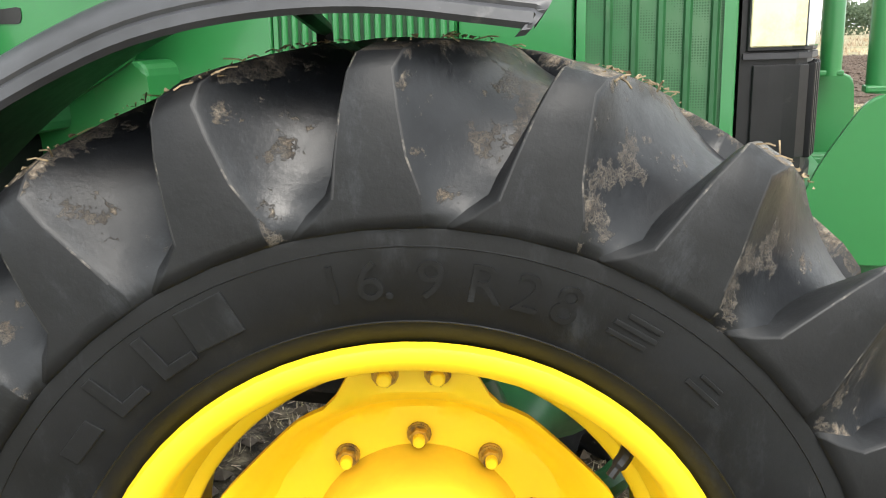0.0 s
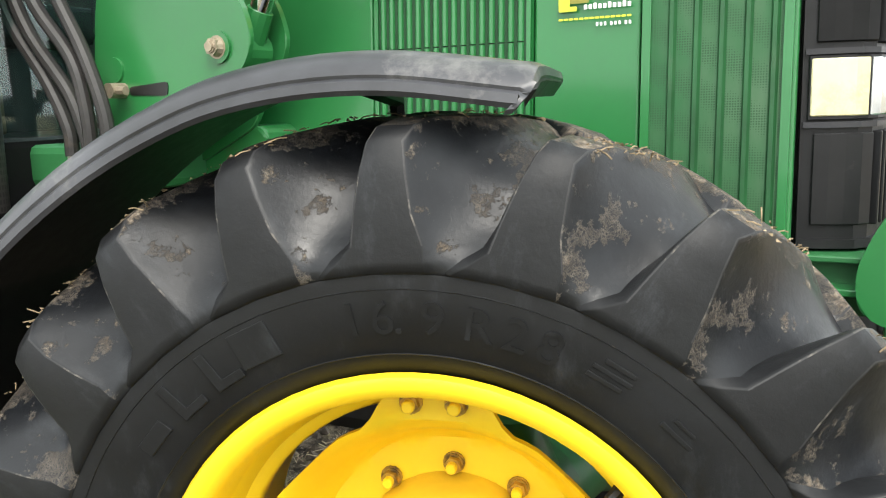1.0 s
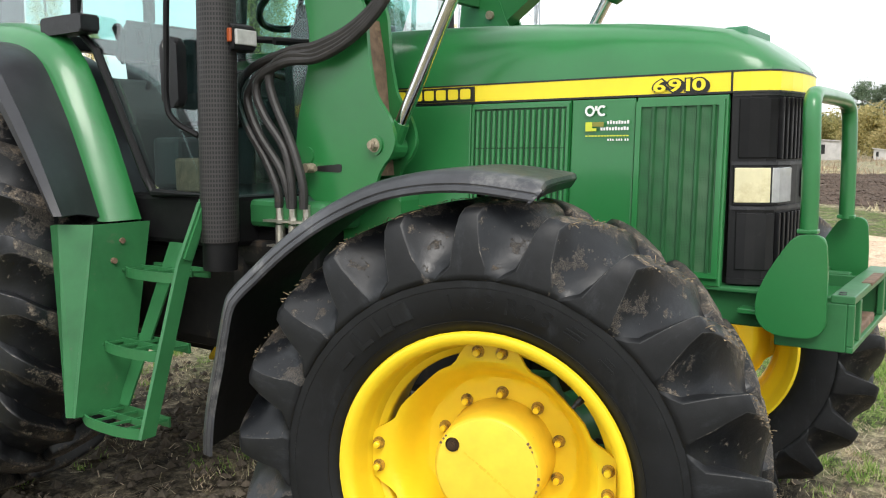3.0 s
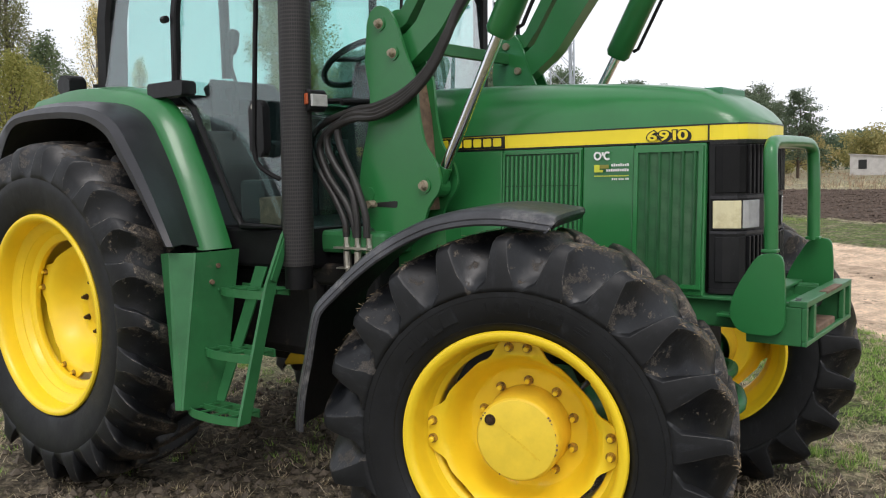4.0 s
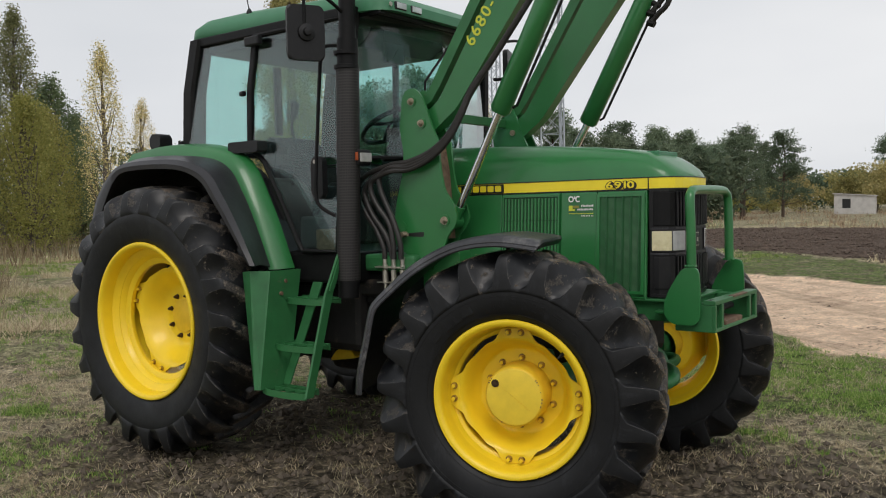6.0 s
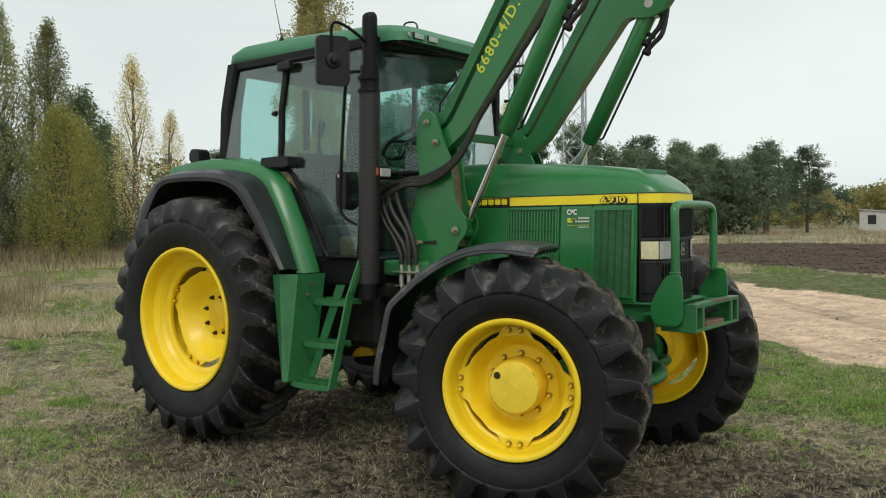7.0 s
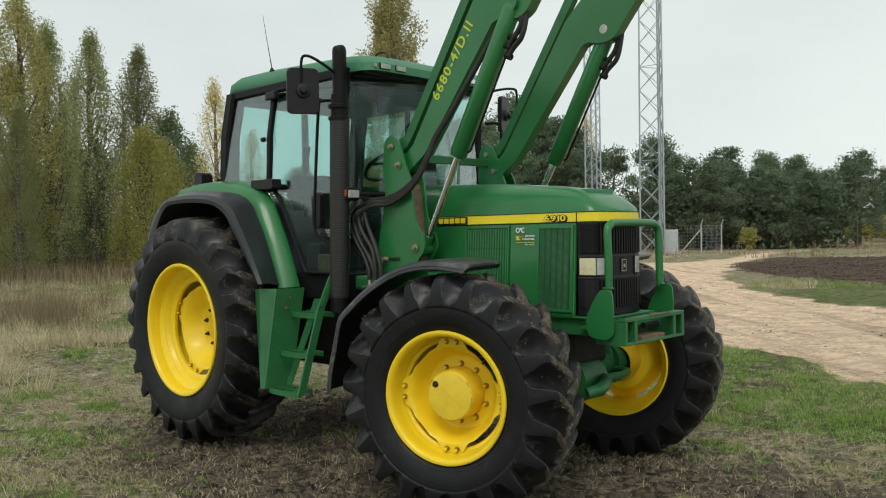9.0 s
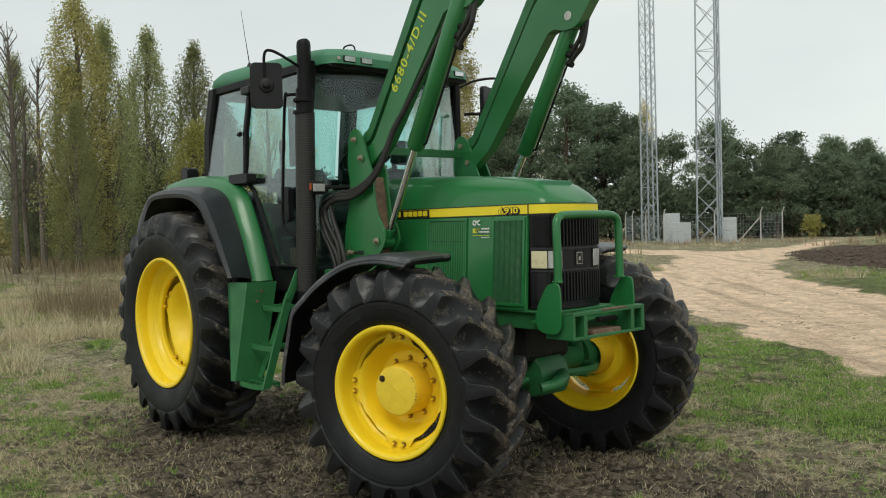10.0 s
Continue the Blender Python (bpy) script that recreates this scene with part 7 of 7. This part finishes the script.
for i, (x, y, h) in enumerate(rows):
    k = i % 4 if h > 9 else 3
    spots[k].append((x, y, rng.uniform(0, 360), 0.88 * h / (12.5, 11.5, 12.8, 10.5)[k]))
for p, s in zip(pines, spots):
    planted(p, s)
# the far wood behind: one band of small dark crowns
def far_wood(name, n, line, depth, h0, h1, mat, size, seed, label):
    r = np.random.RandomState(seed)
    t = r.uniform(0, 1, n)
    a, c = np.array(line[0], float), np.array(line[1], float)
    base = a + (c - a) * t[:, None]
    nrm = np.array([-(c - a)[1], (c - a)[0]]) / np.linalg.norm(c - a)
    base = base + nrm * r.uniform(0, depth, n)[:, None]
    crown = (h0 + (h1 - h0) * (0.5 + 0.5 * waves(t * 37.0, t * 11.0, 1.3, seed))) * (0.8 + 0.2 * np.abs(np.sin(t * 190 + seed)))
    z = crown * r.uniform(0.0, 1.0, n) ** 0.6 - 0.4
    pts = np.stack([base[:, 0], base[:, 1], z], 1) + r.normal(size=(n, 3)) * 0.25
    return tagged(new(name, quad_mesh(name, leaves(r, pts, size, 0.7), mat)), label, "wood", kind="stuff")


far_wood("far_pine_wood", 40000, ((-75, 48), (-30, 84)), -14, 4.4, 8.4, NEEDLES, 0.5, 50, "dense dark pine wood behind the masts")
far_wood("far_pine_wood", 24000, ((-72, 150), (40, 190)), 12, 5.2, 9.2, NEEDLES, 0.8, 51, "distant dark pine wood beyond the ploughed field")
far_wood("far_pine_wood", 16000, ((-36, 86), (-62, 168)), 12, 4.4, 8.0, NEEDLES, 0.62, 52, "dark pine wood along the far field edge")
far_wood("far_hedge", 14000, ((-85, 10), (-62, 48)), 8, 3.0, 6.5, LEAF_DARK, 0.45, 53, "dark hedge behind the poplars")
far_wood("far_hedge", 9000, ((-58, 6), (-50, 29)), 3, 1.2, 4.2, LEAF_GOLD, 0.3, 54, "brown undergrowth below the poplars")
planted(shrub(60, 6.5, 7.0, LEAF_GOLD, "rounded tree with golden autumn leaves", 4200, 0.3), [(-28.0, 117.2, 0, 0.95), (-23.5, 123.3, 50, 1.05), (-20.0, 126.0, 90, 1.2), (-15.8, 116.5, 10, 1.2), (-12.1, 106.9, 200, 0.9), (-7.5, 110, 120, 1.1), (-3, 108, 40, 1.15), (-33, 119, 70, 0.7)])
planted(shrub(61, 2.4, 2.6, LEAF_YELLOW, "yellow-green bush at the wood's edge", 1800, 0.17), [(-27.0, 62.5, 0, 0.8), (-40.5, 128, 40, 1.3), (-34.0, 126, 90, 1.2), (-30.0, 84.0, 20, 1.0), (-44, 52, 100, 1.2), (-36.5, 121, 0, 1.3), (-46, 126, 66, 1.1)])

# ---- hut, masts and their compound ----
CONCRETE = surface("pale_render", (0.5, 0.48, 0.46), 0.9, vary=0.15, scale=2.0, grime=(0.3, 0.28, 0.26), grime_at=0.6, grime_scale=2.0)
GALV = surface("galvanised_steel", (0.42, 0.46, 0.5), 0.5, metal=0.5, vary=0.15, scale=4.0)
WHITE_BOX = surface("white_cabinet", (0.5, 0.52, 0.54), 0.6, vary=0.08, scale=3.0)
gz = lambda x, y: float(ground_height(np.array(x), np.array(y)))


def hut(x, y, turn, w, d, h, label):
    ob = thing("hut", label, "hut")
    wall = part("wall", prism([(-w / 2, 0), (w / 2, 0), (w / 2, h * 0.86), (-w / 2, h)], -d / 2, d / 2), CONCRETE, ob)
    part("roof", prism([(-w / 2 - 0.15, h + 0.02), (w / 2 + 0.15, h * 0.86), (w / 2 + 0.15, h * 0.86 + 0.1), (-w / 2 - 0.15, h + 0.12)], -d / 2 - 0.15, d / 2 + 0.15), CONCRETE, ob)
    part("window", box(-0.3 * w, -0.1 * w, -d / 2 - 0.02, -d / 2 + 0.05, h * 0.3, h * 0.75), BLACK_PRINT, ob)
    ob.matrix_basis = pose(x, y, gz(x, y), 0, 0, turn)


hut(-17.9, 100.3, 8, 4.2, 3.4, 2.3, "small pale concrete hut with a dark window")
hut(-13.0, 101.8, 8, 1.3, 1.3, 1.2, "low pale concrete hut with a dark opening")


def lattice_mast(x, y, width, height, bay, turn, label):
    ob = thing("lattice_mast", label, "radio mast", group="radio masts")
    corners = [(width / 2 * math.sin(a) * 1.15, width / 2 * math.cos(a) * 1.15) for a in (math.radians(t) for t in (0, 120, 240))]
    for cx, cy in corners:
        part("leg", tube([(cx, cy, 0), (cx * 0.8, cy * 0.8, height)], [0.07, 0.05], 6), GALV, ob)
    n = int(height / bay)
    for i in range(n):
        z0, z1 = i * bay, (i + 1) * bay
        s0, s1 = 1 - 0.2 * z0 / height, 1 - 0.2 * z1 / height
        for k in range(3):
            (ax, ay), (bx, by) = corners[k], corners[(k + 1) % 3]
            part("brace", tube([(ax * s0, ay * s0, z0), (bx * s1, by * s1, z1)], 0.026, 4), GALV, ob)
            part("brace", tube([(bx * s0, by * s0, z0), (ax * s1, ay * s1, z1)], 0.026, 4), GALV, ob)
            if i % 4 == 3:
                part("brace", tube([(ax * s1, ay * s1, z1), (bx * s1, by * s1, z1)], 0.026, 4), GALV, ob)
    part("cable_ladder", tube([(corners[1][0] * 0.5, corners[1][1] * 0.5, 0.2), (corners[1][0] * 0.4, corners[1][1] * 0.4, height)], 0.07, 6), GALV, ob)
    for z, a in ((height * 0.72, 20), (height * 0.8, 200), (height * 0.88, 110)):
        bm = box(-0.12, 0.12, -0.08, 0.08, -0.9, 0.9, 0.03)
        part("antenna_panel", bm, WHITE_BOX, ob).matrix_basis = pose(width * 0.62 * math.cos(radians(a)), width * 0.62 * math.sin(radians(a)), z, 0, 0, a)
    ob.matrix_basis = pose(x, y, gz(x, y), 0, 0, turn)


lattice_mast(-36.4, 54.0, 1.30, 36, 1.1, 40, "slim grey galvanised lattice radio mast")
lattice_mast(-29.3, 51.7, 1.95, 40, 1.75, 5, "wide grey galvanised lattice radio mast")


def cabinet(x, y, w, d, h, turn):
    ob = thing("equipment_cabinet", "pale grey equipment cabinet beside the masts", "cabinet", group="equipment cabinets")
    part("body", box(-w / 2, w / 2, -d / 2, d / 2, 0.12, h, 0.02), WHITE_BOX, ob)
    part("plinth", box(-w / 2 - 0.05, w / 2 + 0.05, -d / 2 - 0.05, d / 2 + 0.05, 0, 0.12), CONCRETE, ob)
    part("door", box(-w / 2 + 0.06, w / 2 - 0.06, -d / 2 - 0.015, -d / 2, 0.2, h - 0.1), WHITE_BOX, ob)
    ob.matrix_basis = pose(x, y, gz(x, y), 0, 0, turn)


cabinet(-32.1, 50.7, 1.1, 0.9, 2.2, 30)
cabinet(-30.6, 49.6, 1.3, 0.9, 1.5, 30)
cabinet(-28.3, 52.2, 1.0, 0.8, 1.8, 30)
fence = thing("compound_fence", "wire fence on bent concrete posts round the masts", "fence")
ring = [(-38.4, 53.5), (-35.7, 50.7), (-33.2, 48.9), (-30.9, 47.8), (-28.3, 50.2), (-26.1, 52.6), (-25.8, 55.2)]
for i, (x, y) in enumerate(ring):
    bm = tube([(x, y, gz(x, y)), (x, y, gz(x, y) + 2.1), (x + 0.25, y - 0.2, gz(x, y) + 2.45)], 0.05, 5)
    part("post", bm, CONCRETE, fence)
    if i:
        x0, y0 = ring[i - 1]
        bm = bmesh.new()
        for h in np.linspace(0.15, 2.05, 9):
            add_tube(bm, [(x0, y0, gz(x0, y0) + h), (x, y, gz(x, y) + h)], 0.008, 3)
        for k in range(16):
            t = k / 16
            add_tube(bm, [(x0 + (x - x0) * t, y0 + (y - y0) * t, gz(x, y) + 0.1), (x0 + (x - x0) * t, y0 + (y - y0) * t, gz(x, y) + 2.05)], 0.006, 3)
        part("wire_panel", bm, GALV, fence)
part("brace", tube([(-26.1, 52.6, gz(-26.1, 52.6) + 1.8), (-27.3, 51.6, gz(-27.3, 51.6))], 0.04, 5), CONCRETE, fence)

# ---- grass, straw, clods ----
def blades(name, n, region, height, width, mat, seed, keep, label, lean=0.5, plain=False, clump=0, spread=0.03):
    """Thin upright blades over a stretch of the plan, thinned by keep(x, y)."""
    r = np.random.RandomState(seed)
    many = n // clump if clump else n
    x, y = r.uniform(region[0], region[1], many), r.uniform(region[2], region[3], many)
    k = r.uniform(0, 1, many) < keep(x, y)
    x, y = x[k], y[k]
    if clump:
        wide = spread * r.uniform(0.4, 1.5, len(x))
        x, y, wide = np.repeat(x, clump), np.repeat(y, clump), np.repeat(wide, clump)
        x, y = x + r.normal(size=len(x)) * wide, y + r.normal(size=len(x)) * wide
    n = len(x)
    z = ground_height(x, y) - 0.004
    h, w = height * r.uniform(0.35, 1.25, n), width * r.uniform(0.6, 1.4, n)
    a, b2 = r.uniform(0, 6.283, n), r.uniform(0, 6.283, n)
    tilt = lean * r.uniform(0.1, 1.0, n) * h
    p0 = np.stack([x - np.cos(a) * w / 2, y - np.sin(a) * w / 2, z], 1)
    p1 = np.stack([x + np.cos(a) * w / 2, y + np.sin(a) * w / 2, z], 1)
    mid = np.stack([x + np.cos(b2) * tilt * 0.35, y + np.sin(b2) * tilt * 0.35, z + h * 0.6], 1)
    tip = np.stack([x + np.cos(b2) * tilt, y + np.sin(b2) * tilt, z + h], 1)
    half = np.stack([np.cos(a) * w * 0.3, np.sin(a) * w * 0.3, 0 * w], 1)
    if plain:
        return tagged(new(name, quad_mesh(name, np.stack([p0, p1, tip], 1).reshape(-1, 3), mat, 3)), label, "grass", kind="stuff")
    v = np.stack([p0, p1, mid + half, tip, mid - half], 1).reshape(-1, 3)
    return tagged(new(name, quad_mesh(name, v, mat, 5)), label, "grass", kind="stuff")


def keep_green(x, y):
    road, plough, trod, green = place_masks(x, y)
    return (0.12 + 0.9 * green) * (1 - 0.9 * trod) * (1 - road) * (1 - plough) * ramp01(waves(x, y, 3.1, 31) + 0.55, 0, 0.8)


def keep_dry(x, y):
    road, plough, trod, green = place_masks(x, y)
    return (1 - 0.75 * green) * (1 - 0.62 * trod) * (1 - road) * (1 - plough) * ramp01(waves(x, y, 1.7, 32) + 0.8, 0, 1.1)


def keep_meadow(x, y):
    road, plough, trod, green = place_masks(x, y)
    tuft = ramp01(waves(x, y, 0.9, 33) * 0.7 + waves(x, y, 3.4, 34) * 0.5, 0.12, 0.75)
    return tuft * (1 - road) * (1 - plough) * ramp01(np.hypot(x + 1, y), 5.0, 9.0)


def keep_tussock(x, y):
    road, plough, trod, green = place_masks(x, y)
    return ramp01(waves(x, y, 1.5, 42) + 0.4 * waves(x, y, 4.2, 45), 0.25, 0.75) * (1 - road) * (1 - plough) * ramp01(np.hypot(x + 1, y), 4.6, 6.5)


def keep_low(x, y):
    road, plough, trod, green = place_masks(x, y)
    return ramp01(waves(x, y, 0.8, 40) + 0.5 * waves(x, y, 2.6, 41), 0.0, 0.6) * (1 - road) * (1 - plough) * ramp01(np.hypot(x + 1, y), 4.0, 7.0)


def keep_clump(x, y):
    road, plough, trod, green = place_masks(x, y)
    return (0.25 + 0.75 * green) * (1 - 0.95 * trod) * (1 - road) * (1 - plough) * ramp01(waves(x, y, 9.0, 36) * 0.7 + waves(x, y, 2.3, 37) * 0.6, 0.25, 0.7)


def keep_stalk(x, y):
    road, plough, trod, green = place_masks(x, y)
    return (1 - 0.6 * trod) * (1 - road) * (1 - plough) * ramp01(waves(x, y, 7.0, 38) * 0.7 + waves(x, y, 1.9, 39) * 0.6, 0.2, 0.8)


blades("grass", 900000, (-8, 5, -4.2, 8.0), 0.036, 0.007, BLADES, 70, keep_green, "short patchy green grass", 0.9, True, 24, 0.035)
blades("grass", 500000, (-7, 5, -3.6, 7.5), 0.055, 0.006, BLADES, 78, keep_clump, "green grass in low tufts", 0.9, True, 30, 0.03)
blades("dry_grass", 480000, (-9, 5, -4.4, 8.5), 0.032, 0.0065, STRAW, 71, keep_dry, "short trampled dry grass", 1.8, True, 22, 0.04)
blades("dry_grass", 130000, (-9, 5, -3.6, 9.0), 0.07, 0.0045, STRAW, 79, keep_stalk, "loose dry grass stalks", 1.6, True, 8, 0.04)
blades("meadow_grass", 340000, (-26, -4.0, -5, 20), 0.15, 0.011, STRAW, 72, keep_meadow, "pale dry meadow grass in tufts", 1.5, True, 34, 0.12)
blades("meadow_grass", 160000, (-26, -4.0, -5, 20), 0.08, 0.014, BLADES, 84, keep_low, "low green meadow grass", 0.9, True, 26, 0.09)
blades("meadow_grass", 60000, (-32, -4.5, -5, 22), 0.11, 0.014, BLADES, 73, keep_meadow, "green meadow grass", 0.8)
blades("tussocks", 120000, (-18, -4.2, -4.5, 7), 0.30, 0.009, STRAW, 85, keep_tussock, "tall pale tussocks of dry grass", 1.1, True, 70, 0.13)
blades("dry_weeds", 15000, (-15, -7.5, 1.0, 7.5), 0.85, 0.010, WEEDS, 86, lambda x, y: ramp01(waves(x, y, 1.2, 43) + 0.3 * waves(x, y, 4.0, 44), 0.25, 0.7), "tall brown dried weeds in the meadow", 0.7, True, 26, 0.16)
blades("verge_grass", 130000, (-40, 25, 9, 62), 0.22, 0.013, STRAW, 74, lambda x, y: keep_meadow(x, y) * ramp01(road_distance(x, y), 0.2, 1.5), "tall dry grass along the track", 0.9, True, 26, 0.16)
blades("field_grass", 90000, (-60, 60, 38, 130), 0.5, 0.05, WEEDS, 75, lambda x, y: keep_meadow(x, y), "tall dry grass beyond the ploughed field", 0.8, True, 20, 0.5)
blades("weeds", 20000, (-56, -20, 2, 30), 0.65, 0.04, WEEDS, 76, lambda x, y: ramp01(waves(x, y, 0.8, 35) + 0.4, 0, 1) * ramp01(x * -1 + 0.2 * y, 24, 32), "rust-brown dry weeds before the trees", 0.5)

r = np.random.RandomState(77)
n = 11000
x, y = r.uniform(-7, 5, n), r.uniform(-4.4, 8, n)
road, plough, trod, green = place_masks(x, y)
k = r.uniform(0, 1, n) < (0.15 + trod) * (1 - 0.8 * green)
x, y = x[k], y[k]
n = len(x)
a, L, w = r.uniform(0, 6.283, n), r.uniform(0.02, 0.08, n), r.uniform(0.0015, 0.0035, n)
z = ground_height(x, y) + r.uniform(0.006, 0.02, n)
d, s = np.stack([np.cos(a) * L, np.sin(a) * L, r.normal(0, 0.12, n) * L], 1), np.stack([-np.sin(a) * w, np.cos(a) * w, 0 * w], 1)
c = np.stack([x, y, z], 1)
tagged(new("straw", quad_mesh("straw", np.stack([c - s, c + d - s, c + d + s, c + s], 1).reshape(-1, 3), STRAW)), "loose bits of straw on the bare earth", "straw", kind="stuff")


def clods(name, n, region, size, keep, seed, mat, label):
    """Lumps of earth: small uneven octahedra."""
    r = np.random.RandomState(seed)
    x, y = r.uniform(region[0], region[1], n), r.uniform(region[2], region[3], n)
    k = r.uniform(0, 1, n) < keep(x, y)
    x, y = x[k], y[k]
    n = len(x)
    s = size * r.uniform(0.3, 1.0, n) ** 2 + 0.006
    z = ground_height(x, y) + s * 0.15
    base = np.array([(1, 0, 0), (0, 1, 0), (-1, 0, 0), (0, -1, 0), (0, 0, 0.8), (0, 0, -0.6)])
    v = base[None] * s[:, None, None] * r.uniform(0.6, 1.3, (n, 6, 1))
    a = r.uniform(0, 6.283, n)
    v = np.stack([v[..., 0] * np.cos(a)[:, None] - v[..., 1] * np.sin(a)[:, None], v[..., 0] * np.sin(a)[:, None] + v[..., 1] * np.cos(a)[:, None], v[..., 2]], -1)
    v = v + np.stack([x, y, z], 1)[:, None, :]
    f = np.array([(0, 1, 4), (1, 2, 4), (2, 3, 4), (3, 0, 4), (1, 0, 5), (2, 1, 5), (3, 2, 5), (0, 3, 5)])
    faces = (f[None] + 6 * np.arange(n)[:, None, None]).reshape(-1, 3)
    me = bpy.data.meshes.new(name)
    me.from_pydata(v.reshape(-1, 3).tolist(), [], faces.tolist())
    me.materials.append(mat)
    return tagged(new(name, me), label, "earth", kind="stuff")


EARTH = surface("dry_clods", (0.10, 0.08, 0.058), 0.95, vary=0.4, scale=14.0, bump_scale=60, bump_strength=0.5, bump_distance=0.01)
TILLED = surface("tilled_clods", (0.10, 0.072, 0.055), 0.95, vary=0.4, scale=3.0, bump_scale=20, bump_strength=0.5, bump_distance=0.02)
clods("clods", 26000, (-5.5, 4.5, -4.4, 4.0), 0.032, lambda x, y: place_masks(x, y)[2] * 0.8, 80, EARTH, "small dry clods of trodden earth")
clods("track_clods", 700, (-12, 6, 3, 26), 0.024, lambda x, y: place_masks(x, y)[0] * ramp01(waves(x, y, 0.8, 81) + 0.1, 0.0, 0.8), 82, EARTH, "scattered lumps of earth on the sandy track")
clods("field_clods", 60000, (-14, 24, 12, 45), 0.065, lambda x, y: place_masks(x, y)[1], 83, TILLED, "dark clods of the ploughed field")
